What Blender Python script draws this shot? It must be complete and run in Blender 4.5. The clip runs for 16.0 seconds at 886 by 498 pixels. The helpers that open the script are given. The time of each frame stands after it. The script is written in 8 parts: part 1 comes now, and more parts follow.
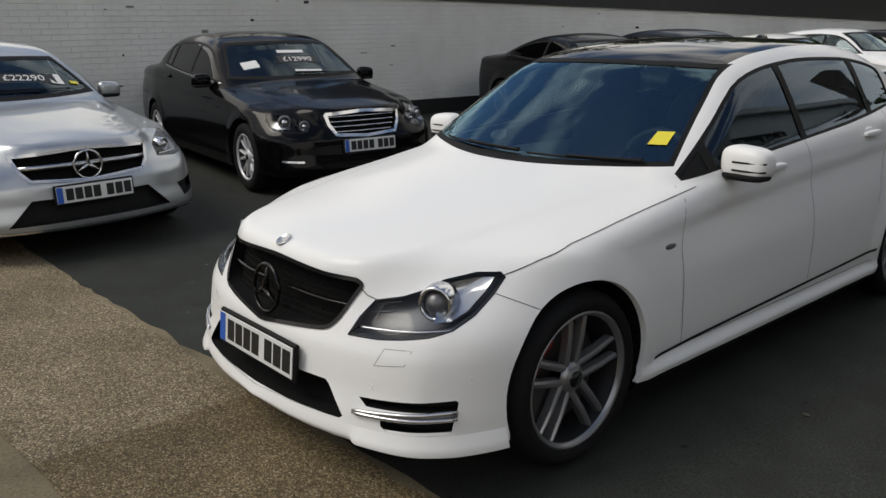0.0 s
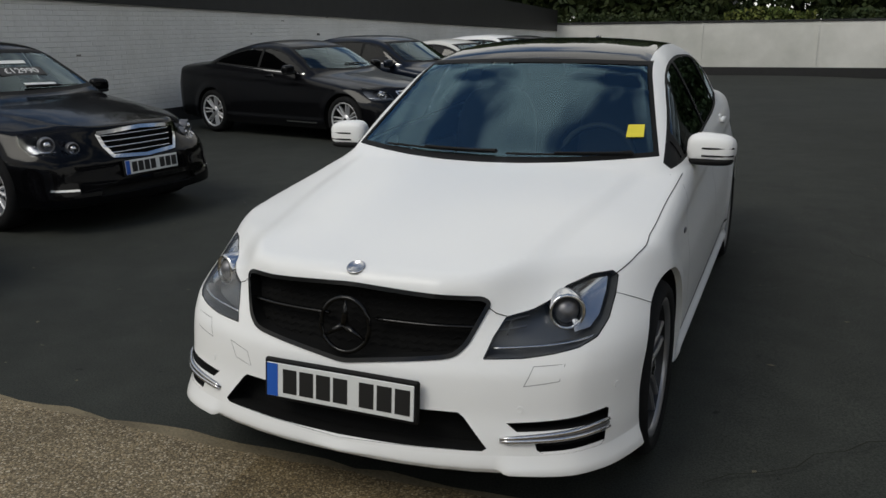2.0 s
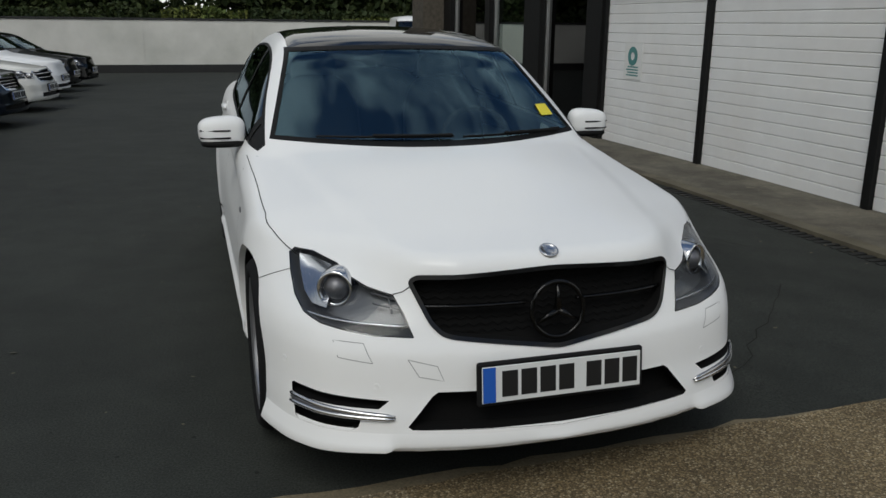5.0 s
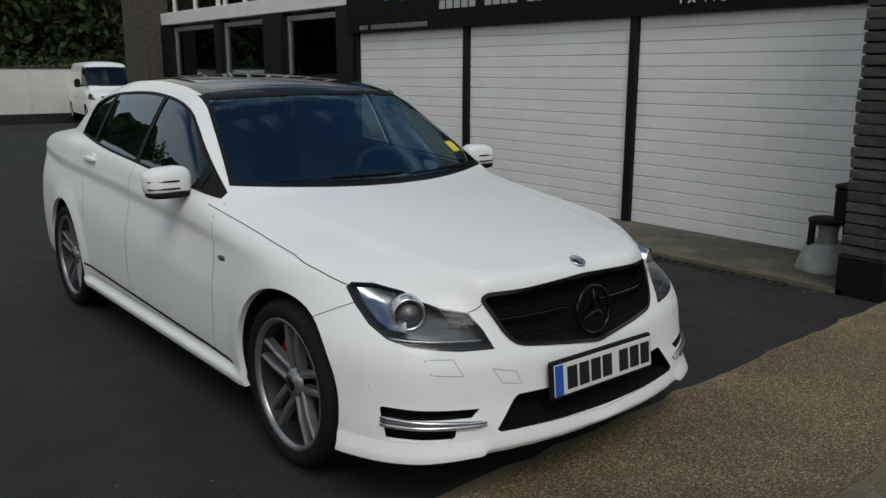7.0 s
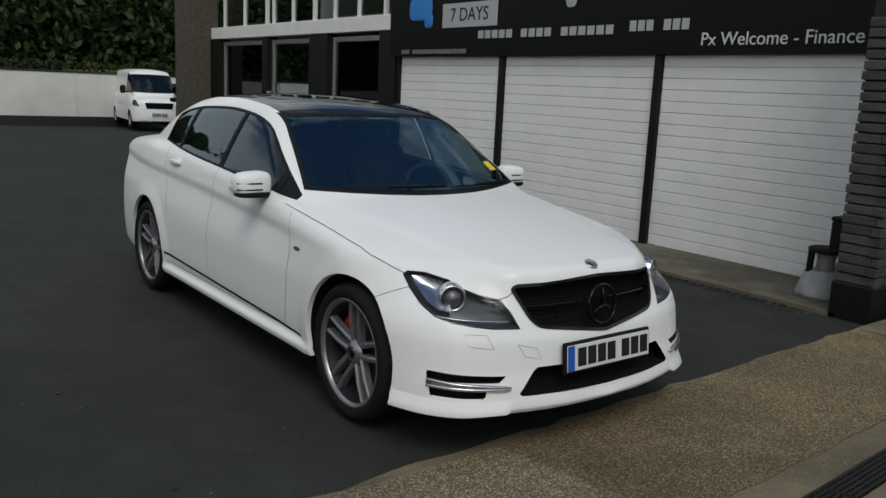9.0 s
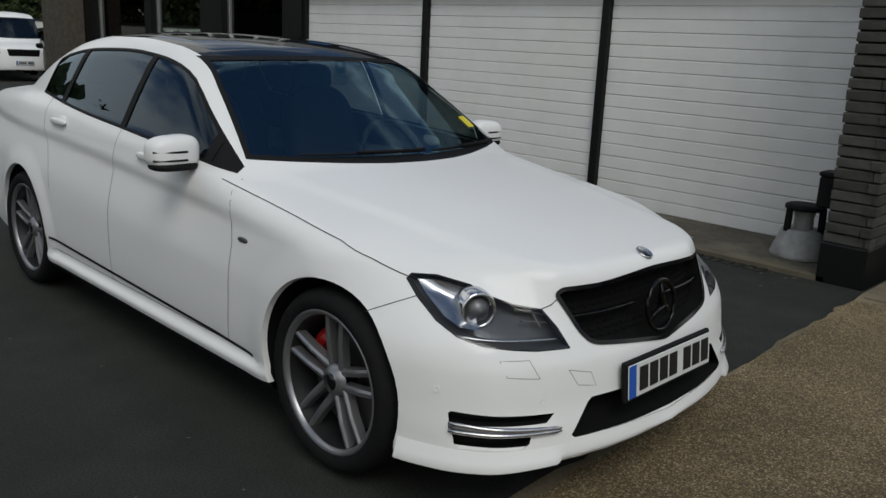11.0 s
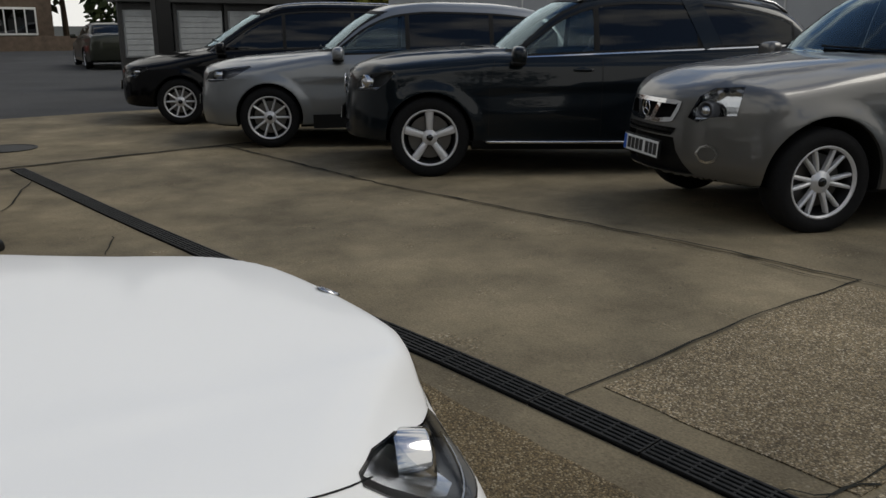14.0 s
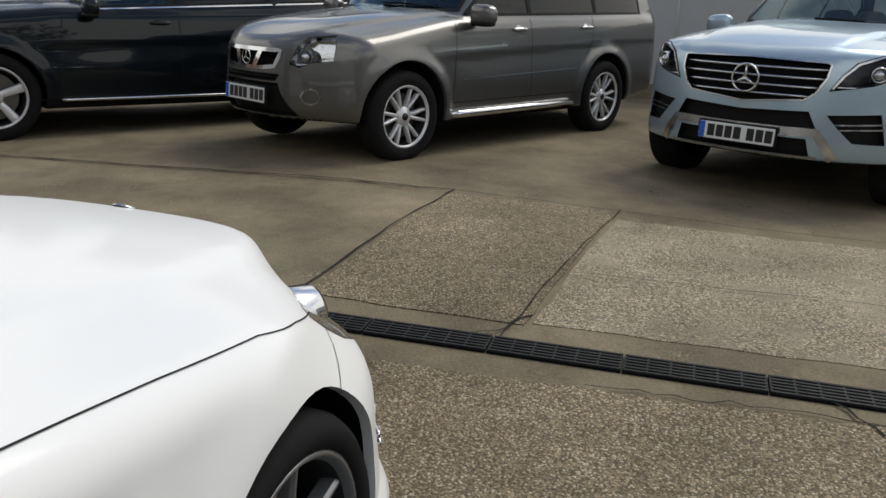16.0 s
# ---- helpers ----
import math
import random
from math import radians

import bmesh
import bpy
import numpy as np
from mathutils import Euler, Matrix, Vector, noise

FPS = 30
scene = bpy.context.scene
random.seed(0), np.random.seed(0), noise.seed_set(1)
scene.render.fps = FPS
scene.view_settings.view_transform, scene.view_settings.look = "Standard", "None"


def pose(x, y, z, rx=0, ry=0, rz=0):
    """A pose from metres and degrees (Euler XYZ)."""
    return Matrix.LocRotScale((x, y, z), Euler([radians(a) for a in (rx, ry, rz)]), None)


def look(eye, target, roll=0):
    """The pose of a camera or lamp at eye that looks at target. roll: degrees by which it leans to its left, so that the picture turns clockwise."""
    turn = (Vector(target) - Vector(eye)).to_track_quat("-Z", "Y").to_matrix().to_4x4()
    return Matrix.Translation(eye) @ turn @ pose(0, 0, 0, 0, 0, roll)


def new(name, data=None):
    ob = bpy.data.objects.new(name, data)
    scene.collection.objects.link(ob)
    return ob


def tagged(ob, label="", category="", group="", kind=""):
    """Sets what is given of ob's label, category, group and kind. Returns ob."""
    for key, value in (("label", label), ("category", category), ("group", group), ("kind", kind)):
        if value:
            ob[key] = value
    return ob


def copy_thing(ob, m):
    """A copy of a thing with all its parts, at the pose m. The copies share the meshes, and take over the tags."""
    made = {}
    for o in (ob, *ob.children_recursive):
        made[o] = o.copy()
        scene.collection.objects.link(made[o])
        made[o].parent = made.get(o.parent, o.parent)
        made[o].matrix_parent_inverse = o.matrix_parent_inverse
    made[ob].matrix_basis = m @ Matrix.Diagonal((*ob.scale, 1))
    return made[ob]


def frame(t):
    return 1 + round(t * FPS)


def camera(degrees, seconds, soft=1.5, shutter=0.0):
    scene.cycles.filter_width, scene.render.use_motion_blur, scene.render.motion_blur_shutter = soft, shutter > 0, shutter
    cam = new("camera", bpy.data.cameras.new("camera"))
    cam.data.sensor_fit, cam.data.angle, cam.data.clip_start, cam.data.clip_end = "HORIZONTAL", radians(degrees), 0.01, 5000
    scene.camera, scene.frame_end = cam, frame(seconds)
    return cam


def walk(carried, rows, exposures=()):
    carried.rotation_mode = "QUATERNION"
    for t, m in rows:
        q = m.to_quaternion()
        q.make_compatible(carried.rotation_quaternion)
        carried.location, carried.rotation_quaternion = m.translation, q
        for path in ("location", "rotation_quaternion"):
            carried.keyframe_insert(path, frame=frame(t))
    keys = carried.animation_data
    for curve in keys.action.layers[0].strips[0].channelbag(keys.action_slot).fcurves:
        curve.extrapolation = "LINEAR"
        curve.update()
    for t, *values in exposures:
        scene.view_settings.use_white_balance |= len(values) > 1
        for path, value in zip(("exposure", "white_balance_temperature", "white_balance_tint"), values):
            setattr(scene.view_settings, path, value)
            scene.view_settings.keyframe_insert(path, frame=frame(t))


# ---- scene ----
cam = camera(56.8, 16.0)
PATH = [
    (0, (2.515, -2.058, 1.514), (1.058, -0.795, 0.982), -0.7),
    (0.5, (2.266, -2.246, 1.499), (0.902, -0.883, 0.968), -1.6),
    (1, (1.944, -2.506, 1.489), (0.789, -0.957, 0.973), -1.7),
    (1.5, (1.637, -2.679, 1.496), (0.688, -0.999, 0.971), -0.8),
    (2, (1.229, -2.779, 1.497), (0.461, -1.008, 0.973), -0.8),
    (2.5, (0.831, -2.942, 1.492), (0.319, -1.08, 0.971), 1.2),
    (3, (0.448, -3.004, 1.473), (0.127, -1.101, 0.948), 0.2),
    (3.5, (0.089, -2.982, 1.485), (-0.043, -1.064, 0.935), 1.0),
    (4, (-0.365, -3.006, 1.476), (-0.18, -1.095, 0.917), 0.7),
    (4.2, (-0.501, -2.989, 1.468), (-0.244, -1.086, 0.911), 0.5),
    (6.3, (-1.84, -2.591, 1.408), (-0.735, -0.98, 0.98), 0.0),
    (6.5, (-1.954, -2.564, 1.406), (-0.785, -0.995, 0.99), -0.4),
    (7, (-2.191, -2.557, 1.442), (-0.958, -1.04, 1.017), 0.1),
    (7.5, (-2.328, -2.7, 1.457), (-1.173, -1.12, 1.045), 1.7),
    (8, (-2.495, -2.875, 1.481), (-1.367, -1.271, 1.087), 3.3),
    (8.5, (-2.646, -3.023, 1.506), (-1.481, -1.447, 1.11), 2.7),
    (8.7, (-2.677, -3.06, 1.502), (-1.498, -1.49, 1.12), 2.6),
    (11, (-2.390, -2.034, 1.432), (-1.009, -0.671, 0.942), 2.7),
    (11.5, (-2.312, -1.638, 1.417), (-0.798, -0.447, 0.880), 2.3),
    (12, (-2.324, -1.129, 1.423), (-0.558, -0.370, 0.869), -1.1),
    (12.5, (-2.206, -0.760, 1.401), (-0.326, -0.337, 0.865), -1.4),
    (13, (-2.121, -0.349, 1.425), (-0.210, -0.432, 0.839), 0.6),
    (13.5, (-1.976, 0.01, 1.476), (-0.201, -0.668, 0.853), 0.8),
    (14, (-1.722, 0.337, 1.422), (-0.196, -0.842, 0.893), 0.2),
    (14.5, (-1.474, 0.602, 1.38), (-0.365, -0.99, 0.893), -0.1),
    (15, (-1.309, 0.85, 1.284), (-0.741, -0.988, 0.739), 0.5),
    (15.5, (-1.285, 0.942, 1.228), (-0.783, -0.907, 0.654), 4.1),
    (16, (-1.472, 1.054, 1.326), (-0.844, -0.752, 0.741), 2.0),
]
EXPOSURE = [(0, 0.3, 6500, 9), (1, 0.13, 6400, 8), (2, 0.03, 6300, 7), (4, 0.0, 6150, 6), (6.5, -0.18, 6100, 6), (8.5, -0.08, 6100, 6), (11, -0.15, 6100, 6), (12, -0.45, 6150, 6),
            (12.7, -0.6, 6200, 6), (13.5, -0.5, 6300, 8), (14, -0.08, 6300, 8), (14.5, 0.15, 6300, 8), (15, 0.50, 6300, 8), (15.5, 0.50, 6300, 8), (16, 0.44, 6300, 8)]
walk(cam, [(t, look(eye, target, roll)) for t, eye, target, roll in PATH], EXPOSURE)


# ---- light ----
SUN_AZ, SUN_EL = 238.0, 50.0  # degrees: direction the light comes from (from +x, anticlockwise), height


def build_world():
    w = bpy.data.worlds.new("sky")
    scene.world = w
    w.use_nodes = True
    n, l = w.node_tree.nodes, w.node_tree.links
    n.clear()
    out, bg = n.new("ShaderNodeOutputWorld"), n.new("ShaderNodeBackground")
    sky = n.new("ShaderNodeTexSky")
    sky.sky_type, sky.sun_disc = "NISHITA", False
    sky.sun_elevation, sky.sun_rotation = radians(SUN_EL), radians(90 - SUN_AZ)
    sky.altitude, sky.air_density, sky.dust_density = 50, 1.0, 1.0
    # broken cloud over the blue
    tc, mp = n.new("ShaderNodeTexCoord"), n.new("ShaderNodeMapping")
    mp.inputs["Scale"].default_value = (1.0, 1.0, 2.2)
    l.new(tc.outputs["Generated"], mp.inputs["Vector"])
    nz = n.new("ShaderNodeTexNoise")
    nz.inputs["Scale"].default_value, nz.inputs["Detail"].default_value, nz.inputs["Roughness"].default_value = 2.1, 6.0, 0.55
    l.new(mp.outputs["Vector"], nz.inputs["Vector"])
    rp = n.new("ShaderNodeValToRGB")
    rp.color_ramp.elements[0].position, rp.color_ramp.elements[1].position = 0.47, 0.58
    # cloud lies thicker towards the horizon
    sx, thick = n.new("ShaderNodeSeparateXYZ"), n.new("ShaderNodeMath")
    l.new(tc.outputs["Generated"], sx.inputs["Vector"])
    thick.operation, thick.inputs[1].default_value = "MULTIPLY_ADD", -0.22
    l.new(sx.outputs["Z"], thick.inputs[0])
    low = n.new("ShaderNodeMath")
    low.operation, low.inputs[1].default_value = "ADD", 0.165
    l.new(nz.outputs["Fac"], low.inputs[0])
    l.new(low.outputs["Value"], thick.inputs[2])
    l.new(thick.outputs["Value"], rp.inputs["Fac"])
    mix = n.new("ShaderNodeMix")
    mix.data_type = "RGBA"
    mix.inputs["B"].default_value = (9.4, 9.0, 8.4, 1)
    l.new(rp.outputs["Color"], mix.inputs["Factor"])
    l.new(sky.outputs["Color"], mix.inputs["A"])
    l.new(mix.outputs["Result"], bg.inputs["Color"])
    bg.inputs["Strength"].default_value = 0.1
    l.new(bg.outputs["Background"], out.inputs["Surface"])
    sun = bpy.data.lights.new("sun", "SUN")
    sun.energy, sun.angle, sun.color = 1.25, radians(30.0), (1.0, 0.93, 0.82)
    a, e = radians(SUN_AZ), radians(SUN_EL)
    ob = new("sun", sun)
    ob.matrix_world = look((30 * math.cos(a) * math.cos(e), 30 * math.sin(a) * math.cos(e), 30 * math.sin(e)), (0, 0, 0))


build_world()

# ---- materials ----
def mat(name, base, rough=0.5, metal=0.0, vary=0.0, scale=8.0, bump=0.0, bscale=60.0, coat=0.0, spec=0.5, second=None, fine=0.0, per_piece=0.0, emit=None):
    """Principled surface: base colour varied at two scales, with relief. second: a colour mixed in by stains."""
    m = bpy.data.materials.new(name)
    m.use_nodes = True
    n, l = m.node_tree.nodes, m.node_tree.links
    b = n["Principled BSDF"]
    b.inputs["Roughness"].default_value, b.inputs["Metallic"].default_value = rough, metal
    b.inputs["Coat Weight"].default_value, b.inputs["Coat Roughness"].default_value = coat, 0.03
    b.inputs["Specular IOR Level"].default_value = spec if rough < 0.6 or spec != 0.5 else 0.18
    b.inputs["Base Color"].default_value = (*base, 1)
    if emit:
        b.inputs["Emission Color"].default_value, b.inputs["Emission Strength"].default_value = (*emit[:3], 1), emit[3]
    if not (vary or bump or second or fine or per_piece):
        return m
    tc = n.new("ShaderNodeTexCoord")

    def noise_at(s, detail=5.0, rough_=0.6):
        t = n.new("ShaderNodeTexNoise")
        t.inputs["Scale"].default_value, t.inputs["Detail"].default_value, t.inputs["Roughness"].default_value = s, detail, rough_
        l.new(tc.outputs["Object"], t.inputs["Vector"])
        return t.outputs["Fac"]

    def ramp(src, lo, hi, a=(0, 0, 0), c=(1, 1, 1)):
        r = n.new("ShaderNodeValToRGB")
        r.color_ramp.elements[0].position, r.color_ramp.elements[1].position = lo, hi
        r.color_ramp.elements[0].color, r.color_ramp.elements[1].color = (*a, 1), (*c, 1)
        l.new(src, r.inputs["Fac"])
        return r.outputs["Color"]

    def mixed(kind, fac, a, c):
        x = n.new("ShaderNodeMix")
        x.data_type, x.blend_type = "RGBA", kind
        for key, v in (("Factor", fac), ("A", a), ("B", c)):
            if isinstance(v, bpy.types.NodeSocket):
                l.new(v, x.inputs[key])
            else:
                x.inputs[key].default_value = v
        return x.outputs["Result"]

    col = (*base, 1)
    if second:
        col = mixed("MIX", ramp(noise_at(scale * 0.35, 6.0), 0.40, 0.66), col, (*second, 1))
    if vary:
        lo, hi = [1 - vary] * 3, [1 + vary] * 3
        col = mixed("MULTIPLY", 1.0, col, ramp(noise_at(scale), 0.3, 0.7, lo, hi))
    if fine:
        col = mixed("MULTIPLY", 1.0, col, ramp(noise_at(bscale * 0.8, 2.0), 0.3, 0.7, [1 - fine] * 3, [1 + fine] * 3))
    if per_piece:
        oi = n.new("ShaderNodeObjectInfo")
        col = mixed("MULTIPLY", 1.0, col, ramp(oi.outputs["Random"], 0, 1, [1 - per_piece] * 3, [1 + per_piece] * 3))
    if isinstance(col, bpy.types.NodeSocket):
        l.new(col, b.inputs["Base Color"])
    if bump:
        bp = n.new("ShaderNodeBump")
        bp.inputs["Strength"].default_value, bp.inputs["Distance"].default_value = min(1.0, bump), 0.01
        l.new(noise_at(bscale, 4.0), bp.inputs["Height"])
        l.new(bp.outputs["Normal"], b.inputs["Normal"])
    return m


def glass(name, tint, ior=1.55, sheen=(1, 1, 1)):
    """Thin tinted pane: a dyed see-through layer under a sharp gloss."""
    m = bpy.data.materials.new(name)
    m.use_nodes = True
    n, l = m.node_tree.nodes, m.node_tree.links
    n.clear()
    out, mix, tr, gl, fr = (n.new(k) for k in ("ShaderNodeOutputMaterial", "ShaderNodeMixShader", "ShaderNodeBsdfTransparent", "ShaderNodeBsdfGlossy", "ShaderNodeLayerWeight"))
    tr.inputs["Color"].default_value = (*tint, 1)
    gl.inputs["Roughness"].default_value = 0.01
    gl.inputs["Color"].default_value = (*sheen, 1)
    # gloss rises towards glancing angles, alike on both sides of the sheet
    f0 = ((ior - 1) / (ior + 1)) ** 2
    fr.inputs["Blend"].default_value = 0.5
    pw, ma = n.new("ShaderNodeMath"), n.new("ShaderNodeMath")
    pw.operation, pw.inputs[1].default_value = "POWER", 5.0
    ma.operation, ma.inputs[1].default_value, ma.inputs[2].default_value = "MULTIPLY_ADD", 1 - f0, f0
    l.new(fr.outputs["Facing"], pw.inputs[0])
    l.new(pw.outputs["Value"], ma.inputs[0])
    l.new(ma.outputs["Value"], mix.inputs["Fac"])
    l.new(tr.outputs["BSDF"], mix.inputs[1])
    l.new(gl.outputs["BSDF"], mix.inputs[2])
    l.new(mix.outputs["Shader"], out.inputs["Surface"])
    return m


def ground_mat(name, base, stain, pebble=0.0, psize=0.012, light=(0.45, 0.40, 0.30), grit=0.3, bump=0.5, rough=0.88, spots=0.0, sscale=0.5):
    """Outdoor ground: broad stains, patchy wear, grit, and stones that show where the surface has worn off."""
    m = bpy.data.materials.new(name)
    m.use_nodes = True
    n, l = m.node_tree.nodes, m.node_tree.links
    b = n["Principled BSDF"]
    b.inputs["Roughness"].default_value, b.inputs["Specular IOR Level"].default_value = rough, 0.25
    tc = n.new("ShaderNodeTexCoord")

    def noise_at(s, detail=6.0, r=0.6):
        t = n.new("ShaderNodeTexNoise")
        t.inputs["Scale"].default_value, t.inputs["Detail"].default_value, t.inputs["Roughness"].default_value = s, detail, r
        l.new(tc.outputs["Object"], t.inputs["Vector"])
        return t.outputs["Fac"]

    def ramp(src, lo, hi, a=(0, 0, 0), c=(1, 1, 1)):
        r = n.new("ShaderNodeValToRGB")
        r.color_ramp.elements[0].position, r.color_ramp.elements[1].position = lo, hi
        r.color_ramp.elements[0].color, r.color_ramp.elements[1].color = (*a, 1), (*c, 1)
        l.new(src, r.inputs["Fac"])
        return r.outputs["Color"]

    def mixed(kind, fac, a, c):
        x = n.new("ShaderNodeMix")
        x.data_type, x.blend_type = "RGBA", kind
        for key, v in (("Factor", fac), ("A", a), ("B", c)):
            if isinstance(v, bpy.types.NodeSocket):
                l.new(v, x.inputs[key])
            else:
                x.inputs[key].default_value = v
        return x.outputs["Result"]

    col = mixed("MIX", ramp(noise_at(sscale, 8.0, 0.62), 0.38, 0.66), (*base, 1), (*stain, 1))
    col = mixed("MULTIPLY", 1.0, col, ramp(noise_at(sscale * 7.0, 6.0), 0.28, 0.72, [0.78] * 3, [1.2] * 3))
    height = noise_at(0.9 / psize, 3.0)
    col = mixed("MULTIPLY", 1.0, col, ramp(height, 0.3, 0.7, [1 - grit] * 3, [1 + grit] * 3))
    if pebble:
        v = n.new("ShaderNodeTexVoronoi")
        v.inputs["Scale"].default_value = 1.0 / psize
        l.new(tc.outputs["Object"], v.inputs["Vector"])
        hue = n.new("ShaderNodeSeparateColor")
        l.new(v.outputs["Color"], hue.inputs["Color"])
        dark = tuple(c * 0.55 for c in base)
        stones = n.new("ShaderNodeValToRGB")
        e = stones.color_ramp.elements
        e[0].position, e[0].color = 0.15, (*dark, 1)
        e[1].position, e[1].color = 0.97, (*light, 1)
        k = e.new(0.55)
        k.color = (*base, 1)
        k = e.new(0.82)
        k.color = (base[0] * 1.35, base[1] * 1.3, base[2] * 1.2, 1)
        l.new(hue.outputs["Red"], stones.inputs["Fac"])
        face = mixed("MULTIPLY", 1.0, stones.outputs["Color"], ramp(v.outputs["Distance"], 0.35, 0.75, (1, 1, 1), (0.55, 0.53, 0.5)))
        where = ramp(noise_at(3.5, 5.0), 0.62 - 0.5 * pebble, 0.80 - 0.5 * pebble)
        col = mixed("MIX", where, col, face)
        col = mixed("MULTIPLY", 1.0, col, ramp(noise_at(1.1, 7.0), 0.3, 0.7, [0.62] * 3, [1.3] * 3))
        height = v.outputs["Distance"]
    if spots:
        col = mixed("MIX", ramp(noise_at(16.0, 3.0, 0.45), 0.735, 0.76), col, [c * spots for c in stain] + [1])
    l.new(col, b.inputs["Base Color"])
    bp = n.new("ShaderNodeBump")
    bp.inputs["Strength"].default_value, bp.inputs["Distance"].default_value = bump, -psize * 0.5 if pebble else 0.003
    l.new(height, bp.inputs["Height"])
    l.new(bp.outputs["Normal"], b.inputs["Normal"])
    return m


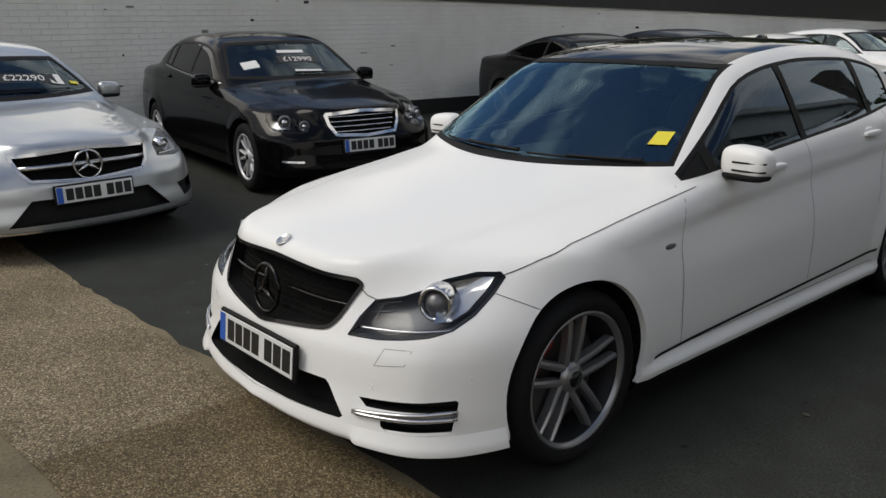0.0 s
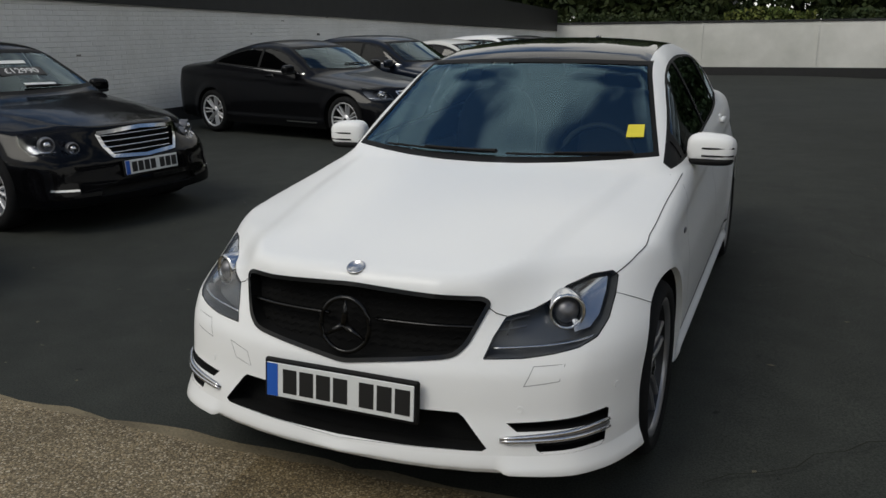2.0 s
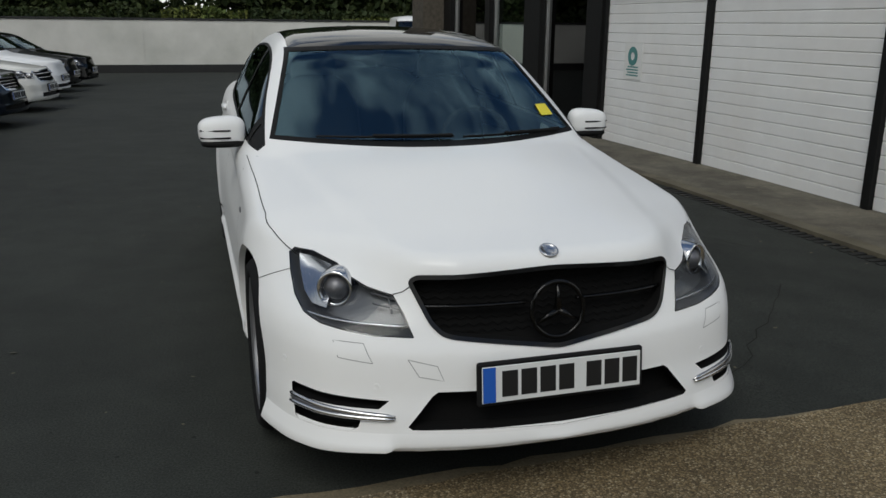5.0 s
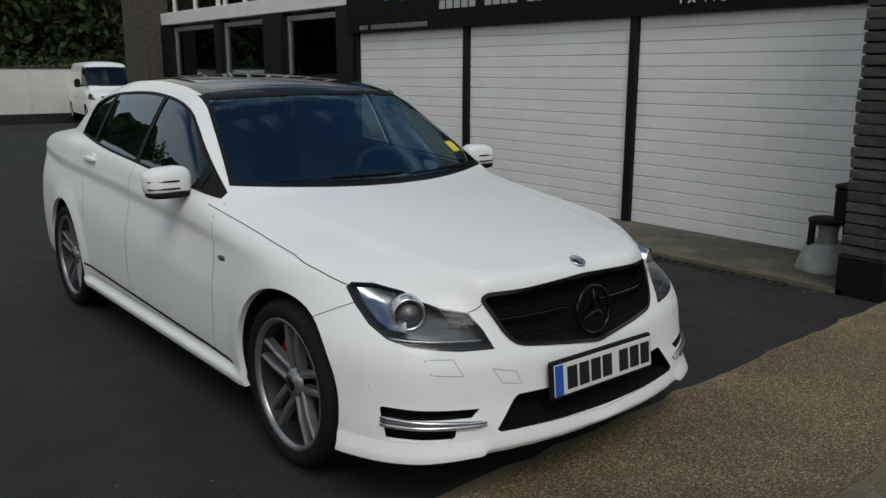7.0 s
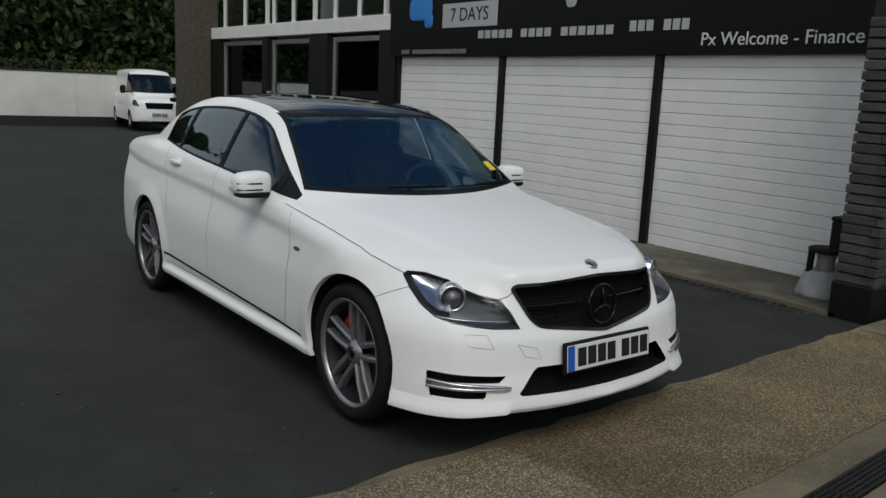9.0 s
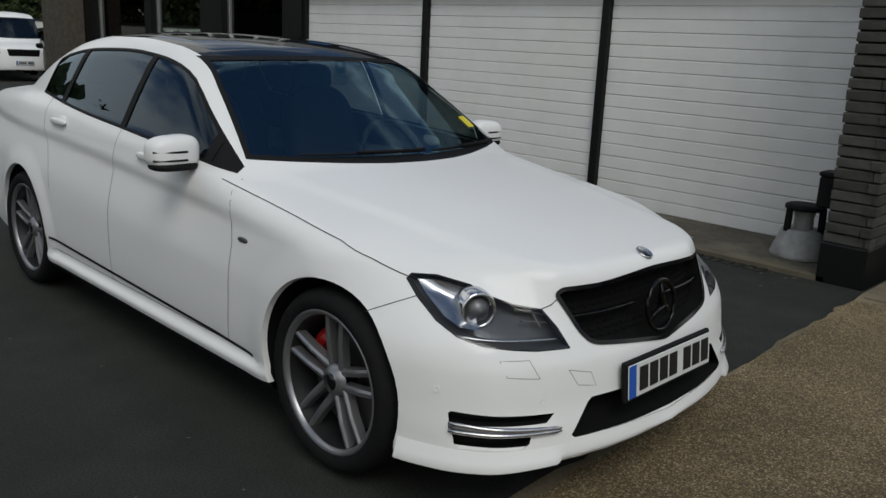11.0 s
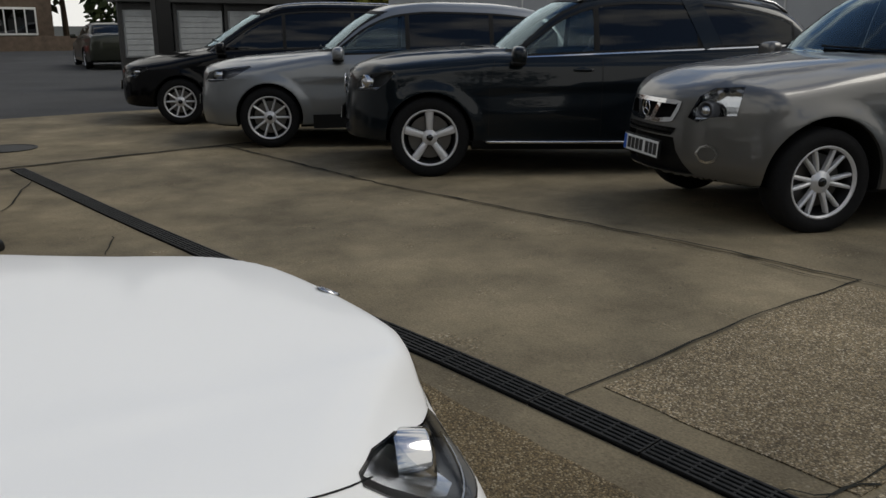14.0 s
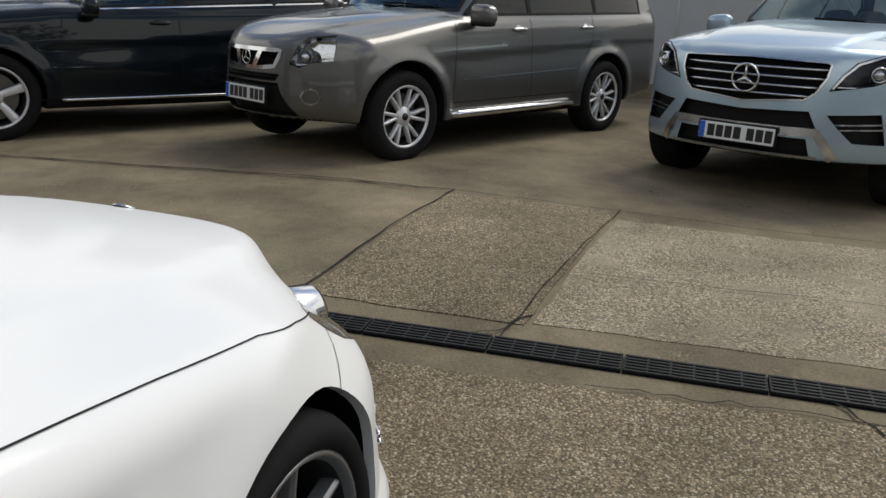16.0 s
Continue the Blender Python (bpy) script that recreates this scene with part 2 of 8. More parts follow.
M = dict(
    asphalt=ground_mat("asphalt", (0.030, 0.0327, 0.0275), (0.021, 0.0232, 0.0197), 0, 0.007, grit=0.55, bump=0.6, rough=0.85, spots=0.5),
    aggregate=ground_mat("aggregate", (0.190, 0.147, 0.083), (0.124, 0.097, 0.056), 0.85, 0.0068, (0.38, 0.32, 0.21), 0.45, 0.7),
    aggregate_pale=ground_mat("aggregate_pale", (0.245, 0.199, 0.127), (0.176, 0.143, 0.091), 0.90, 0.0072, (0.50, 0.44, 0.33), 0.5, 0.8),
    concrete=ground_mat("concrete", (0.212, 0.174, 0.110), (0.142, 0.119, 0.079), 0.10, 0.010, (0.42, 0.38, 0.29), 0.22, 0.3, spots=0.55, sscale=0.42),
    concrete_dark=ground_mat("concrete_dark", (0.15, 0.14, 0.115), (0.10, 0.095, 0.08), 0.2, 0.012, grit=0.3),
    joint=mat("joint", (0.02, 0.02, 0.016), 0.95),
    worn=ground_mat("worn", (0.345, 0.298, 0.210), (0.240, 0.206, 0.148), 0.60, 0.0080, (0.56, 0.50, 0.38), 0.4, 0.7),
    road=mat("road", (0.05, 0.05, 0.05), 0.85, vary=0.2, scale=0.6, bump=0.2, bscale=80),
    kerb=mat("kerb", (0.13, 0.115, 0.08), 0.85, vary=0.3, scale=2.5, bump=0.4, bscale=60, second=(0.08, 0.072, 0.055)),
    showroom=mat("showroom", (0.42, 0.43, 0.41), 0.8, vary=0.1, scale=1.0),
    brick_brown=mat("brick_brown", (0.085, 0.075, 0.06), 0.85, vary=0.3, scale=12, bump=0.8, bscale=40),
    stone_white=mat("stone_white", (0.6, 0.6, 0.57), 0.8, vary=0.1, scale=3),
    house_brown=mat("house_brown", (0.10, 0.075, 0.055), 0.9, vary=0.25, scale=3),
    hedge=mat("hedge", (0.055, 0.085, 0.02), 0.6, vary=0.5, scale=5, second=(0.13, 0.14, 0.035)),
    leaf_dark=mat("leaf_dark", (0.022, 0.035, 0.012), 0.6, vary=0.5, scale=4, second=(0.04, 0.05, 0.015)),
    leaf_gold=mat("leaf_gold", (0.16, 0.15, 0.02), 0.6, vary=0.4, scale=6, second=(0.10, 0.11, 0.02)),
    shutter_dim=mat("shutter_dim", (0.30, 0.31, 0.31), 0.7, vary=0.15, scale=3),
    step_grey=mat("step_grey", (0.30, 0.30, 0.29), 0.5, vary=0.2, scale=12, second=(0.2, 0.2, 0.19)),
    apron=ground_mat("apron", (0.15, 0.135, 0.105), (0.075, 0.07, 0.056), 0.12, 0.01, (0.35, 0.32, 0.25), 0.3, 0.4, sscale=1.4),
    iron=mat("iron", (0.028, 0.028, 0.027), 0.6, 0.5, vary=0.3, scale=30),
    scar=mat("scar", (0.22, 0.21, 0.19), 0.9, vary=0.4, scale=20),
    white_wall=mat("white_wall", (0.62, 0.61, 0.58), 0.8, vary=0.06, scale=2, bump=0.4, bscale=25, second=(0.52, 0.51, 0.48)),
    black_paint=mat("black_paint", (0.012, 0.012, 0.012), 0.55, vary=0.3, scale=5),
    grey_wall=mat("grey_wall", (0.36, 0.37, 0.38), 0.8, vary=0.06, scale=1.5, bump=0.15, bscale=40),
    brick_grey=mat("brick_grey", (0.060, 0.060, 0.054), 0.85, vary=0.25, scale=9, bump=0.6, bscale=90, per_piece=0.22),
    mortar=mat("mortar", (0.025, 0.025, 0.022), 0.95, vary=0.2, scale=20),
    shutter=mat("shutter", (0.78, 0.78, 0.77), 0.45, vary=0.04, scale=3, second=(0.75, 0.74, 0.72), bump=0.05, bscale=30),
    black_trim=mat("black_trim", (0.006, 0.006, 0.006), 0.5, spec=0.25),
    sign_black=mat("sign_black", (0.005, 0.005, 0.005), 0.4, spec=0.15),
    white_trim=mat("white_trim", (0.7, 0.7, 0.68), 0.5, vary=0.06, scale=4),
    alu=mat("alu", (0.55, 0.55, 0.54), 0.35, 0.9),
    render_white=mat("render_white", (0.66, 0.65, 0.61), 0.85, vary=0.08, scale=0.8, second=(0.5, 0.5, 0.46)),
    interior=mat("interior", (0.10, 0.095, 0.085), 0.8, vary=0.2, scale=3),
    leaf=mat("leaf", (0.05, 0.085, 0.022), 0.6, vary=0.5, scale=6, second=(0.10, 0.115, 0.03)),
    bark=mat("bark", (0.06, 0.045, 0.03), 0.9, vary=0.3, scale=10, bump=0.6, bscale=30),
    roof_tile=mat("roof_tile", (0.12, 0.06, 0.04), 0.85, vary=0.3, scale=4),
    tyre=mat("tyre", (0.009, 0.009, 0.0095), 0.85, vary=0.2, scale=40),
    grille_black=mat("grille_black", (0.003, 0.003, 0.003), 0.16, spec=0.3),
    barrel=mat("barrel", (0.03, 0.03, 0.032), 0.5, 0.6),
    liner=mat("liner", (0.004, 0.004, 0.004), 0.95),
    rubber=mat("rubber", (0.007, 0.007, 0.007), 0.65),
    gloss_black=mat("gloss_black", (0.004, 0.004, 0.005), 0.1, coat=0.2),
    reflector=mat("reflector", (0.30, 0.30, 0.31), 0.14, 1.0),
    chrome=mat("chrome", (0.62, 0.62, 0.63), 0.12, 1.0),
    satin=mat("satin", (0.55, 0.55, 0.56), 0.25, 1.0),
    rim_silver=mat("rim_silver", (0.62, 0.62, 0.63), 0.32, 0.35),
    rim_grey=mat("rim_grey", (0.29, 0.29, 0.30), 0.30, 0.7),
    disc=mat("disc", (0.14, 0.135, 0.13), 0.4, 0.9),
    red=mat("red", (0.35, 0.012, 0.01), 0.3, coat=0.5),
    fine_gap=mat("fine_gap", (0.30, 0.30, 0.30), 0.7),
    lamp_grey=mat("lamp_grey", (0.105, 0.106, 0.11), 0.32, 0.45),
    lamp_black=mat("lamp_black", (0.035, 0.035, 0.038), 0.3, 0.4),
    lamp_dark=mat("lamp_dark", (0.15, 0.15, 0.16), 0.4, 0.7),
    seat=mat("seat", (0.02, 0.02, 0.021), 0.6, vary=0.2, scale=20),
    plate_white=mat("plate_white", (0.68, 0.69, 0.68), 0.35, coat=0.3),
    plate_yellow=mat("plate_yellow", (0.75, 0.55, 0.05), 0.35),
    plate_blue=mat("plate_blue", (0.02, 0.10, 0.45), 0.35),
    ink=mat("ink", (0.008, 0.008, 0.008), 0.5),
    yellow=mat("yellow", (0.72, 0.62, 0.04), 0.5),
    card=mat("card", (0.72, 0.72, 0.70), 0.6),
    blue=mat("blue", (0.03, 0.20, 0.55), 0.4),
    sign_grey=mat("sign_grey", (0.38, 0.39, 0.40), 0.5),
    sign_dim=mat("sign_dim", (0.16, 0.165, 0.17), 0.5),
    notice_green=mat("notice_green", (0.10, 0.25, 0.24), 0.6),
    sign_white=mat("sign_white", (0.62, 0.63, 0.62), 0.5),
    car_glass=glass("car_glass", (0.60, 0.68, 0.67), 1.65, (0.75, 0.92, 1.0)),
    screen_glass=glass("screen_glass", (0.66, 0.78, 0.76), 2.05, (0.50, 0.80, 1.0)),
    hero_glass=glass("hero_glass", (0.13, 0.15, 0.155), 1.6, (0.7, 0.85, 1.0)),
    roof_glass=mat("roof_glass", (0.002, 0.003, 0.006), 0.05, coat=0.0, spec=0.35),
    tint_glass=glass("tint_glass", (0.035, 0.04, 0.045), 1.45),
    lens=glass("lens", (0.86, 0.88, 0.90), 1.28),
    pane=glass("pane", (0.55, 0.60, 0.58)),
    blind_glass=glass("blind_glass", (0.02, 0.02, 0.02)),
)


def brick_mat(name, base, gap):
    """Painted brickwork: courses as relief under thick paint, with scuffs."""
    m = mat(name, base, 0.8, vary=0.06, scale=1.3, second=(base[0] * 0.88, base[1] * 0.88, base[2] * 0.86))
    n, l = m.node_tree.nodes, m.node_tree.links
    b = n["Principled BSDF"]
    tc, sep, cmb, bt = n.new("ShaderNodeTexCoord"), n.new("ShaderNodeSeparateXYZ"), n.new("ShaderNodeCombineXYZ"), n.new("ShaderNodeTexBrick")
    l.new(tc.outputs["Object"], sep.inputs["Vector"])
    l.new(sep.outputs["Y"], cmb.inputs["X"])
    l.new(sep.outputs["Z"], cmb.inputs["Y"])
    l.new(cmb.outputs["Vector"], bt.inputs["Vector"])
    bt.inputs["Scale"].default_value = 1.0
    bt.inputs["Brick Width"].default_value, bt.inputs["Row Height"].default_value, bt.inputs["Mortar Size"].default_value = 0.225, 0.075, 0.006
    bt.inputs["Mortar Smooth"].default_value = 0.6
    nz = n.new("ShaderNodeTexNoise")
    nz.inputs["Scale"].default_value, nz.inputs["Detail"].default_value = 9.0, 6.0
    l.new(tc.outputs["Object"], nz.inputs["Vector"])
    mx = n.new("ShaderNodeMath")
    mx.operation = "MULTIPLY_ADD"
    mx.inputs[1].default_value = -0.6
    l.new(bt.outputs["Fac"], mx.inputs[0])
    l.new(nz.outputs["Fac"], mx.inputs[2])
    bp = n.new("ShaderNodeBump")
    bp.inputs["Strength"].default_value, bp.inputs["Distance"].default_value = 0.9, gap
    l.new(mx.outputs["Value"], bp.inputs["Height"])
    l.new(bp.outputs["Normal"], b.inputs["Normal"])
    return m


M["brick_white"] = brick_mat("brick_white", (0.70, 0.70, 0.68), 0.012)


def paint(name, base, metal=0.0, rough=0.35, coat=0.8):
    return mat(name, base, rough, metal, coat=coat, spec=0.06)


P = dict(
    white=paint("paint_white", (0.80, 0.80, 0.79), 0.0, 0.4, 0.4),
    silver=paint("paint_silver", (0.42, 0.44, 0.46), 0.75, 0.32),
    black=paint("paint_black", (0.0025, 0.0025, 0.003), 0.0, 0.15, 0.22),
    dark=paint("paint_dark", (0.004, 0.004, 0.005), 0.2, 0.3, 0.35),
    navy=paint("paint_navy", (0.009, 0.013, 0.022), 0.4, 0.3, 0.5),
    cream=paint("paint_cream", (0.66, 0.65, 0.60), 0.0, 0.4),
    grey=paint("paint_grey", (0.13, 0.127, 0.122), 0.7, 0.35),
    petrol=paint("paint_petrol", (0.006, 0.009, 0.012), 0.3, 0.3, 0.5),
    pale_blue=paint("paint_pale_blue", (0.36, 0.45, 0.52), 0.6, 0.33),
    stone=paint("paint_stone", (0.19, 0.20, 0.21), 0.7, 0.35),
    red=paint("paint_red", (0.30, 0.008, 0.008), 0.2, 0.3),
    olive=paint("paint_olive", (0.03, 0.032, 0.024), 0.4, 0.35, 0.4),
)
P["white"].node_tree.nodes["Principled BSDF"].inputs["Coat Roughness"].default_value = 0.12  # dusty lacquer


# ---- building kit ----
def part(name, bm, material, parent=None, label="", smooth=False, normals=None):
    """One bmesh as one mesh object, under a thing or part if given."""
    me = bpy.data.meshes.new(name)
    bm.to_mesh(me)
    bm.free()
    for m in material if isinstance(material, (list, tuple)) else (material,):
        me.materials.append(m)
    if smooth:
        me.polygons.foreach_set("use_smooth", [True] * len(me.polygons))
    if normals is not None and len(me.vertices):
        co = np.empty(len(me.vertices) * 3)
        me.vertices.foreach_get("co", co)
        me.normals_split_custom_set_from_vertices(normals(co.reshape(-1, 3)).tolist())
    ob = new(name, me)
    if parent:
        ob.parent = parent
    if label:
        ob["label"] = label
    return ob


def thing(name, m, label, category, group="", kind=""):
    ob = new(name)
    ob.empty_display_size = 0.1
    ob.matrix_world = m
    return tagged(ob, label, category, group, kind)


def box_bm(lo, hi, bev=0.0, bm=None, seg=1):
    bm = bm or bmesh.new()
    c, s = [(a + b) / 2 for a, b in zip(lo, hi)], [abs(b - a) for a, b in zip(lo, hi)]
    r = bmesh.ops.create_cube(bm, size=1, matrix=Matrix.Translation(c) @ Matrix.Diagonal((*s, 1)))
    if bev:
        es = list({e for v in r["verts"] for e in v.link_edges})
        bmesh.ops.bevel(bm, geom=es, offset=min(bev, 0.45 * min(s)), segments=seg, affect="EDGES", profile=0.5)
    return bm


def slab_bm(outline, z0, z1, bm=None):
    """Upright prism on an outline of (x, y)."""
    bm = bm or bmesh.new()
    lo = [bm.verts.new((x, y, z0)) for x, y in outline]
    hi = [bm.verts.new((x, y, z1)) for x, y in outline]
    k = len(outline)
    for i in range(k):
        bm.faces.new((lo[i], lo[(i + 1) % k], hi[(i + 1) % k], hi[i]))
    bm.faces.new(hi)
    bm.faces.new(lo[::-1])
    bmesh.ops.recalc_face_normals(bm, faces=bm.faces)
    return bm


def tube_bm(pts, r, seg=8, bm=None, closed=False, flat=1.0):
    """Round bar along points; flat squeezes it in z."""
    bm = bm or bmesh.new()
    pts = [Vector(p) for p in pts]
    rings, k = [], len(pts)
    for i, p in enumerate(pts):
        a, b = (pts[i - 1], pts[(i + 1) % k]) if closed else (pts[max(i - 1, 0)], pts[min(i + 1, k - 1)])
        d = (b - a).normalized()
        up = Vector((0, 0, 1)) if abs(d.z) < 0.9 else Vector((0, 1, 0))
        s = d.cross(up).normalized()
        u = s.cross(d)
        rr = r[i] if isinstance(r, (list, tuple)) else r
        rings.append([bm.verts.new(p + rr * (math.cos(t) * s + flat * math.sin(t) * u)) for t in (2 * math.pi * j / seg for j in range(seg))])
    for i in range(k if closed else k - 1):
        for j in range(seg):
            bm.faces.new((rings[i][j], rings[i][(j + 1) % seg], rings[(i + 1) % k][(j + 1) % seg], rings[(i + 1) % k][j]))
    if not closed:
        bm.faces.new(rings[0][::-1])
        bm.faces.new(rings[-1])
    bmesh.ops.recalc_face_normals(bm, faces=bm.faces)
    return bm


def lathe_bm(profile, seg=40, axis="x", bm=None, m=None):
    """Turned form: profile of (along, radius) round the axis."""
    bm = bm or bmesh.new()
    rings = []
    for a, r in profile:
        ring = []
        for j in range(seg):
            t = 2 * math.pi * j / seg
            c, s = r * math.cos(t), r * math.sin(t)
            v = Vector((a, c, s) if axis == "x" else (c, s, a))
            ring.append(bm.verts.new(m @ v if m else v))
        rings.append(ring)
    new_faces = []
    for i in range(len(rings) - 1):
        for j in range(seg):
            new_faces.append(bm.faces.new((rings[i][j], rings[i][(j + 1) % seg], rings[i + 1][(j + 1) % seg], rings[i + 1][j])))
    bmesh.ops.recalc_face_normals(bm, faces=new_faces)
    return bm


def blob_bm(c, r, p=3.0, nu=28, nv=16, bm=None, m=None):
    """Rounded block (a superellipsoid) of half sizes r."""
    bm = bm or bmesh.new()

    def sg(v, e):
        return math.copysign(abs(v) ** e, v)

    e = 2.0 / p
    rows = []
    for i in range(nv + 1):
        a = -math.pi / 2 + math.pi * i / nv
        row = []
        for j in range(nu):
            b = 2 * math.pi * j / nu
            v = Vector((c[0] + r[0] * sg(math.cos(a), e) * sg(math.cos(b), e), c[1] + r[1] * sg(math.cos(a), e) * sg(math.sin(b), e), c[2] + r[2] * sg(math.sin(a), e)))
            row.append(bm.verts.new(m @ v if m else v))
        rows.append(row)
    for i in range(nv):
        for j in range(nu):
            bm.faces.new((rows[i][j], rows[i][(j + 1) % nu], rows[i + 1][(j + 1) % nu], rows[i + 1][j]))
    bmesh.ops.remove_doubles(bm, verts=bm.verts, dist=1e-5)
    return bm


def text_bm(body, size, m, depth=0.002):
    """Raised lettering in the built-in font, centred."""
    cu = bpy.data.curves.new("lettering", "FONT")
    cu.body, cu.size, cu.extrude, cu.align_x, cu.align_y = body, size, depth, "CENTER", "CENTER"
    ob = new("lettering", cu)
    me = bpy.data.meshes.new_from_object(ob.evaluated_get(bpy.context.evaluated_depsgraph_get()))
    bm = bmesh.new()
    bm.from_mesh(me)
    bm.transform(m)
    bpy.data.objects.remove(ob)
    bpy.data.curves.remove(cu)
    bpy.data.meshes.remove(me)
    return bm


def structure(name, bm, material, label, category, smooth=False):
    return tagged(part(name, bm, material, None, "", smooth), label, category, "", "structure")


# ---- vehicles: body as a solid field, cut into panels ----
SPLINES = {}


def spl(pts, x):
    """Smooth monotone curve through (x, y) points, held level past its ends."""
    key = id(pts)
    if key not in SPLINES:
        px, py = np.array(pts, float).T
        h, d = np.diff(px), np.diff(py) / np.diff(px)
        s = np.zeros(len(px))
        s[0], s[-1] = d[0], d[-1]
        same = d[:-1] * d[1:] > 0
        w1, w2 = 2 * h[1:] + h[:-1], h[1:] + 2 * h[:-1]
        with np.errstate(divide="ignore", invalid="ignore"):
            s[1:-1] = np.where(same, (w1 + w2) / (w1 / d[:-1] + w2 / d[1:]), 0)
        # cubic of each span in its own t
        c0, c1 = py[:-1], h * s[:-1]
        c2 = 3 * (py[1:] - py[:-1]) - h * (2 * s[:-1] + s[1:])
        c3 = 2 * (py[:-1] - py[1:]) + h * (s[:-1] + s[1:])
        SPLINES[key] = (pts, px, h, c0, c1, c2, c3)
    _, px, h, c0, c1, c2, c3 = SPLINES[key]
    x = np.clip(x, px[0], px[-1])
    i = np.clip(np.searchsorted(px, x, side="right") - 1, 0, len(h) - 1)
    t = (x - px[i]) / h[i]
    return c0[i] + t * (c1[i] + t * (c2[i] + t * c3[i]))


def step(a, b, x):
    t = np.clip((x - a) / (b - a), 0, 1)
    return t * t * (3 - 2 * t)


def smax(a, b, k):
    h = np.maximum(k - np.abs(a - b), 0) / k
    return np.maximum(a, b) + h * h * k * 0.25


SET_X = [(0.30, 0.0), (0.42, 0.028), (0.5, 0.07), (0.6, 0.12), (0.7, 0.145), (0.95, 0.15)]
NO_SET = [(0.0, 0.0), (1.0, 0.0)]


def body_field(s):
    """The signed field of a car body from its curves: nose, plan, bonnet, roof."""
    base = s["wheelbase"]

    def roof_z(x, y):
        lag = s["wbow"] * (x / 0.72) ** 2 * (1 - 1.6 * step(1.3, 2.3, y))
        return spl(s["roof"], y - lag) - s["crown"] * (x / 0.6) ** 2.2

    def field(x, y, z):
        x = np.abs(x)
        w = spl(s["plan"], y) + spl(s["side"], z)
        for cy in (0.0, base):
            r = np.sqrt((y - cy - s.get("archy", 0.0)) ** 2 + (z - s["rt"]) ** 2)
            w = w + s["flare"] * step(s["arch"] + 0.13, s["arch"] + 0.01, r)
        dz = spl(s["crease_z"], y) - z
        w = w - s.get("crease", 0.012) * step(-0.035, 0.03, dz) * step(0.22, 0.02, dz) * step(0.1, 1.0, y)
        w = w + s.get("skirt", 0.015) * step(*s.get("skirt_z", (0.34, 0.29)), z) * step(0.25, 0.45, y) * step(base - 0.25, base - 0.45, y)
        w = w + s.get("lip", 0.0) * step(0.29, 0.235, z) * step(-0.15, -0.3, y)
        top = spl(s["hood"], y) - spl(s["drop"], y) * (x / 0.76) ** s.get("dropp", 3.0)
        cr = s.get("ridge", 0.008)
        top = top + cr * (step(0.06, -0.02, x - spl(s["ridge_x"], y))) * step(-0.75, -0.3, y) * step(1.0, 0.6, y)
        f = smax(x - w, z - top, s.get("kshould", 0.09))
        ny = spl(s["nose"], z) + spl(s["bow"], x) - 0.6 * s.get("lip", 0.0) * step(0.29, 0.235, z)
        ny = ny + spl(s.get("set_x", SET_X), x) * step(0.54 * s.get("kzf", 1.0), 0.74 * s.get("kzf", 1.0), z)
        f = smax(f, ny - y, s.get("knose", 0.06) + s.get("ksoft", 0.0) * step(0.36, 0.58, x) * step(0.50, 0.66, z))
        f = smax(f, y - spl(s["tail"], z) + spl(s["tbow"], x), 0.08)
        f = smax(f, spl(s["floor"], y) - z, 0.03)
        cz = s.get("cabz", 0.93)
        cw = spl(s["cab"], y) - s["tumble"] * np.maximum(z - cz, 0) - s.get("tumble2", 0.25) * np.maximum(z - cz, 0) ** 2
        c = smax(x - cw, z - roof_z(x, y), s.get("kroof", 0.10))
        c = np.maximum(np.maximum(c, s["roof"][0][0] - y), np.maximum(y - s["roof"][-1][0], s.get("cabz", 0.93) - 0.10 - z))
        h = np.maximum(0.025 - np.abs(f - c), 0) / 0.025
        return np.minimum(f, c) - h * h * 0.025 * 0.25

    return field, roof_z


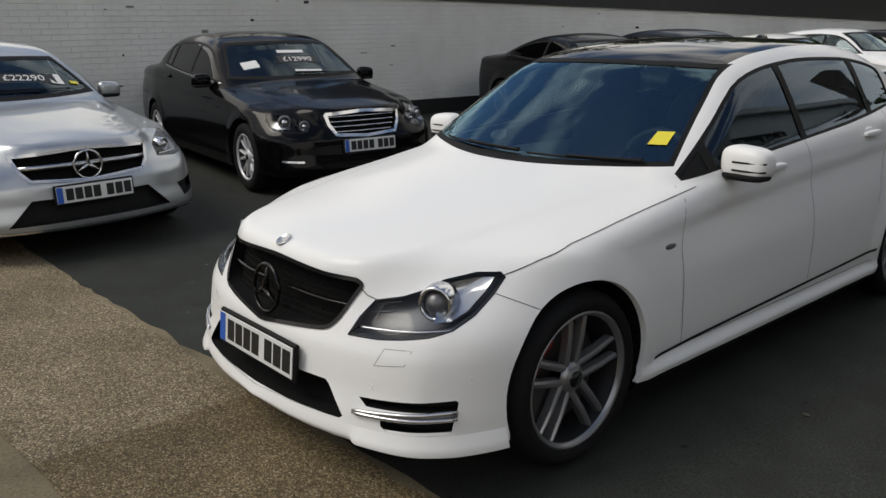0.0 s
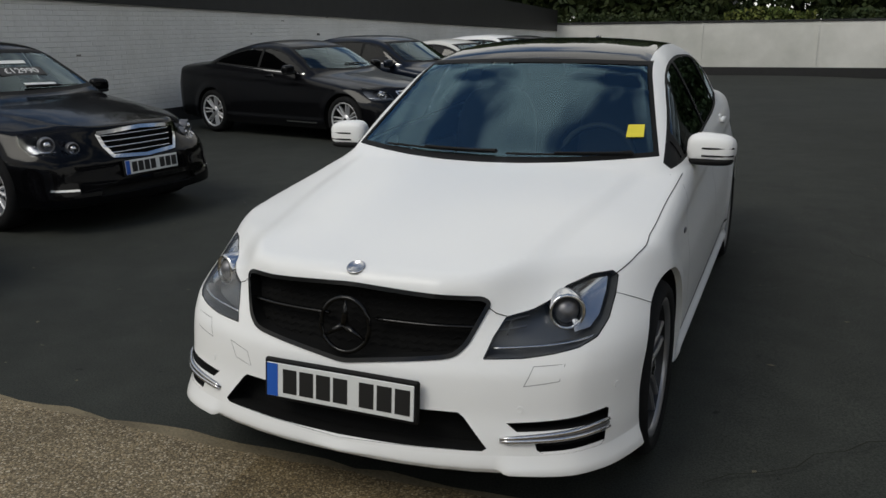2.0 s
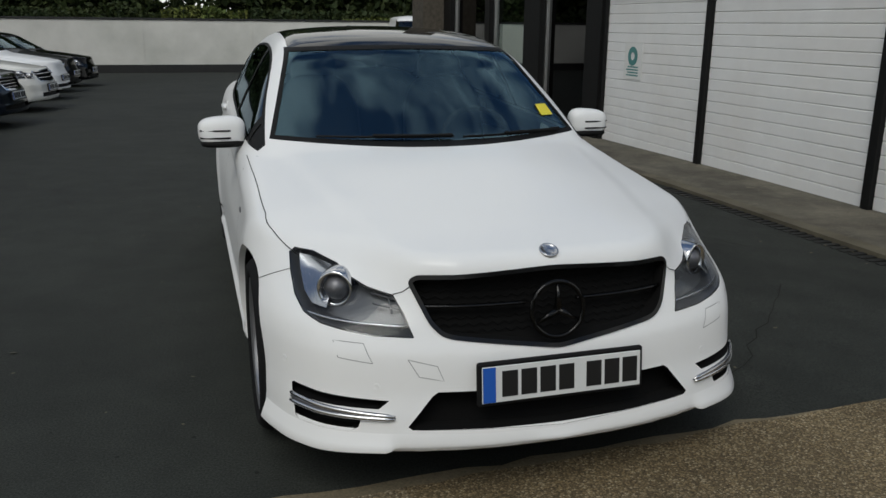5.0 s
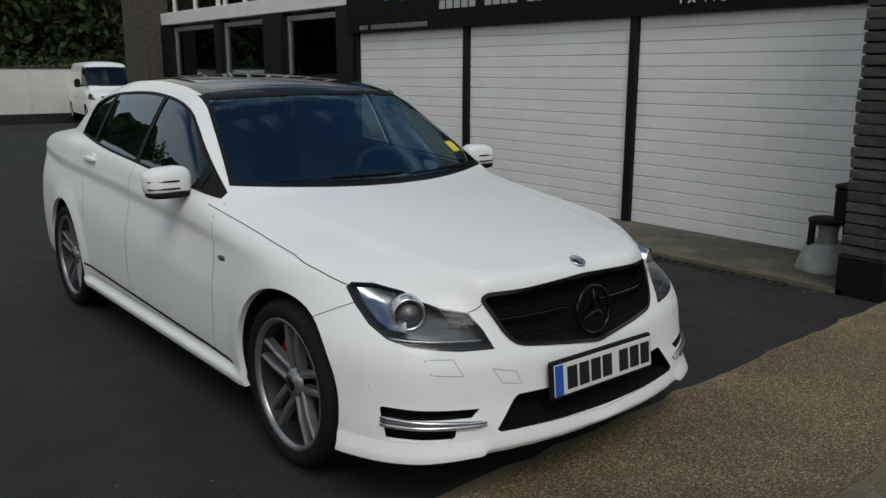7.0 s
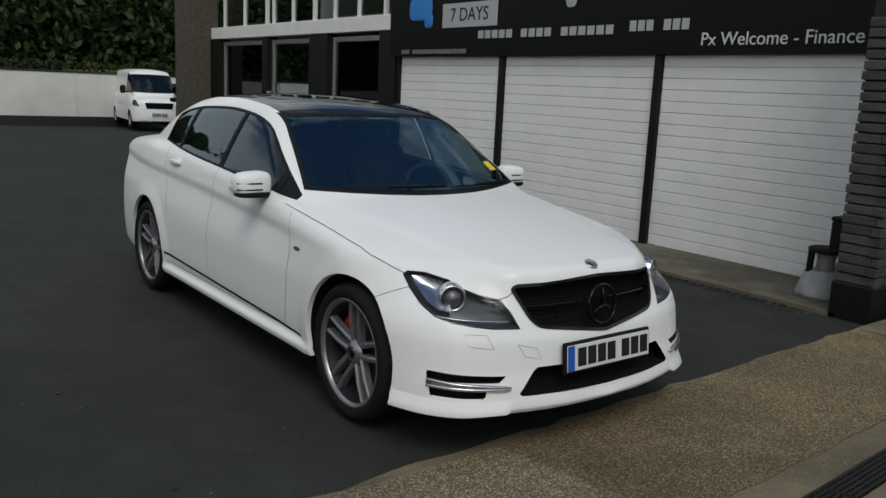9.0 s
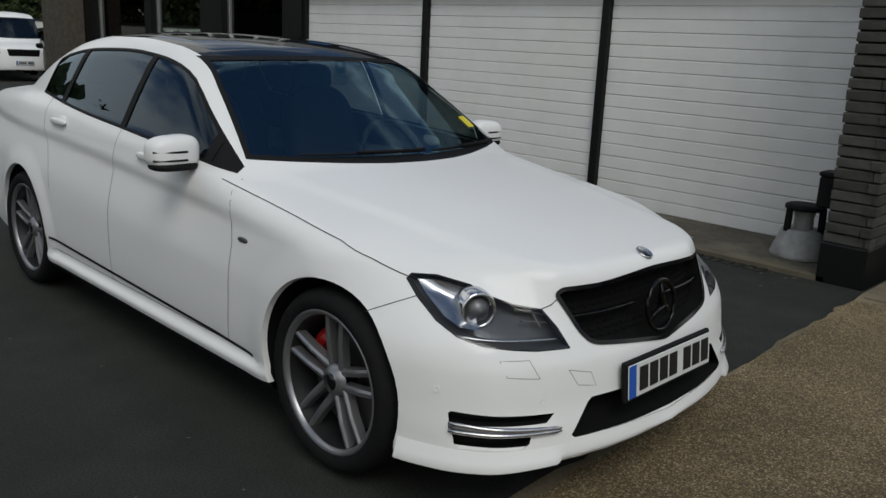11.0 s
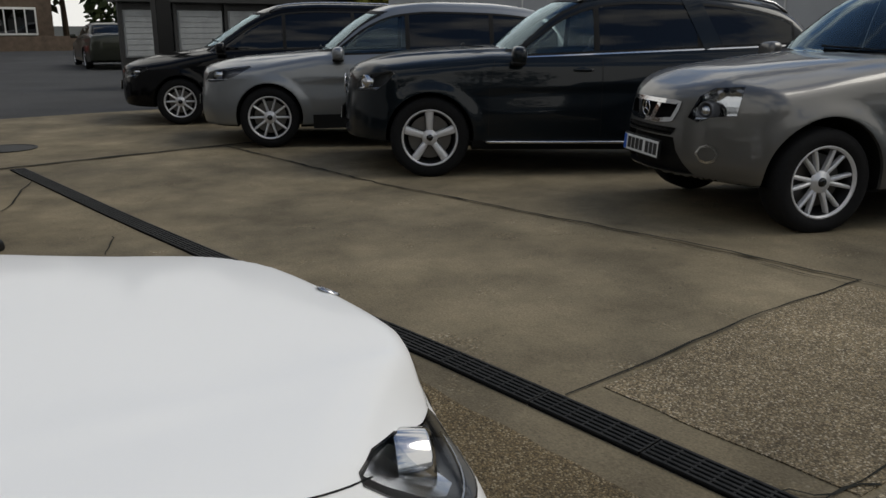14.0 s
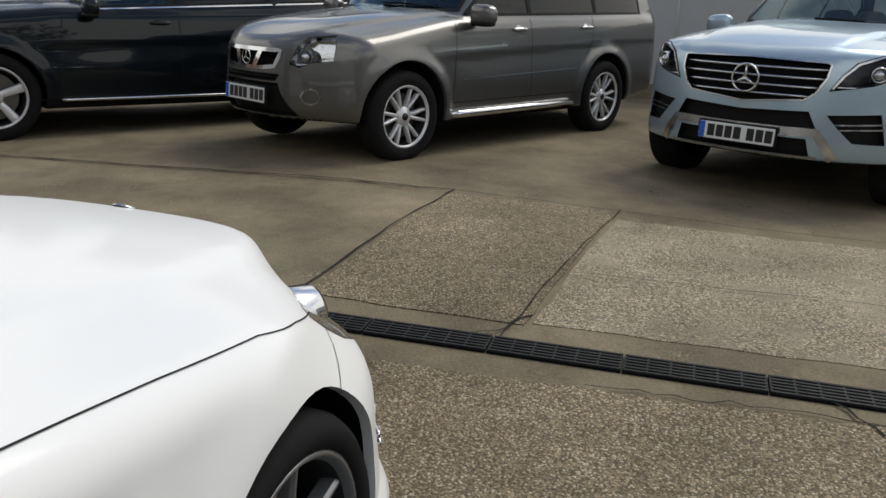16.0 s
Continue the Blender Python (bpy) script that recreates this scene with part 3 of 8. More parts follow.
def surface(field, lo, hi, h):
    """Closed quad surface where the field is nought."""
    ax = [np.arange(a, b + h, h) for a, b in zip(lo, hi)]
    X, Y, Z = np.meshgrid(*ax, indexing="ij")
    f = field(X, Y, Z)
    n = f.shape
    cnt, acc = np.zeros([k - 1 for k in n]), np.zeros([k - 1 for k in n] + [3])
    corner = list(np.ndindex(2, 2, 2))
    for a in corner:
        for d in range(3):
            if a[d]:
                continue
            b = list(a)
            b[d] = 1
            fa = f[tuple(slice(o, k - 1 + o) for o, k in zip(a, n))]
            fb = f[tuple(slice(o, k - 1 + o) for o, k in zip(b, n))]
            cut = (fa < 0) != (fb < 0)
            t = np.where(cut, fa / np.where(cut, fa - fb, 1), 0)
            cnt += cut
            for e in range(3):
                acc[..., e] += cut * (a[e] + (t if e == d else 0))
    cell = cnt > 0
    index = np.full(cnt.shape, -1)
    index[cell] = np.arange(cell.sum())
    ijk = np.argwhere(cell)
    v = np.array(lo) + h * (ijk + acc[cell] / cnt[cell][:, None])
    quads = []
    ins = f < 0
    for d in range(3):
        sl_a = [slice(1, -1)] * 3
        sl_b = [slice(1, -1)] * 3
        sl_a[d], sl_b[d] = slice(0, -1), slice(1, None)
        chg = ins[tuple(sl_a)] != ins[tuple(sl_b)]
        pos = np.argwhere(chg)
        off = np.ones(3, int)
        off[d] = 0
        pos = pos + off
        o1, o2 = [e for e in range(3) if e != d]
        e1, e2 = np.eye(3, dtype=int)[o1], np.eye(3, dtype=int)[o2]
        q = np.stack([index[tuple((pos - k).T)] for k in (0 * e1, e1, e1 + e2, e2)], 1)
        flip = ins[tuple(pos.T)] ^ (d == 1)
        q[~flip] = q[~flip][:, ::-1]
        quads.append(q)
    quads = np.concatenate(quads)
    quads = quads[:, ::-1]
    for _ in range(3):
        g = grad(field, v)
        val = field(*v.T)
        stepv = np.clip(val / np.maximum((g * g).sum(1), 0.05), -h, h)[:, None] * g
        v = v - 0.8 * stepv
    return v, quads


def grad(field, v, e=0.004):
    g = np.empty_like(v)
    for d in range(3):
        o = np.zeros(3)
        o[d] = e
        g[:, d] = (field(*(v + o).T) - field(*(v - o).T)) / (2 * e)
    return g


def inside(poly, a, b):
    hit, k = False, len(poly)
    for i in range(k):
        (x0, y0), (x1, y1) = poly[i - 1], poly[i]
        if (y0 > b) != (y1 > b) and a < (x1 - x0) * (b - y0) / (y1 - y0) + x0:
            hit = not hit
    return hit


FACES = {}


def carve(bm, A, B, poly, ok):
    """Cuts the outline of a polygon, seen along the cross of A and B, into the mesh; returns the faces within."""
    A, B = Vector(A), Vector(B)
    if id(bm) not in FACES:
        fs = list(bm.faces)
        FACES[id(bm)] = [bm, fs, np.array([f.calc_center_median()[:] for f in fs]).reshape(-1, 3), []]
    _, fs, cen, extra = FACES[id(bm)]
    a0, a1 = min(p[0] for p in poly) - 0.05, max(p[0] for p in poly) + 0.05
    b0, b1 = min(p[1] for p in poly) - 0.05, max(p[1] for p in poly) + 0.05
    u, v = cen @ np.array(A), cen @ np.array(B)
    pick = [fs[i] for i in np.nonzero((u > a0) & (u < a1) & (v > b0) & (v < b1))[0]] + extra
    box = {}

    def note(f):
        us, vs = [w.co.dot(A) for w in f.verts], [w.co.dot(B) for w in f.verts]
        box[f] = (min(us), max(us), min(vs), max(vs))

    for f in pick:
        if f.is_valid and f not in box:
            c = f.calc_center_median()
            if a0 < c.dot(A) < a1 and b0 < c.dot(B) < b1 and ok(c, f.normal):
                note(f)
    for i in range(len(poly)):
        p, q = Vector(poly[i - 1]), Vector(poly[i])
        if (q - p).length < 1e-6:
            continue
        l0, l1, h0, h1 = min(p.x, q.x) - 1e-4, min(p.y, q.y) - 1e-4, max(p.x, q.x) + 1e-4, max(p.y, q.y) + 1e-4
        d = (q - p).normalized()
        near = [f for f, k in box.items() if k[1] > l0 and k[0] < h0 and k[3] > l1 and k[2] < h1]
        cutters = []
        for f in near:
            sd = [(w.co.dot(A) - p.x) * -d.y + (w.co.dot(B) - p.y) * d.x for w in f.verts]
            if min(sd) < -1e-5 and max(sd) > 1e-5:
                cutters.append(f)
        if not cutters:
            continue
        geom = list({w for f in cutters for w in f.verts}) + list({e for f in cutters for e in f.edges}) + cutters
        r = bmesh.ops.bisect_plane(bm, geom=geom, dist=1e-5, plane_co=A * p.x + B * p.y, plane_no=(A * -d.y + B * d.x))
        for f in cutters:
            box.pop(f, None)
        for g in r["geom"]:
            if isinstance(g, bmesh.types.BMFace):
                note(g)
                extra.append(g)
    FACES[id(bm)][3] = [f for f in dict.fromkeys(extra) if f.is_valid]
    out = []
    for f in box:
        if not f.is_valid:
            continue
        c = f.calc_center_median()
        if inside(poly, c.dot(A), c.dot(B)) and ok(c, f.normal):
            out.append(f)
    return out


def lift(bm, faces):
    """Moves faces out of bm into a bmesh of their own."""
    out, seen = bmesh.new(), {}
    for f in faces:
        for v in f.verts:
            if v not in seen:
                seen[v] = out.verts.new(v.co)
        out.faces.new([seen[v] for v in f.verts])
    out.normal_update()
    bmesh.ops.delete(bm, geom=faces, context="FACES")
    return out


def sunk(bm, vec, shrink=1.0):
    """Turns an open patch into a recess: its faces move by vec and walls follow the rim."""
    faces = list(bm.faces)
    r = bmesh.ops.extrude_face_region(bm, geom=faces)
    vs = [g for g in r["geom"] if isinstance(g, bmesh.types.BMVert)]
    c = sum((v.co for v in vs), Vector()) / max(1, len(vs))
    for v in vs:
        v.co = c + (v.co - c) * shrink + Vector(vec)
    bmesh.ops.delete(bm, geom=[f for f in faces if f.is_valid], context="FACES")
    return bm


def mirror_poly(poly):
    return [(-a, b) for a, b in poly][::-1]


class Car:
    """A car under construction: the body mesh, its field and its root object."""

    def __init__(self, name, s, paint_mat, m, label, h, category="car", group=""):
        self.s, self.paint = s, paint_mat
        self.root = thing(name, m, label, category, group)
        self.field, self.roof_z = body_field(s)
        y0, y1 = min(p[1] for p in s["nose"]) - 0.08, max(p[1] for p in s["tail"]) + 0.08
        zt = max(p[1] for p in s["roof"]) + 0.08
        wx = max(p[1] for p in s["plan"]) + s["flare"] + 0.06
        nx = math.ceil(wx / h)
        v, q = surface(self.field, (-nx * h - h / 2, y0, 0.08), (nx * h, y1, zt), h)
        me = bpy.data.meshes.new("tmp")
        me.from_pydata(v.tolist(), [], q.tolist())
        self.bm = bmesh.new()
        self.bm.from_mesh(me)
        bpy.data.meshes.remove(me)
        bmesh.ops.recalc_face_normals(self.bm, faces=self.bm.faces)

    def normals(self, co):
        g = grad(self.field, co)
        return g / np.maximum(np.linalg.norm(g, axis=1), 1e-9)[:, None]

    def panel(self, name, faces, material=None, parent=None, label="", offset=0.0):
        bm = lift(self.bm, faces)
        if not bm.faces:
            bm.free()
            return None
        if offset:
            co = np.array([v.co[:] for v in bm.verts])
            for v, n in zip(bm.verts, self.normals(co)):
                v.co += offset * Vector(n)
        return part(name, bm, material or self.paint, parent or self.root, label, True, self.normals)

    def on(self, pts2, A, B, way):
        """Drops points of the (A, B) plane on to the body, along way, by marching the field."""
        A, B, way = np.array(A, float), np.array(B, float), np.array(way, float)
        p = np.array([a * A + b * B for a, b in pts2]) - 3.0 * way
        t = np.zeros(len(p))
        for k in range(44):
            f = self.field(*(p + t[:, None] * way).T)
            t = t + np.clip(f * (0.9 if k < 22 else 0.6), -0.2, 0.25)
            t = np.minimum(t, 6.0)
        return p + t[:, None] * way

    def seam(self, name, pts2, A, B, way, width=0.005, lift_=0.0014, material=None, dense=0.03, label=""):
        """A narrow gap line that follows the body."""
        pts = []
        for (a0, b0), (a1, b1) in zip(pts2, pts2[1:]):
            k = max(1, int(math.hypot(a1 - a0, b1 - b0) / dense))
            pts += [(a0 + (a1 - a0) * i / k, b0 + (b1 - b0) * i / k) for i in range(k)]
        pts.append(pts2[-1])
        p = self.on(pts, A, B, way)
        n = self.normals(p)
        bm = bmesh.new()
        prev = None
        for i in range(len(p)):
            d = Vector(p[min(i + 1, len(p) - 1)] - p[max(i - 1, 0)])
            s_ = d.cross(Vector(n[i])).normalized() * width / 2
            c = Vector(p[i]) + lift_ * Vector(n[i])
            pair = (bm.verts.new(c + s_), bm.verts.new(c - s_))
            if prev:
                bm.faces.new((prev[0], pair[0], pair[1], prev[1]))
            prev = pair
        return part(name, bm, material or M["rubber"], self.root, label)


SIDE = ((0, 1, 0), (0, 0, 1))  # seen from the side: along, up
FRONT = ((1, 0, 0), (0, 0, 1))
TOP = ((1, 0, 0), (0, 1, 0))


def ring2(cy, cz, r, n=48):
    return [(cy + r * math.cos(2 * math.pi * i / n), cz + r * math.sin(2 * math.pi * i / n)) for i in range(n)]


def shrink_poly(poly, d):
    """Polygon drawn in by d (positive: smaller), by moving its sides."""
    k = len(poly)
    area = sum(poly[i - 1][0] * poly[i][1] - poly[i][0] * poly[i - 1][1] for i in range(k))
    sg = 1 if area > 0 else -1
    out = []
    for i in range(k):
        p0, p1, p2 = Vector(poly[i - 1]), Vector(poly[i]), Vector(poly[(i + 1) % k])
        d1, d2 = (p1 - p0).normalized(), (p2 - p1).normalized()
        n1, n2 = Vector((-d1.y, d1.x)) * sg, Vector((-d2.y, d2.x)) * sg
        n = n1 + n2
        n = n / max(0.35, n.length_squared / 2)
        out.append(tuple(p1 + n * d))
    return out


def round_poly(poly, r, seg=4):
    out, k = [], len(poly)
    for i in range(k):
        p0, p1, p2 = Vector(poly[i - 1]), Vector(poly[i]), Vector(poly[(i + 1) % k])
        a, b = (p0 - p1), (p2 - p1)
        t = min(r, 0.45 * a.length, 0.45 * b.length)
        s, e = p1 + a.normalized() * t, p1 + b.normalized() * t
        for j in range(seg + 1):
            u = j / seg
            out.append(tuple((1 - u) ** 2 * s + 2 * u * (1 - u) * p1 + u * u * e))
    return out


def wheel(name, rt, rr, width, spokes, rim_mat, m, parent, caliper=False, detail=1.0, label=""):
    """A wheel that faces -x in its own frame: tyre, rim, spokes as one casting, hub cap, disc."""
    w = new(name)
    w.parent, w.matrix_local = parent, m
    if label:
        w["label"] = label
    seg = int(56 * detail)
    hw = width / 2
    side = rr + 0.55 * (rt - rr)
    part("tyre", lathe_bm([(-hw + 0.02, rr - 0.006), (-hw + 0.004, rr + 0.008), (-hw - 0.004, side), (-hw + 0.012, rt - 0.014), (-hw + 0.035, rt - 0.002), (0, rt), (hw - 0.035, rt - 0.002), (hw - 0.012, rt - 0.014), (hw, side), (hw - 0.02, rr)], seg), M["tyre"], w, "", True)
    part("rim", lathe_bm([(-hw + 0.018, rr + 0.002), (-hw + 0.008, rr + 0.004), (-hw + 0.006, rr - 0.004), (-hw + 0.016, rr - 0.014), (-hw + 0.024, rr - 0.017)], seg), rim_mat, w, "", True)
    part("barrel", lathe_bm([(-hw + 0.024, rr - 0.017), (-hw + 0.05, rr - 0.022), (0, rr - 0.04), (hw - 0.04, rr - 0.03)], seg), M["barrel"], w, "", True)
    bm = bmesh.new()
    face_x = -hw + 0.022
    for k in range(spokes["n"]):
        for off in spokes["legs"]:
            a0 = 2 * math.pi * k / spokes["n"] + spokes.get("turn", 0.0)
            for (s0, s1) in (off,):
                p0 = (0.045, s0)
                p1 = (rr - 0.012, s1)
                w0, w1 = spokes["w"]
                vs = []
                for (r_, t_, ww, dx) in ((p0[0], p0[1], w0, 0.022), ((p0[0] + p1[0]) / 2, (p0[1] + p1[1]) / 2, (w0 + w1) / 2, 0.008), (p1[0], p1[1], w1, 0.004)):
                    row = []
                    for (q, dd) in ((-1.0, 0.034), (-0.8, 0.006), (-0.25, 0.0), (0.25, 0.0), (0.8, 0.006), (1.0, 0.034)):
                        y_, z_ = r_, t_ + q * ww / 2
                        row.append(bm.verts.new((face_x + dx + dd, y_ * math.cos(a0) - z_ * math.sin(a0), y_ * math.sin(a0) + z_ * math.cos(a0))))
                    vs.append(row)
                for i in range(2):
                    for j in range(5):
                        bm.faces.new((vs[i][j], vs[i][j + 1], vs[i + 1][j + 1], vs[i + 1][j]))
    bmesh.ops.recalc_face_normals(bm, faces=bm.faces)
    part("spokes", bm, rim_mat, w)
    part("hub", lathe_bm([(face_x + 0.03, spokes.get("hub", 0.075)), (face_x + 0.014, spokes.get("hub", 0.075) - 0.007), (face_x + 0.012, 0.040), (face_x + 0.006, 0.036), (face_x + 0.004, 0.0)], 24), rim_mat, w, "", True)
    part("hub_cap", lathe_bm([(face_x + 0.006, 0.031), (face_x + 0.001, 0.029), (face_x, 0.0)], 20), M["gloss_black"], w, "", True)
    part("brake_disc", lathe_bm([(0.012, rr - 0.06), (-0.008, rr - 0.06), (-0.008, 0.05)], 36), M["disc"], w)
    part("wheel_back", lathe_bm([(0.06, rr - 0.03), (0.06, 0.0)], 24), M["liner"], w)
    if caliper:
        bm = bmesh.new()
        for t0, t1 in ((0.3, 1.1),):
            pts = [(-0.01, (rr - 0.085) * math.cos(t0 + (t1 - t0) * i / 6), (rr - 0.085) * math.sin(t0 + (t1 - t0) * i / 6)) for i in range(7)]
            tube_bm(pts, 0.03, 8, bm)
        part("caliper", bm, M["red"], w, "red brake caliper")
    return w


TWIN5 = dict(n=5, legs=((-0.026, -0.037), (0.026, 0.037)), w=(0.034, 0.027), turn=0.36, hub=0.056)
STAR5 = dict(n=5, legs=((0.0, 0.0),), w=(0.06, 0.085), turn=0.3)
TEN = dict(n=10, legs=((0.0, 0.0),), w=(0.03, 0.026))
TWIN7 = dict(n=7, legs=((-0.012, -0.03), (0.012, 0.03)), w=(0.02, 0.022))
YSIX = dict(n=6, legs=((-0.004, -0.045), (0.004, 0.045)), w=(0.034, 0.028))


def plate(parent, pos, tilt=0.0, yaw=0.0, w=0.52, h=0.111, back=M["plate_white"], board=True, bars=7):
    """Number plate with a blue band; the characters are plain bars."""
    m = Matrix.Translation(pos) @ pose(0, 0, 0, tilt, 0, yaw)
    bm = box_bm((-w / 2, -0.004, -h / 2), (w / 2, 0.0, h / 2), 0.002)
    bm.transform(m)
    ob = part("number_plate", bm, back, parent, "white number plate with blue band")
    if board:
        bm = box_bm((-w / 2 - 0.012, 0.001, -h / 2 - 0.012), (w / 2 + 0.012, 0.02, h / 2 + 0.012), 0.006)
        bm.transform(m)
        part("plate_holder", bm, M["rubber"], parent)
    bm = box_bm((-w / 2 + 0.002, -0.0055, -h / 2 + 0.002), (-w / 2 + 0.042, -0.0035, h / 2 - 0.002))
    bm.transform(m)
    part("blue_band", bm, M["plate_blue"], ob)
    x = -w / 2 + 0.062
    for i in range(bars):
        cw = 0.05
        if i == 4:
            x += 0.03
        bm = box_bm((x, -0.0055, -0.0395), (x + cw, -0.0035, 0.0395))
        bm.transform(m)
        part("character_bar", bm, M["ink"], ob)
        x += cw + 0.011
    return ob


def star(parent, c, r, mat_, name="badge", tube=None, m=None):
    """Plain ring with three bars."""
    t = tube or r * 0.09
    bm = tube_bm([(r * math.cos(a), 0, r * math.sin(a)) for a in (2 * math.pi * i / 36 for i in range(36))], t, 8, closed=True)
    for k in range(3):
        a = math.pi / 2 + k * 2 * math.pi / 3
        tube_bm([(0, -t * 0.6, 0), (r * math.cos(a), 0, r * math.sin(a))], [r * 0.17, r * 0.03], 6, bm)
    bm.transform(Matrix.Translation(c) @ (m or Matrix()))
    return part(name, bm, mat_, parent, "", True)


def side_windows(c, y0, y1, belt, splits, drop=0.065, gap=0.05, tip=0.0, name_glass=M["car_glass"], trim=M["rubber"], chrome=False, rear_glass=None, edge=0.022):
    """Side glazing: a dark surround cut from the cabin, with the panes inset in it."""
    s = c.s
    ys = np.linspace(y0, y1, 26)
    top = c.roof_z(np.full(26, 0.60), ys) - drop
    bot = spl(belt, ys)
    up = [(float(y), float(max(t, b))) for y, t, b in zip(ys, top, bot) if t > b + 0.004]
    y0, y1 = up[0][0], up[-1][0]
    dn = [(float(y), float(b)) for y, b in zip(ys, bot) if y0 <= y <= y1]
    poly = dn + up[::-1]
    edges = [y0 - 1] + list(splits) + [y1 + 1]
    for sx in (1, -1):
        ok = lambda p, n: p.x * sx > 0.35 and p.z > 0.75 and abs(n.x) > 0.25
        f = carve(c.bm, *SIDE, poly, ok)
        frame_bm = lift(c.bm, f)
        keep = c.bm
        c.bm = frame_bm
        inner = shrink_poly(poly, edge)
        for k, (a, b) in enumerate(zip(edges, edges[1:])):
            clip = clip_poly(inner, a + gap / 2, b - gap / 2)  # the pane's own stretch
            if len(clip) < 3:
                continue
            faces = carve(c.bm, *SIDE, clip, ok)
            if faces:
                c.panel("side_window", faces, rear_glass if k and rear_glass else name_glass, None, "", -0.004)
        rest = c.bm
        c.bm = keep
        part("window_surround", rest, trim, c.root, "", True, c.normals)
        if chrome:
            c.seam("chrome_strip", [(y, z - 0.004) for y, z in dn], *SIDE, (-sx, 0, 0), 0.014, 0.003, M["chrome"])
    return poly


def clip_poly(poly, lo, hi):
    for lim, sg in ((lo, 1), (hi, -1)):
        out = []
        for i in range(len(poly)):
            p, q = poly[i - 1], poly[i]
            ip, iq = sg * (p[0] - lim) >= 0, sg * (q[0] - lim) >= 0
            if ip != iq:
                t = (lim - p[0]) / (q[0] - p[0])
                out.append((lim, p[1] + t * (q[1] - p[1])))
            if iq:
                out.append(q)
        poly = out
        if not poly:
            break
    return poly


def screen(c, base_z, base_x, top_z, top_x, glass_mat, name="windscreen", front=True, band=0.03, bulge=0.02, cowl=9.0):
    """Windscreen or rear screen: dark edge band, then the glass a little inset."""
    lo = [(-base_x + 2 * base_x * i / 8, base_z + bulge * ((2 * i / 8 - 1) ** 2 - 1)) for i in range(9)]
    hi = [(top_x - 2 * top_x * i / 8, top_z + 0.8 * bulge * (1 - (2 * i / 8 - 1) ** 2)) for i in range(9)]
    poly = lo + hi
    sg = -1 if front else 1
    mid = c.s["mid"]
    ok = lambda p, n: (n.y * sg > 0.18 or (p.y > cowl and n.z > 0.5 and abs(p.x) < 0.60)) and (p.y - mid) * sg > 0 and p.z > 0.8 and p.z < top_z + 0.05
    bm = lift(c.bm, carve(c.bm, *FRONT, poly, ok))
    keep, c.bm = c.bm, bm
    faces = carve(c.bm, *FRONT, shrink_poly(poly, band), ok)
    ob = c.panel(name, faces, glass_mat, None, "", -0.003)
    rest, c.bm = c.bm, keep
    part("screen_border", rest, M["rubber"], c.root, "", True, c.normals)
    return ob


def arches(c):
    """Wheel openings with dark liners."""
    s = c.s
    for axle in (0.0, s["wheelbase"]):
        cy = axle + s.get("archy", 0.0)
        for sx in (1, -1):
            ok = lambda p, n: p.x * sx > 0.42
            f = carve(c.bm, *SIDE, ring2(cy, s["rt"] + s.get("archz", 0.012), s["arch"], 56), ok)
            bmesh.ops.delete(c.bm, geom=f, context="FACES")
            rim = [e for e in c.bm.edges if e.is_boundary and e.verts[0].co.x * sx > 0.3 and all(abs(math.hypot(v.co.y - cy, v.co.z - s["rt"] - s.get("archz", 0.012)) - s["arch"]) < 0.004 for v in e.verts)]
            bm = bmesh.new()
            lip = bmesh.new()
            m1, m2 = {}, {}
            for e in rim:
                quad, quad2 = [], []
                for v in e.verts:
                    if v not in m1:
                        a = v.co.copy()
                        d = Vector((0, cy - a.y, s["rt"] - a.z)).normalized()
                        b = a + Vector((-sx * 0.022, 0, 0)) + d * 0.004
                        far = Vector((sx * 0.5, a.y, a.z))
                        m1[v] = (bm.verts.new(b), bm.verts.new(far))
                        m2[v] = (lip.verts.new(a), lip.verts.new(b))
                    quad.append(m1[v])
                    quad2.append(m2[v])
                bm.faces.new((quad[0][0], quad[1][0], quad[1][1], quad[0][1]))
                lip.faces.new((quad2[0][0], quad2[1][0], quad2[1][1], quad2[0][1]))
            cap = [bm.verts.new((sx * 0.5, cy + (s["arch"] + 0.03) * math.cos(t), max(s["rt"] + (s["arch"] + 0.03) * math.sin(t), float(spl(s["floor"], cy)) + 0.03))) for t in (2 * math.pi * i / 32 for i in range(32))]
            bm.faces.new(cap)
            part("wheel_arch_liner", bm, M["liner"], c.root)
            part("arch_lip", lip, c.s.get("lip_mat") or c.paint, c.root)


def under(c):
    zc = c.s.get("under_z", float(spl(c.s["floor"], -0.6)) + 0.014)
    low = [f for f in c.bm.faces if min(v.co.z for v in f.verts) < zc < max(v.co.z for v in f.verts)]
    bmesh.ops.bisect_plane(c.bm, geom=list({v for f in low for v in f.verts}) + list({e for f in low for e in f.edges}) + low, dist=1e-5, plane_co=(0, 0, zc), plane_no=(0, 0, 1))
    f = [f for f in c.bm.faces if f.calc_center_median().z < zc or (f.normal.z < -0.8 and f.calc_center_median().z < c.s["rt"] + 0.1)]
    wide = lambda p: abs(p.x) > float(spl(c.s["plan"], p.y)) - 0.30
    well = [g for g in f if wide(g.calc_center_median()) and min(abs(g.calc_center_median().y), abs(g.calc_center_median().y - c.s["wheelbase"])) < c.s["rt"]]
    c.panel("underbody", [g for g in f if g not in set(well)], M["liner"])
    bmesh.ops.delete(c.bm, geom=[g for g in well if g.is_valid], context="FACES")


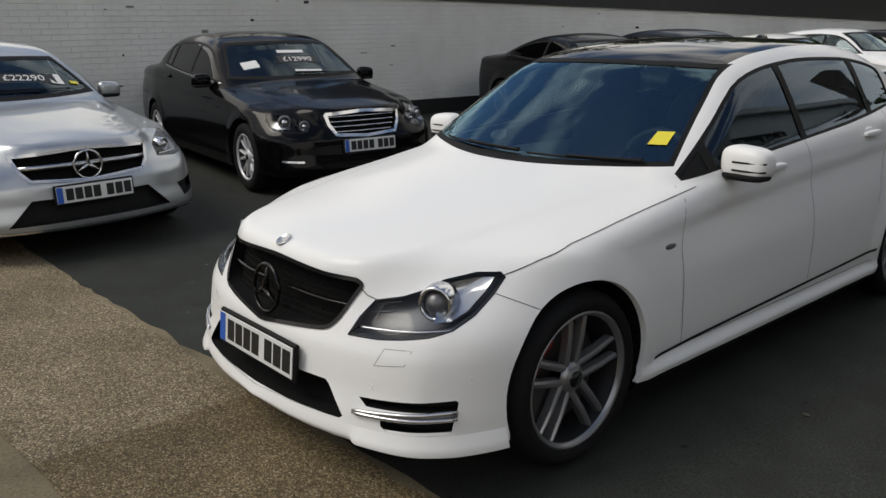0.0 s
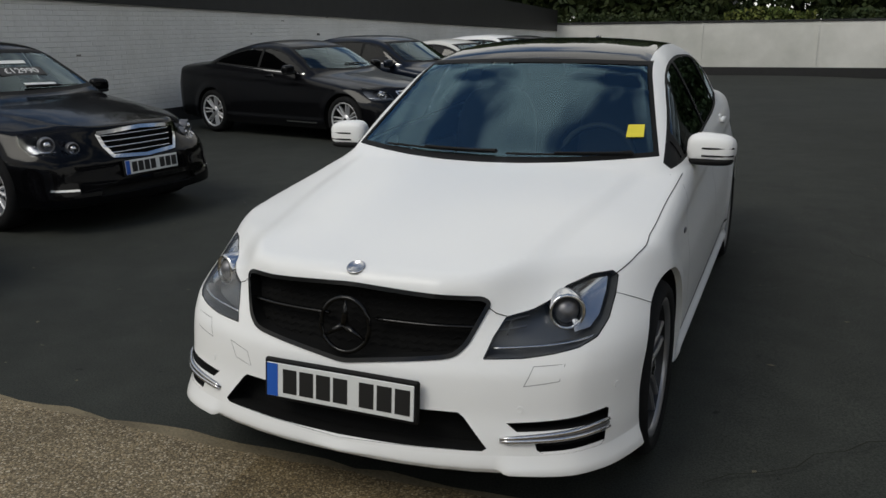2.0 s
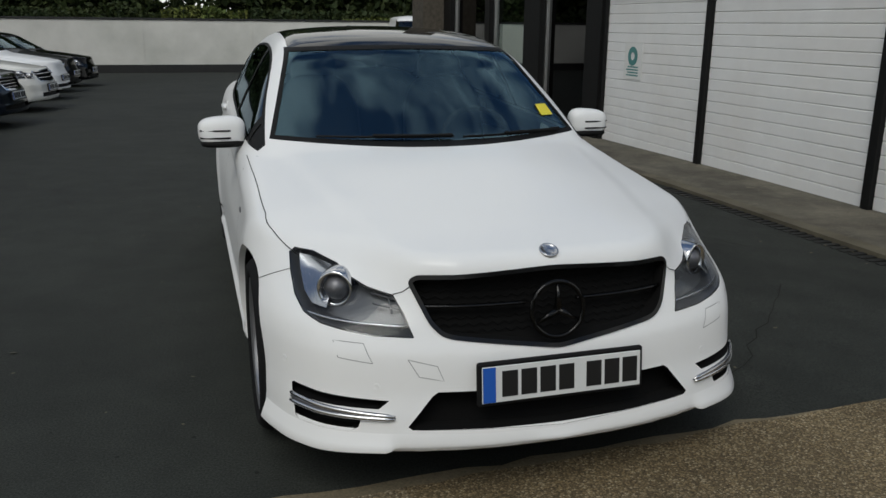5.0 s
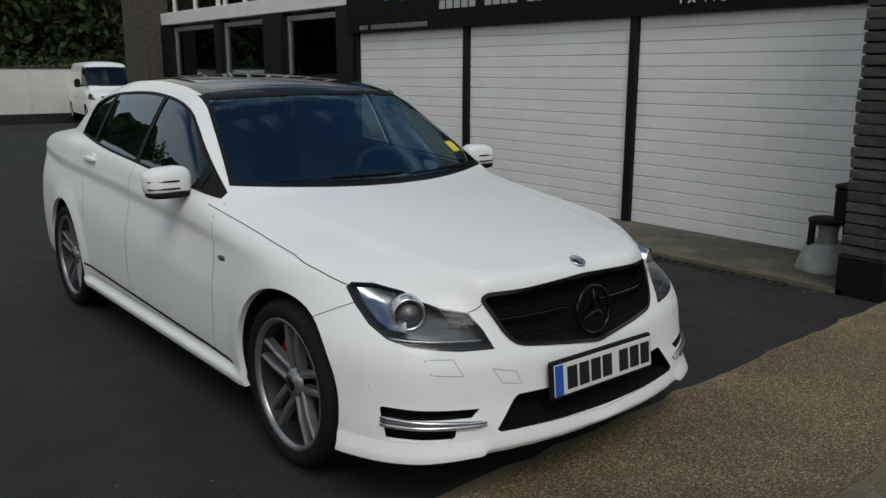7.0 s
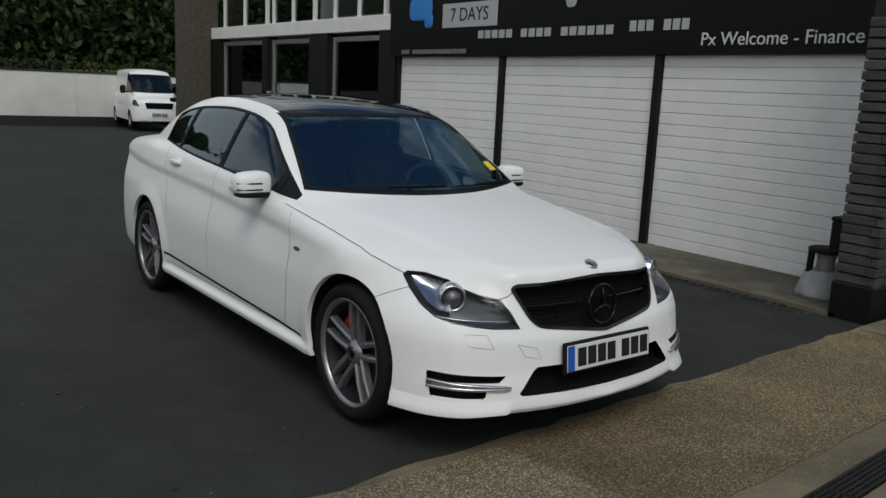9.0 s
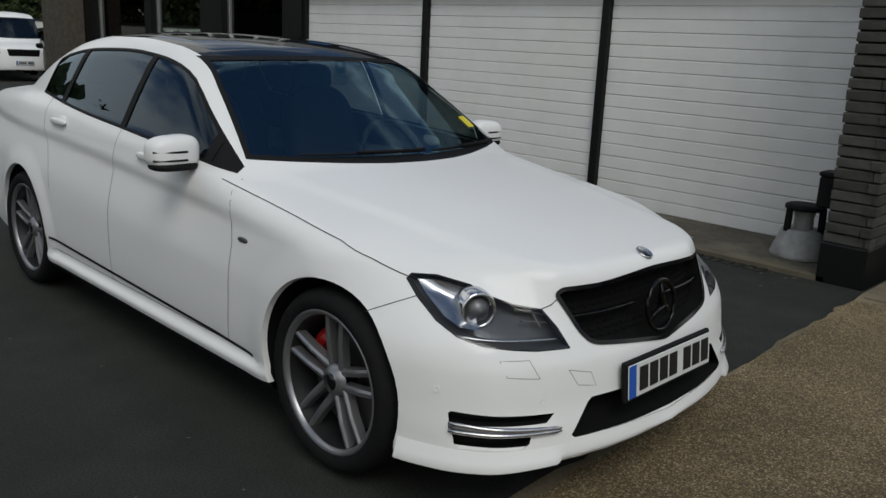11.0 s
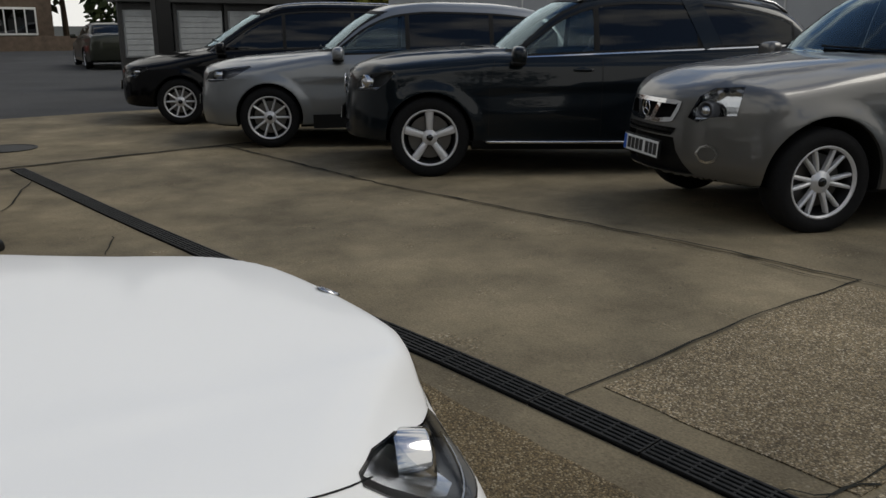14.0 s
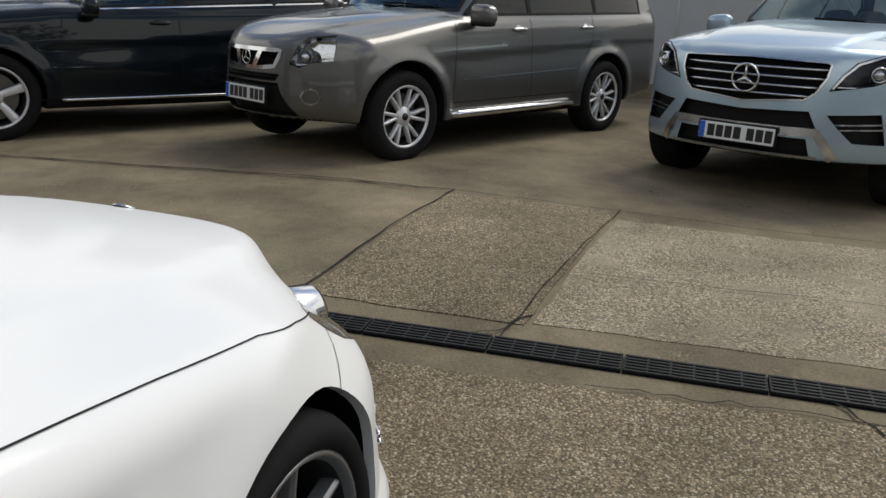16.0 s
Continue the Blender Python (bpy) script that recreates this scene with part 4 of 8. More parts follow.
def wheels(c, rr, width, spokes, rim_mat, detail=1.0, caliper=False, inset=0.0):
    s = c.s
    for cy in (0.0, s["wheelbase"]):
        for sx in (1, -1):
            x = sx * (float(spl(s["plan"], cy)) + s["flare"] - 0.02 - inset - width / 2)
            turn = pose(x, cy, s["rt"], 0, 0, 180 if sx > 0 else 0)
            wheel("wheel", s["rt"], rr, width, spokes, rim_mat, turn, c.root, caliper and cy == 0.0, detail)


def mirrors(c, pos, size=(0.085, 0.055, 0.075), arm=True, led=True, cap=None):
    for sx in (1, -1):
        x, y, z = pos[0] * sx, pos[1], pos[2]
        bm = blob_bm((0, 0, 0), size, 3.2, 32, 18)
        for v in bm.verts:
            t = (v.co.x * sx + size[0]) / (2 * size[0])
            v.co.y -= 0.02 * (1 - t) - 0.02
            v.co.z *= 0.82 + 0.18 * (1 - t) if v.co.z > 0 else 1.0
            if v.co.z < 0:
                v.co.z *= 0.9
        bm.transform(Matrix.Translation((x, y, z)) @ pose(0, 0, 0, 0, 0, -8 * sx))
        mir = part("door_mirror", bm, cap or c.paint, c.root, "", True)
        bm = blob_bm((x, y + 0.006, z - size[2] * 0.72), (size[0] * 0.95, size[1] * 0.95, size[2] * 0.28), 3.0, 24, 8)
        part("mirror_base", bm, M["rubber"], mir, "black plastic lower shell", True)
        bm = box_bm((x - sx * size[0] * 0.8, y - 0.01, z - size[2] * 0.85), (x - sx * (size[0] + 0.10), y + 0.045, z - size[2] * 0.5), 0.012)
        part("mirror_arm", bm, M["rubber"], mir)
        if led:
            for dz in (0.006, -0.026):
                pts = []
                for i in range(10):
                    a = -0.35 + 1.55 * i / 9
                    pts.append((x + sx * size[0] * math.sin(a) * 1.0, y + 0.012 - size[1] * 1.02 * max(0.05, math.cos(a)) ** 0.6, z + dz))
                bm = tube_bm(pts, 0.005, 6, flat=0.9)
                part("indicator_strip", bm, M["rubber"], mir)


def handles(c, places, mat_=None):
    for y, z in places:
        for sx in (1, -1):
            x = float(c.on([(y, z)], *SIDE, (-sx, 0, 0))[0][0])
            bm = blob_bm((x + sx * 0.012, y, z), (0.016, 0.095, 0.017), 2.6, 20, 10)
            part("door_handle", bm, mat_ or c.paint, c.root, "", True)
            bm = blob_bm((x - sx * 0.012, y - 0.01, z - 0.004), (0.0145, 0.065, 0.036), 2.4, 20, 8)
            part("handle_recess", bm, c.paint, c.root, "", True)


def wipers(c, base_z, spans):
    """Blades lying low on the windscreen."""
    for (x0, z0, x1, z1) in spans:
        p = c.on([(x0 + (x1 - x0) * i / 10, z0 + (z1 - z0) * i / 10) for i in range(11)], *FRONT, (0, 1, 0))
        n = c.normals(p)
        q = [tuple(a + 0.007 * b) for a, b in zip(p, n)]
        w = part("wiper", tube_bm(q, 0.005, 6), M["rubber"], c.root)
        mid = [tuple(a + 0.015 * b) for a, b in zip(p[4:], n[4:])] + [tuple(p[-1] + 0.012 * n[-1])]
        part("wiper_arm", tube_bm(mid, [0.006] * (len(mid) - 2) + [0.009, 0.012], 6), M["rubber"], w)


def cabin(c, y_seat=(1.35, 2.25), w=0.5, z=0.42, dash_y=0.75, wheel_x=0.36):
    """Dashboard, wheel and seats, seen darkly through the glass."""
    bm = blob_bm((0, dash_y, 0.80), (0.66, 0.22, 0.11), 3.5, 28, 10)
    part("dashboard", bm, M["seat"], c.root, "", True)
    bm = tube_bm([(wheel_x + 0.185 * math.cos(a), 1.08 + 0.06 * math.sin(a), 0.86 + 0.17 * math.sin(a)) for a in (2 * math.pi * i / 24 for i in range(24))], 0.016, 8, closed=True)
    tube_bm([(wheel_x - 0.18, 1.08, 0.86), (wheel_x, 1.05, 0.85), (wheel_x + 0.18, 1.08, 0.86)], 0.02, 6, bm)
    part("steering_wheel", bm, M["seat"], c.root, "", True)
    for k, y in enumerate(y_seat):
        for x in (0.36, -0.36) if k == 0 else (0.0,):
            hw = 0.25 if k == 0 else 0.62
            bm = blob_bm((x, y, 0.48), (hw, 0.27, 0.1), 3.5, 20, 8)
            blob_bm((x, y + 0.30, 0.82), (hw * 0.95, 0.09, 0.36), 3.0, 20, 10, bm, Matrix.Translation((0, y + 0.3, 0.8)) @ pose(0, 0, 0, -14) @ Matrix.Translation((0, -y - 0.3, -0.8)))
            for hx in (0,) if k == 0 else (-0.36, 0.36):
                blob_bm((x + hx, y + 0.42, 1.20), (0.13, 0.05, 0.085), 3.0, 16, 8, bm)
            part("seat", bm, M["seat"], c.root, "", True)
    bm = box_bm((-0.7, 0.5, 0.25), (0.7, 2.9, 0.30))
    part("cabin_floor", bm, M["liner"], c.root)


# ---- the yard: ground, walls, buildings ----
KERB_X, DOOR_X = 3.55, 4.5


def gz(x, y):
    """Height of the ground: level by the parked car, rising a little to the south, falling away to the north."""
    if y > 4.0:
        return -0.53 * ((min(y, 60.0) - 4.0) / 28.0) ** 1.3
    if y < -0.6:
        a = 1.0 if x < 1.0 else max(0.15, 1.0 - 0.85 * (x - 1.0) / 3.5)
        d = -0.6 - y
        dip = 0.07 * min(1.0, max(0.0, (d - 2.0) / 2.0)) * min(1.0, max(0.0, -x / 1.8))
        return 0.055 * min(d, 2.4) * a - dip
    return 0.0


def drape(bm, step_=0.8, lim=14.0):
    """Lays a flat piece on the ground's slope, cutting it finely enough to bend."""
    xs, ys = [v.co.x for v in bm.verts], [v.co.y for v in bm.verts]
    for ax, lo, hi in ((0, max(min(xs), -lim), min(max(xs), lim)), (1, max(min(ys), -lim), min(max(ys), 40))):
        t = math.ceil(lo / step_) * step_
        while t < hi:
            co, no = [0, 0, 0], [0, 0, 0]
            co[ax], no[ax] = t, 1
            bmesh.ops.bisect_plane(bm, geom=list(bm.verts) + list(bm.edges) + list(bm.faces), plane_co=co, plane_no=no)
            t += step_
    for v in bm.verts:
        v.co.z += gz(v.co.x, v.co.y)
    return bm


def drain_y(x):
    return -1.69 + (0.0625 if x > 0.24 else 0.055) * (x - 0.24)


def wavy(a, b, amp, seed, step_=0.12):
    """Points from a to b with a worn, uneven line."""
    a, b = Vector(a), Vector(b)
    k = max(2, int((b - a).length / step_))
    n = Vector((-(b - a).y, (b - a).x)).normalized()
    return [tuple(a.lerp(b, i / k) + n * amp * (noise.noise((i * 0.7, seed, 0.3)) + 0.5 * noise.noise((i * 2.1, seed, 4.0)))) for i in range(k + 1)]


def build_ground():
    # one sheet to the horizon: tarmac, falling to the north
    bm = bmesh.new()
    prev = None
    for y in [-400, -60, -12, -0.6, 4] + [4 + 2 * i for i in range(1, 29)] + [400]:
        row = [bm.verts.new((x, y, (gz(20, y) if y > 4 else 0.0) - 0.008 - dip)) for x, dip in ((-400, 0), (-40, 0), (-8, 0), (1.0, 0), (2.4, 0.03), (3.5, 0.075), (8, 0.075), (40, 0), (400, 0))]
        if prev:
            for i in range(8):
                bm.faces.new((prev[i], prev[i + 1], row[i + 1], row[i]))
        prev = row
    structure("ground", bm, M["asphalt"], "dark grey worn tarmac yard", "ground", True)
    edge = wavy((-14, -0.66), (-2.17, -0.60), 0.03, 1)[:-1] + wavy((-2.17, -0.58), (3.2, -0.42), 0.035, 2)
    out = [(-14, -13)] + edge + [(12.3, -0.36), (12.3, -13)]
    structure("forecourt", drape(slab_bm(out, -0.13, -0.002)), M["concrete"], "stained brown-grey concrete forecourt", "pavement")
    # exposed-aggregate strip in front of the parked car
    near = wavy((-0.45, -0.585), (2.83, -0.43), 0.035, 2)
    far = wavy((-0.35, -1.47), (2.0, -1.37), 0.03, 5) + wavy((2.0, -1.37), (3.0, -1.27), 0.03, 6)[1:]
    structure("aggregate_strip", drape(slab_bm(near + [(2.98, -0.8)] + far[::-1], -0.13, 0.004)), M["aggregate"], "exposed-aggregate concrete strip of brown pebbles", "pavement")
    # same strip again, with its brightness towards the sun put into a paler colour
    near = wavy((-4.2, -0.63), (-0.45, -0.585), 0.02, 9)
    far = wavy((-4.2, -1.84), (-0.35, -1.47), 0.03, 7)
    structure("aggregate_strip", drape(slab_bm(near + far[::-1], -0.13, 0.0035)), M["aggregate_pale"], "stretch of exposed-aggregate concrete coloured paler for its brightness towards the sun", "pavement")
    # slabs beyond the drain
    slab = wavy((-0.78, -1.96), (0.20, -1.93), 0.015, 11) + wavy((0.20, -1.93), (0.20, -3.78), 0.015, 12)[1:] + wavy((0.20, -3.78), (-0.88, -3.92), 0.012, 13)[1:] + wavy((-0.88, -3.92), (-0.78, -1.96), 0.012, 14)[1:-1]
    structure("aggregate_slab", drape(slab_bm(slab, -0.03, 0.003)), M["aggregate_pale"], "exposed-aggregate concrete slab", "pavement")
    slab = wavy((-6.0, -2.35), (-0.81, -1.99), 0.015, 15) + wavy((-0.81, -1.99), (-0.90, -3.70), 0.012, 16)[1:] + wavy((-0.90, -3.70), (-6.2, -4.15), 0.02, 17)[1:]
    structure("worn_slab", drape(slab_bm(slab, -0.03, 0.0015)), M["worn"], "worn concrete slab with pebbles showing", "pavement")
    # oil-dark bay where the cars stand
    road = [(12.3, -60), (60, -60), (60, 30), (12.3, 0.0)]
    structure("road", slab_bm(road, -0.03, 0.0), M["road"], "grey tarmac side road beyond the gate", "road")


def joint(pts, w, seed, name="joint", mat_=None):
    bm = bmesh.new()
    prev = None
    for i, (x, y) in enumerate(pts):
        a, b = Vector(pts[max(i - 1, 0)]), Vector(pts[min(i + 1, len(pts) - 1)])
        d = (b - a).normalized()
        ww = w * (0.5 + 1.0 * abs(noise.noise((i * 0.9, seed, 2.0))))
        q = Vector((x, y))
        n = Vector((-d.y, d.x)) * ww / 2
        z = gz(x, y) + 0.0075
        pr = (bm.verts.new((*(q + n), z)), bm.verts.new((*(q - n), z)))
        if prev:
            bm.faces.new((prev[0], prev[1], pr[1], pr[0]))
        prev = pr
    return structure(name, bm, mat_ or M["joint"], "dark open joint in the concrete", "joint")


def build_joints():
    joint(wavy((0.24, -1.77), (0.19, -3.91), 0.015, 21), 0.016, 21)
    joint(wavy((0.19, -3.88), (7.5, -3.55), 0.03, 22), 0.034, 22)
    joint(wavy((0.19, -3.79), (3.5, -3.70), 0.03, 33), 0.010, 33)
    joint(wavy((7.38, -0.6), (7.75, -6.0), 0.03, 23), 0.09, 23)
    joint(wavy((0.19, -3.88), (-3.0, -3.98), 0.02, 24), 0.012, 24)
    joint(wavy((-0.72, -1.80), (-0.89, -3.97), 0.015, 25), 0.009, 25)
    joint(wavy((-0.86, -2.6), (-4.0, -2.9), 0.02, 26), 0.008, 26)
    joint(wavy((2.05, -1.38), (3.1, -1.27), 0.02, 27), 0.016, 27)
    joint(wavy((2.95, -0.46), (3.06, -1.26), 0.03, 34), 0.02, 34)
    joint(wavy((3.5, -1.02), (3.95, -1.2), 0.03, 28, 0.06), 0.012, 28)
    joint(wavy((5.3, -0.75), (6.5, -1.22), 0.04, 29), 0.02, 29)
    joint(wavy((-0.62, -1.77), (-0.80, -2.05), 0.05, 35, 0.05), 0.014, 35)
    joint(wavy((-1.8, -1.87), (-2.05, -1.58), 0.03, 30, 0.05), 0.012, 30)
    joint(wavy((-1.1, -1.56), (-2.6, -1.72), 0.04, 36, 0.06), 0.010, 36)
    joint(wavy((1.6, 3.2), (2.6, 1.6), 0.08, 31), 0.010, 31, "crack")
    joint(wavy((1.05, -0.2), (2.2, 0.9), 0.05, 37), 0.008, 37, "crack")


def build_drain():
    """Long slotted channel across the drive, in lengths of grating."""
    x0, x1, step_ = -3.2, 7.35, 0.5
    first = None
    k = int((x1 - x0) / step_)
    for i in range(k):
        xa, xb = x0 + i * step_, x0 + (i + 1) * step_ - 0.006
        ya, yb = drain_y(xa), drain_y(xb)
        za, zb = gz(xa, ya), gz(xb, yb)
        ang = math.degrees(math.atan2(yb - ya, xb - xa))
        m = pose((xa + xb) / 2, (ya + yb) / 2, (za + zb) / 2, 0, -math.degrees(math.atan2(zb - za, xb - xa)), ang) @ pose(0, 0, 0, -3.0 if xa < 1 else -1.5)
        if first:
            copy_thing(first, m)
            continue
        g = thing("drain_grating", m, "black slotted iron drain grating set in concrete", "drain", "lengths of drain grating", "structure")
        ln = (xb - xa) / 2
        for j in range(6):
            y = -0.058 + j * 0.0232
            part("bar", box_bm((-ln, y - 0.0065, -0.012), (ln, y + 0.0065, 0.014), 0.002), M["iron"], g)
        for j in range(7):
            x = -ln + 0.004 + j * (2 * ln - 0.008) / 6
            part("cross_bar", box_bm((x - 0.004, -0.062, -0.012), (x + 0.004, 0.062, 0.012)), M["iron"], g)
        part("channel", box_bm((-ln, -0.068, -0.03), (ln, 0.068, 0.0075)), M["liner"], g)
        first = g


def sloped_wall(name, x0, x1, y0, y1, bot, top0, top1, material, label, category="wall", zb=-0.9):
    """Wall along y whose top falls from top0 to top1; bot: its foot, or the same two heights."""
    bm = bmesh.new()
    b0, b1 = bot if isinstance(bot, tuple) else (bot, bot)
    v = [bm.verts.new(p) for p in ((x0, y0, b0), (x1, y0, b0), (x1, y1, b1), (x0, y1, b1), (x0, y0, top0), (x1, y0, top0), (x1, y1, top1), (x0, y1, top1))]
    for q in ((3, 2, 1, 0), (4, 5, 6, 7), (0, 1, 5, 4), (1, 2, 6, 5), (2, 3, 7, 6), (3, 0, 4, 7)):
        bm.faces.new([v[i] for i in q])
    return structure(name, bm, material, label, category)


def build_walls():
    x, y0, y1 = -8.8, -16.0, 33.0
    sloped_wall("wall_west", x - 0.3, x, y0, y1, -0.9, 2.62, 1.24, M["brick_white"], "white-painted old brick boundary wall")
    sloped_wall("wall_west_plinth", x, x + 0.02, y0, y1, -0.9, 0.52, -0.12, M["black_paint"], "black-painted band along the wall's foot")
    sloped_wall("wall_west_coping", x - 0.34, x + 0.06, 5.0, y1, (1.98, 1.24), 3.2, 2.1, M["black_paint"], "black-painted boarding on the wall's top")
    # a buttress and a few dark scars in the painted bricks
    structure("wall_pier", box_bm((x, -4.4, -0.5), (x + 0.25, -3.9, 2.3), 0.02), M["white_wall"], "white-painted brick pier", "wall")
    rnd = random.Random(4)
    for i in range(34):
        yy, zz = rnd.uniform(-2, 15), rnd.uniform(0.6, 1.9)
        w, h = rnd.uniform(0.02, 0.13), rnd.uniform(0.01, 0.05)
        structure("wall_scar", box_bm((x - 0.01, yy, zz), (x + 0.004, yy + w, zz + h), 0.002), M["scar"] if i % 3 else M["joint"], "dark gap where paint has come away", "wall")
    yb = 33.0
    structure("wall_north", box_bm((x - 0.3, yb, -1.2), (40, yb + 0.25, 1.5)), M["render_white"], "white-rendered low boundary wall", "wall")
    structure("wall_north_plinth", box_bm((x, yb - 0.02, -1.2), (40, yb, -0.24)), M["black_paint"], "black band along the wall's foot", "wall")
    structure("wall_north_coping", box_bm((x, yb - 0.04, 1.5), (40, yb + 0.3, 1.58), 0.01), M["black_paint"], "black coping on the low wall", "wall")
    for xx in (-2.7, 1.6, 5.8, 10.2):
        structure("wall_joint", box_bm((xx, yb - 0.03, -0.24), (xx + 0.06, yb - 0.005, 1.5)), M["render_white"], "thin pier in the white wall", "wall")


def build_garage():
    """Workshop: three white sectional doors, black fascia, entrance glazing, end pillars."""
    x = DOOR_X
    structure("apron", drape(slab_bm([(KERB_X + 0.02, -0.02), (x + 0.1, -0.02), (x + 0.1, 16.0), (3.92, 16.0), (3.9, 15.0), (KERB_X, 6.0)], -0.15, -0.055), 2.0), M["apron"], "raised concrete apron before the doors", "pavement")
    structure("kerb", drape(slab_bm([(KERB_X - 0.12, -0.04), (KERB_X + 0.02, -0.04), (KERB_X + 0.02, 6.0), (3.90, 15.0), (3.76, 15.0), (KERB_X - 0.12, 6.0)], -0.15, -0.045), 2.0), M["kerb"], "pale worn concrete kerb", "kerb")
    for i in range(44):
        part_x = 0.35 + i * 0.085
        structure("gully_bar", box_bm((KERB_X - 0.26, part_x, -0.15), (KERB_X - 0.13, part_x + 0.05, -0.070)), M["iron"], "iron gully grating bar along the kerb", "drain")
    bounds = [0.10, 2.68, 5.20, 7.60]
    top = 1.96
    for a, b in zip(bounds, bounds[1:]):
        zb = -0.058 + min(gz(0, a), gz(0, b))
        d = thing("garage_door", pose(x, 0, 0), "white ribbed sectional garage door, shut", "garage door", "garage doors", "structure")
        n = 17
        h = (top - zb) / n
        for i in range(n):
            z0 = zb + i * h
            part("panel", box_bm((0.0, a + 0.045, z0 + 0.002), (0.03, b - 0.045, z0 + h - 0.003), 0.006), M["shutter"], d)
        part("backing", box_bm((0.014, a + 0.03, zb), (0.05, b - 0.03, top)), M["shutter"], d)
    for y in bounds[1:]:
        structure("door_post", box_bm((x - 0.05, y - 0.045, -0.1), (x + 0.06, y + 0.045, top + 0.02), 0.004), M["black_trim"], "black steel door post", "post")
    structure("fascia", box_bm((x - 0.10, -0.36, top), (x + 0.2, 7.75, 3.4), 0.004), M["sign_black"], "glossy black sign fascia over the doors", "sign")
    structure("workshop_wall", box_bm((x + 0.25, -0.30, -0.4), (x + 7, 7.6, 4.28)), M["interior"], "dark workshop behind the doors", "wall")
    structure("upper_wall", box_bm((x - 0.02, -0.36, 3.4), (x + 0.24, 7.75, 4.3)), M["grey_wall"], "grey upper wall", "wall")
    # showroom: floor, back wall, ceiling behind the glazing
    structure("showroom_wall", box_bm((x + 3.2, 7.65, -0.4), (x + 3.4, 16.0, 6.5)), M["showroom"], "pale showroom back wall", "wall")
    structure("showroom_floor", box_bm((x + 0.12, 7.65, -0.4), (x + 3.2, 16.0, -0.02)), M["apron"], "showroom floor", "floor")
    structure("ceiling", box_bm((x + 0.1, 7.65, 2.42), (x + 3.2, 16.0, 2.55)), M["showroom"], "showroom ceiling", "ceiling")
    structure("roof", box_bm((x - 0.2, 7.75, 4.3), (x + 7, 16.0, 4.5)), M["white_trim"], "flat roof edge", "roof")
    structure("upper_band", box_bm((x - 0.06, 7.75, 2.36), (x + 0.1, 15.0, 2.60), 0.01), M["white_trim"], "white band under the upper windows", "wall")
    structure("upper_band", box_bm((x - 0.06, 7.75, 3.6), (x + 0.2, 15.0, 4.3)), M["white_trim"], "white band over the upper windows", "wall")
    zb = -0.08
    for a, b, mt in ((8.08, 9.72, "blind_glass"), (10.4, 12.1, "pane"), (12.35, 14.5, "blind_glass")):
        w = thing("shop_window", pose(x, 0, 0), "tall aluminium-framed shopfront window", "window", "shopfront windows", "structure")
        part("pane", box_bm((0.06, a + 0.05, zb + 0.1), (0.066, b - 0.05, 2.22)), M[mt], w)
        for y in (a, b - 0.06):
            part("frame", box_bm((0.02, y, zb), (0.09, y + 0.06, 2.30), 0.004), M["alu"], w)
        part("frame", box_bm((0.022, a + 0.06, zb), (0.088, b - 0.06, zb + 0.08), 0.004), M["alu"], w)
        part("frame", box_bm((0.022, a + 0.06, 2.22), (0.088, b - 0.06, 2.30), 0.004), M["alu"], w)
        u = thing("upper_window", pose(x, 0, 0), "upper-floor window in a pale frame", "window", "upper windows", "structure")
        part("pane", box_bm((0.06, a + 0.05, 2.64), (0.066, b - 0.05, 3.56)), M["pane"], u)
        for y in (a, (a + b) / 2 - 0.03, b - 0.06):
            part("frame", box_bm((0.02, y, 2.60), (0.09, y + 0.06, 3.6), 0.004), M["white_trim"], u)
    for y, hw in ((7.85, 0.23), (10.06, 0.33), (12.22, 0.12), (14.78, 0.27)):
        structure("shop_pier", box_bm((x - 0.08, y - hw, -0.4), (x + 0.14, y + hw, 2.36)), M["black_trim"], "black shopfront pier", "post")
    structure("wall_side", box_bm((4.2, -0.36, -0.3), (12.2, -0.30, 4.2)), M["grey_wall"], "grey-painted side wall of the workshop", "wall")
    structure("wall_side_plinth", box_bm((4.2, -0.385, -0.3), (12.2, -0.362, 0.32)), M["black_paint"], "black band along the side wall's foot", "wall")
    for xx in (6.9, 9.5):
        structure("wall_pilaster", box_bm((xx, -0.44, -0.3), (xx + 0.3, -0.362, 4.2), 0.01), M["grey_wall"], "shallow pier on the side wall", "wall")
    structure("pillar_core", box_bm((3.49, -0.27, -0.3), (4.5, 0.005, 4.0)), M["mortar"], "mortar core of the brick pier", "pillar")
    structure("pillar_north", box_bm((3.95, 15.0, -0.8), (4.6, 15.9, 6.0)), M["brick_brown"], "brown brick pillar at the showroom's end", "pillar")
    d = thing("downpipe", pose(4.02, -0.42, 0), "black downpipe beside the brick pier", "pipe")
    part("pipe", tube_bm([(0, 0, 0.02), (0, 0, 4.2)], 0.05, 12), M["black_trim"], d, "", True)
    for z in (0.35, 1.9):
        part("bracket", box_bm((-0.07, -0.02, z), (0.07, 0.06, z + 0.05), 0.005), M["black_trim"], d)
    part("shoe", tube_bm([(0, 0, 0.08), (0.05, -0.05, 0.03), (0.09, -0.09, 0.02)], 0.055, 12), M["black_trim"], d, "", True)


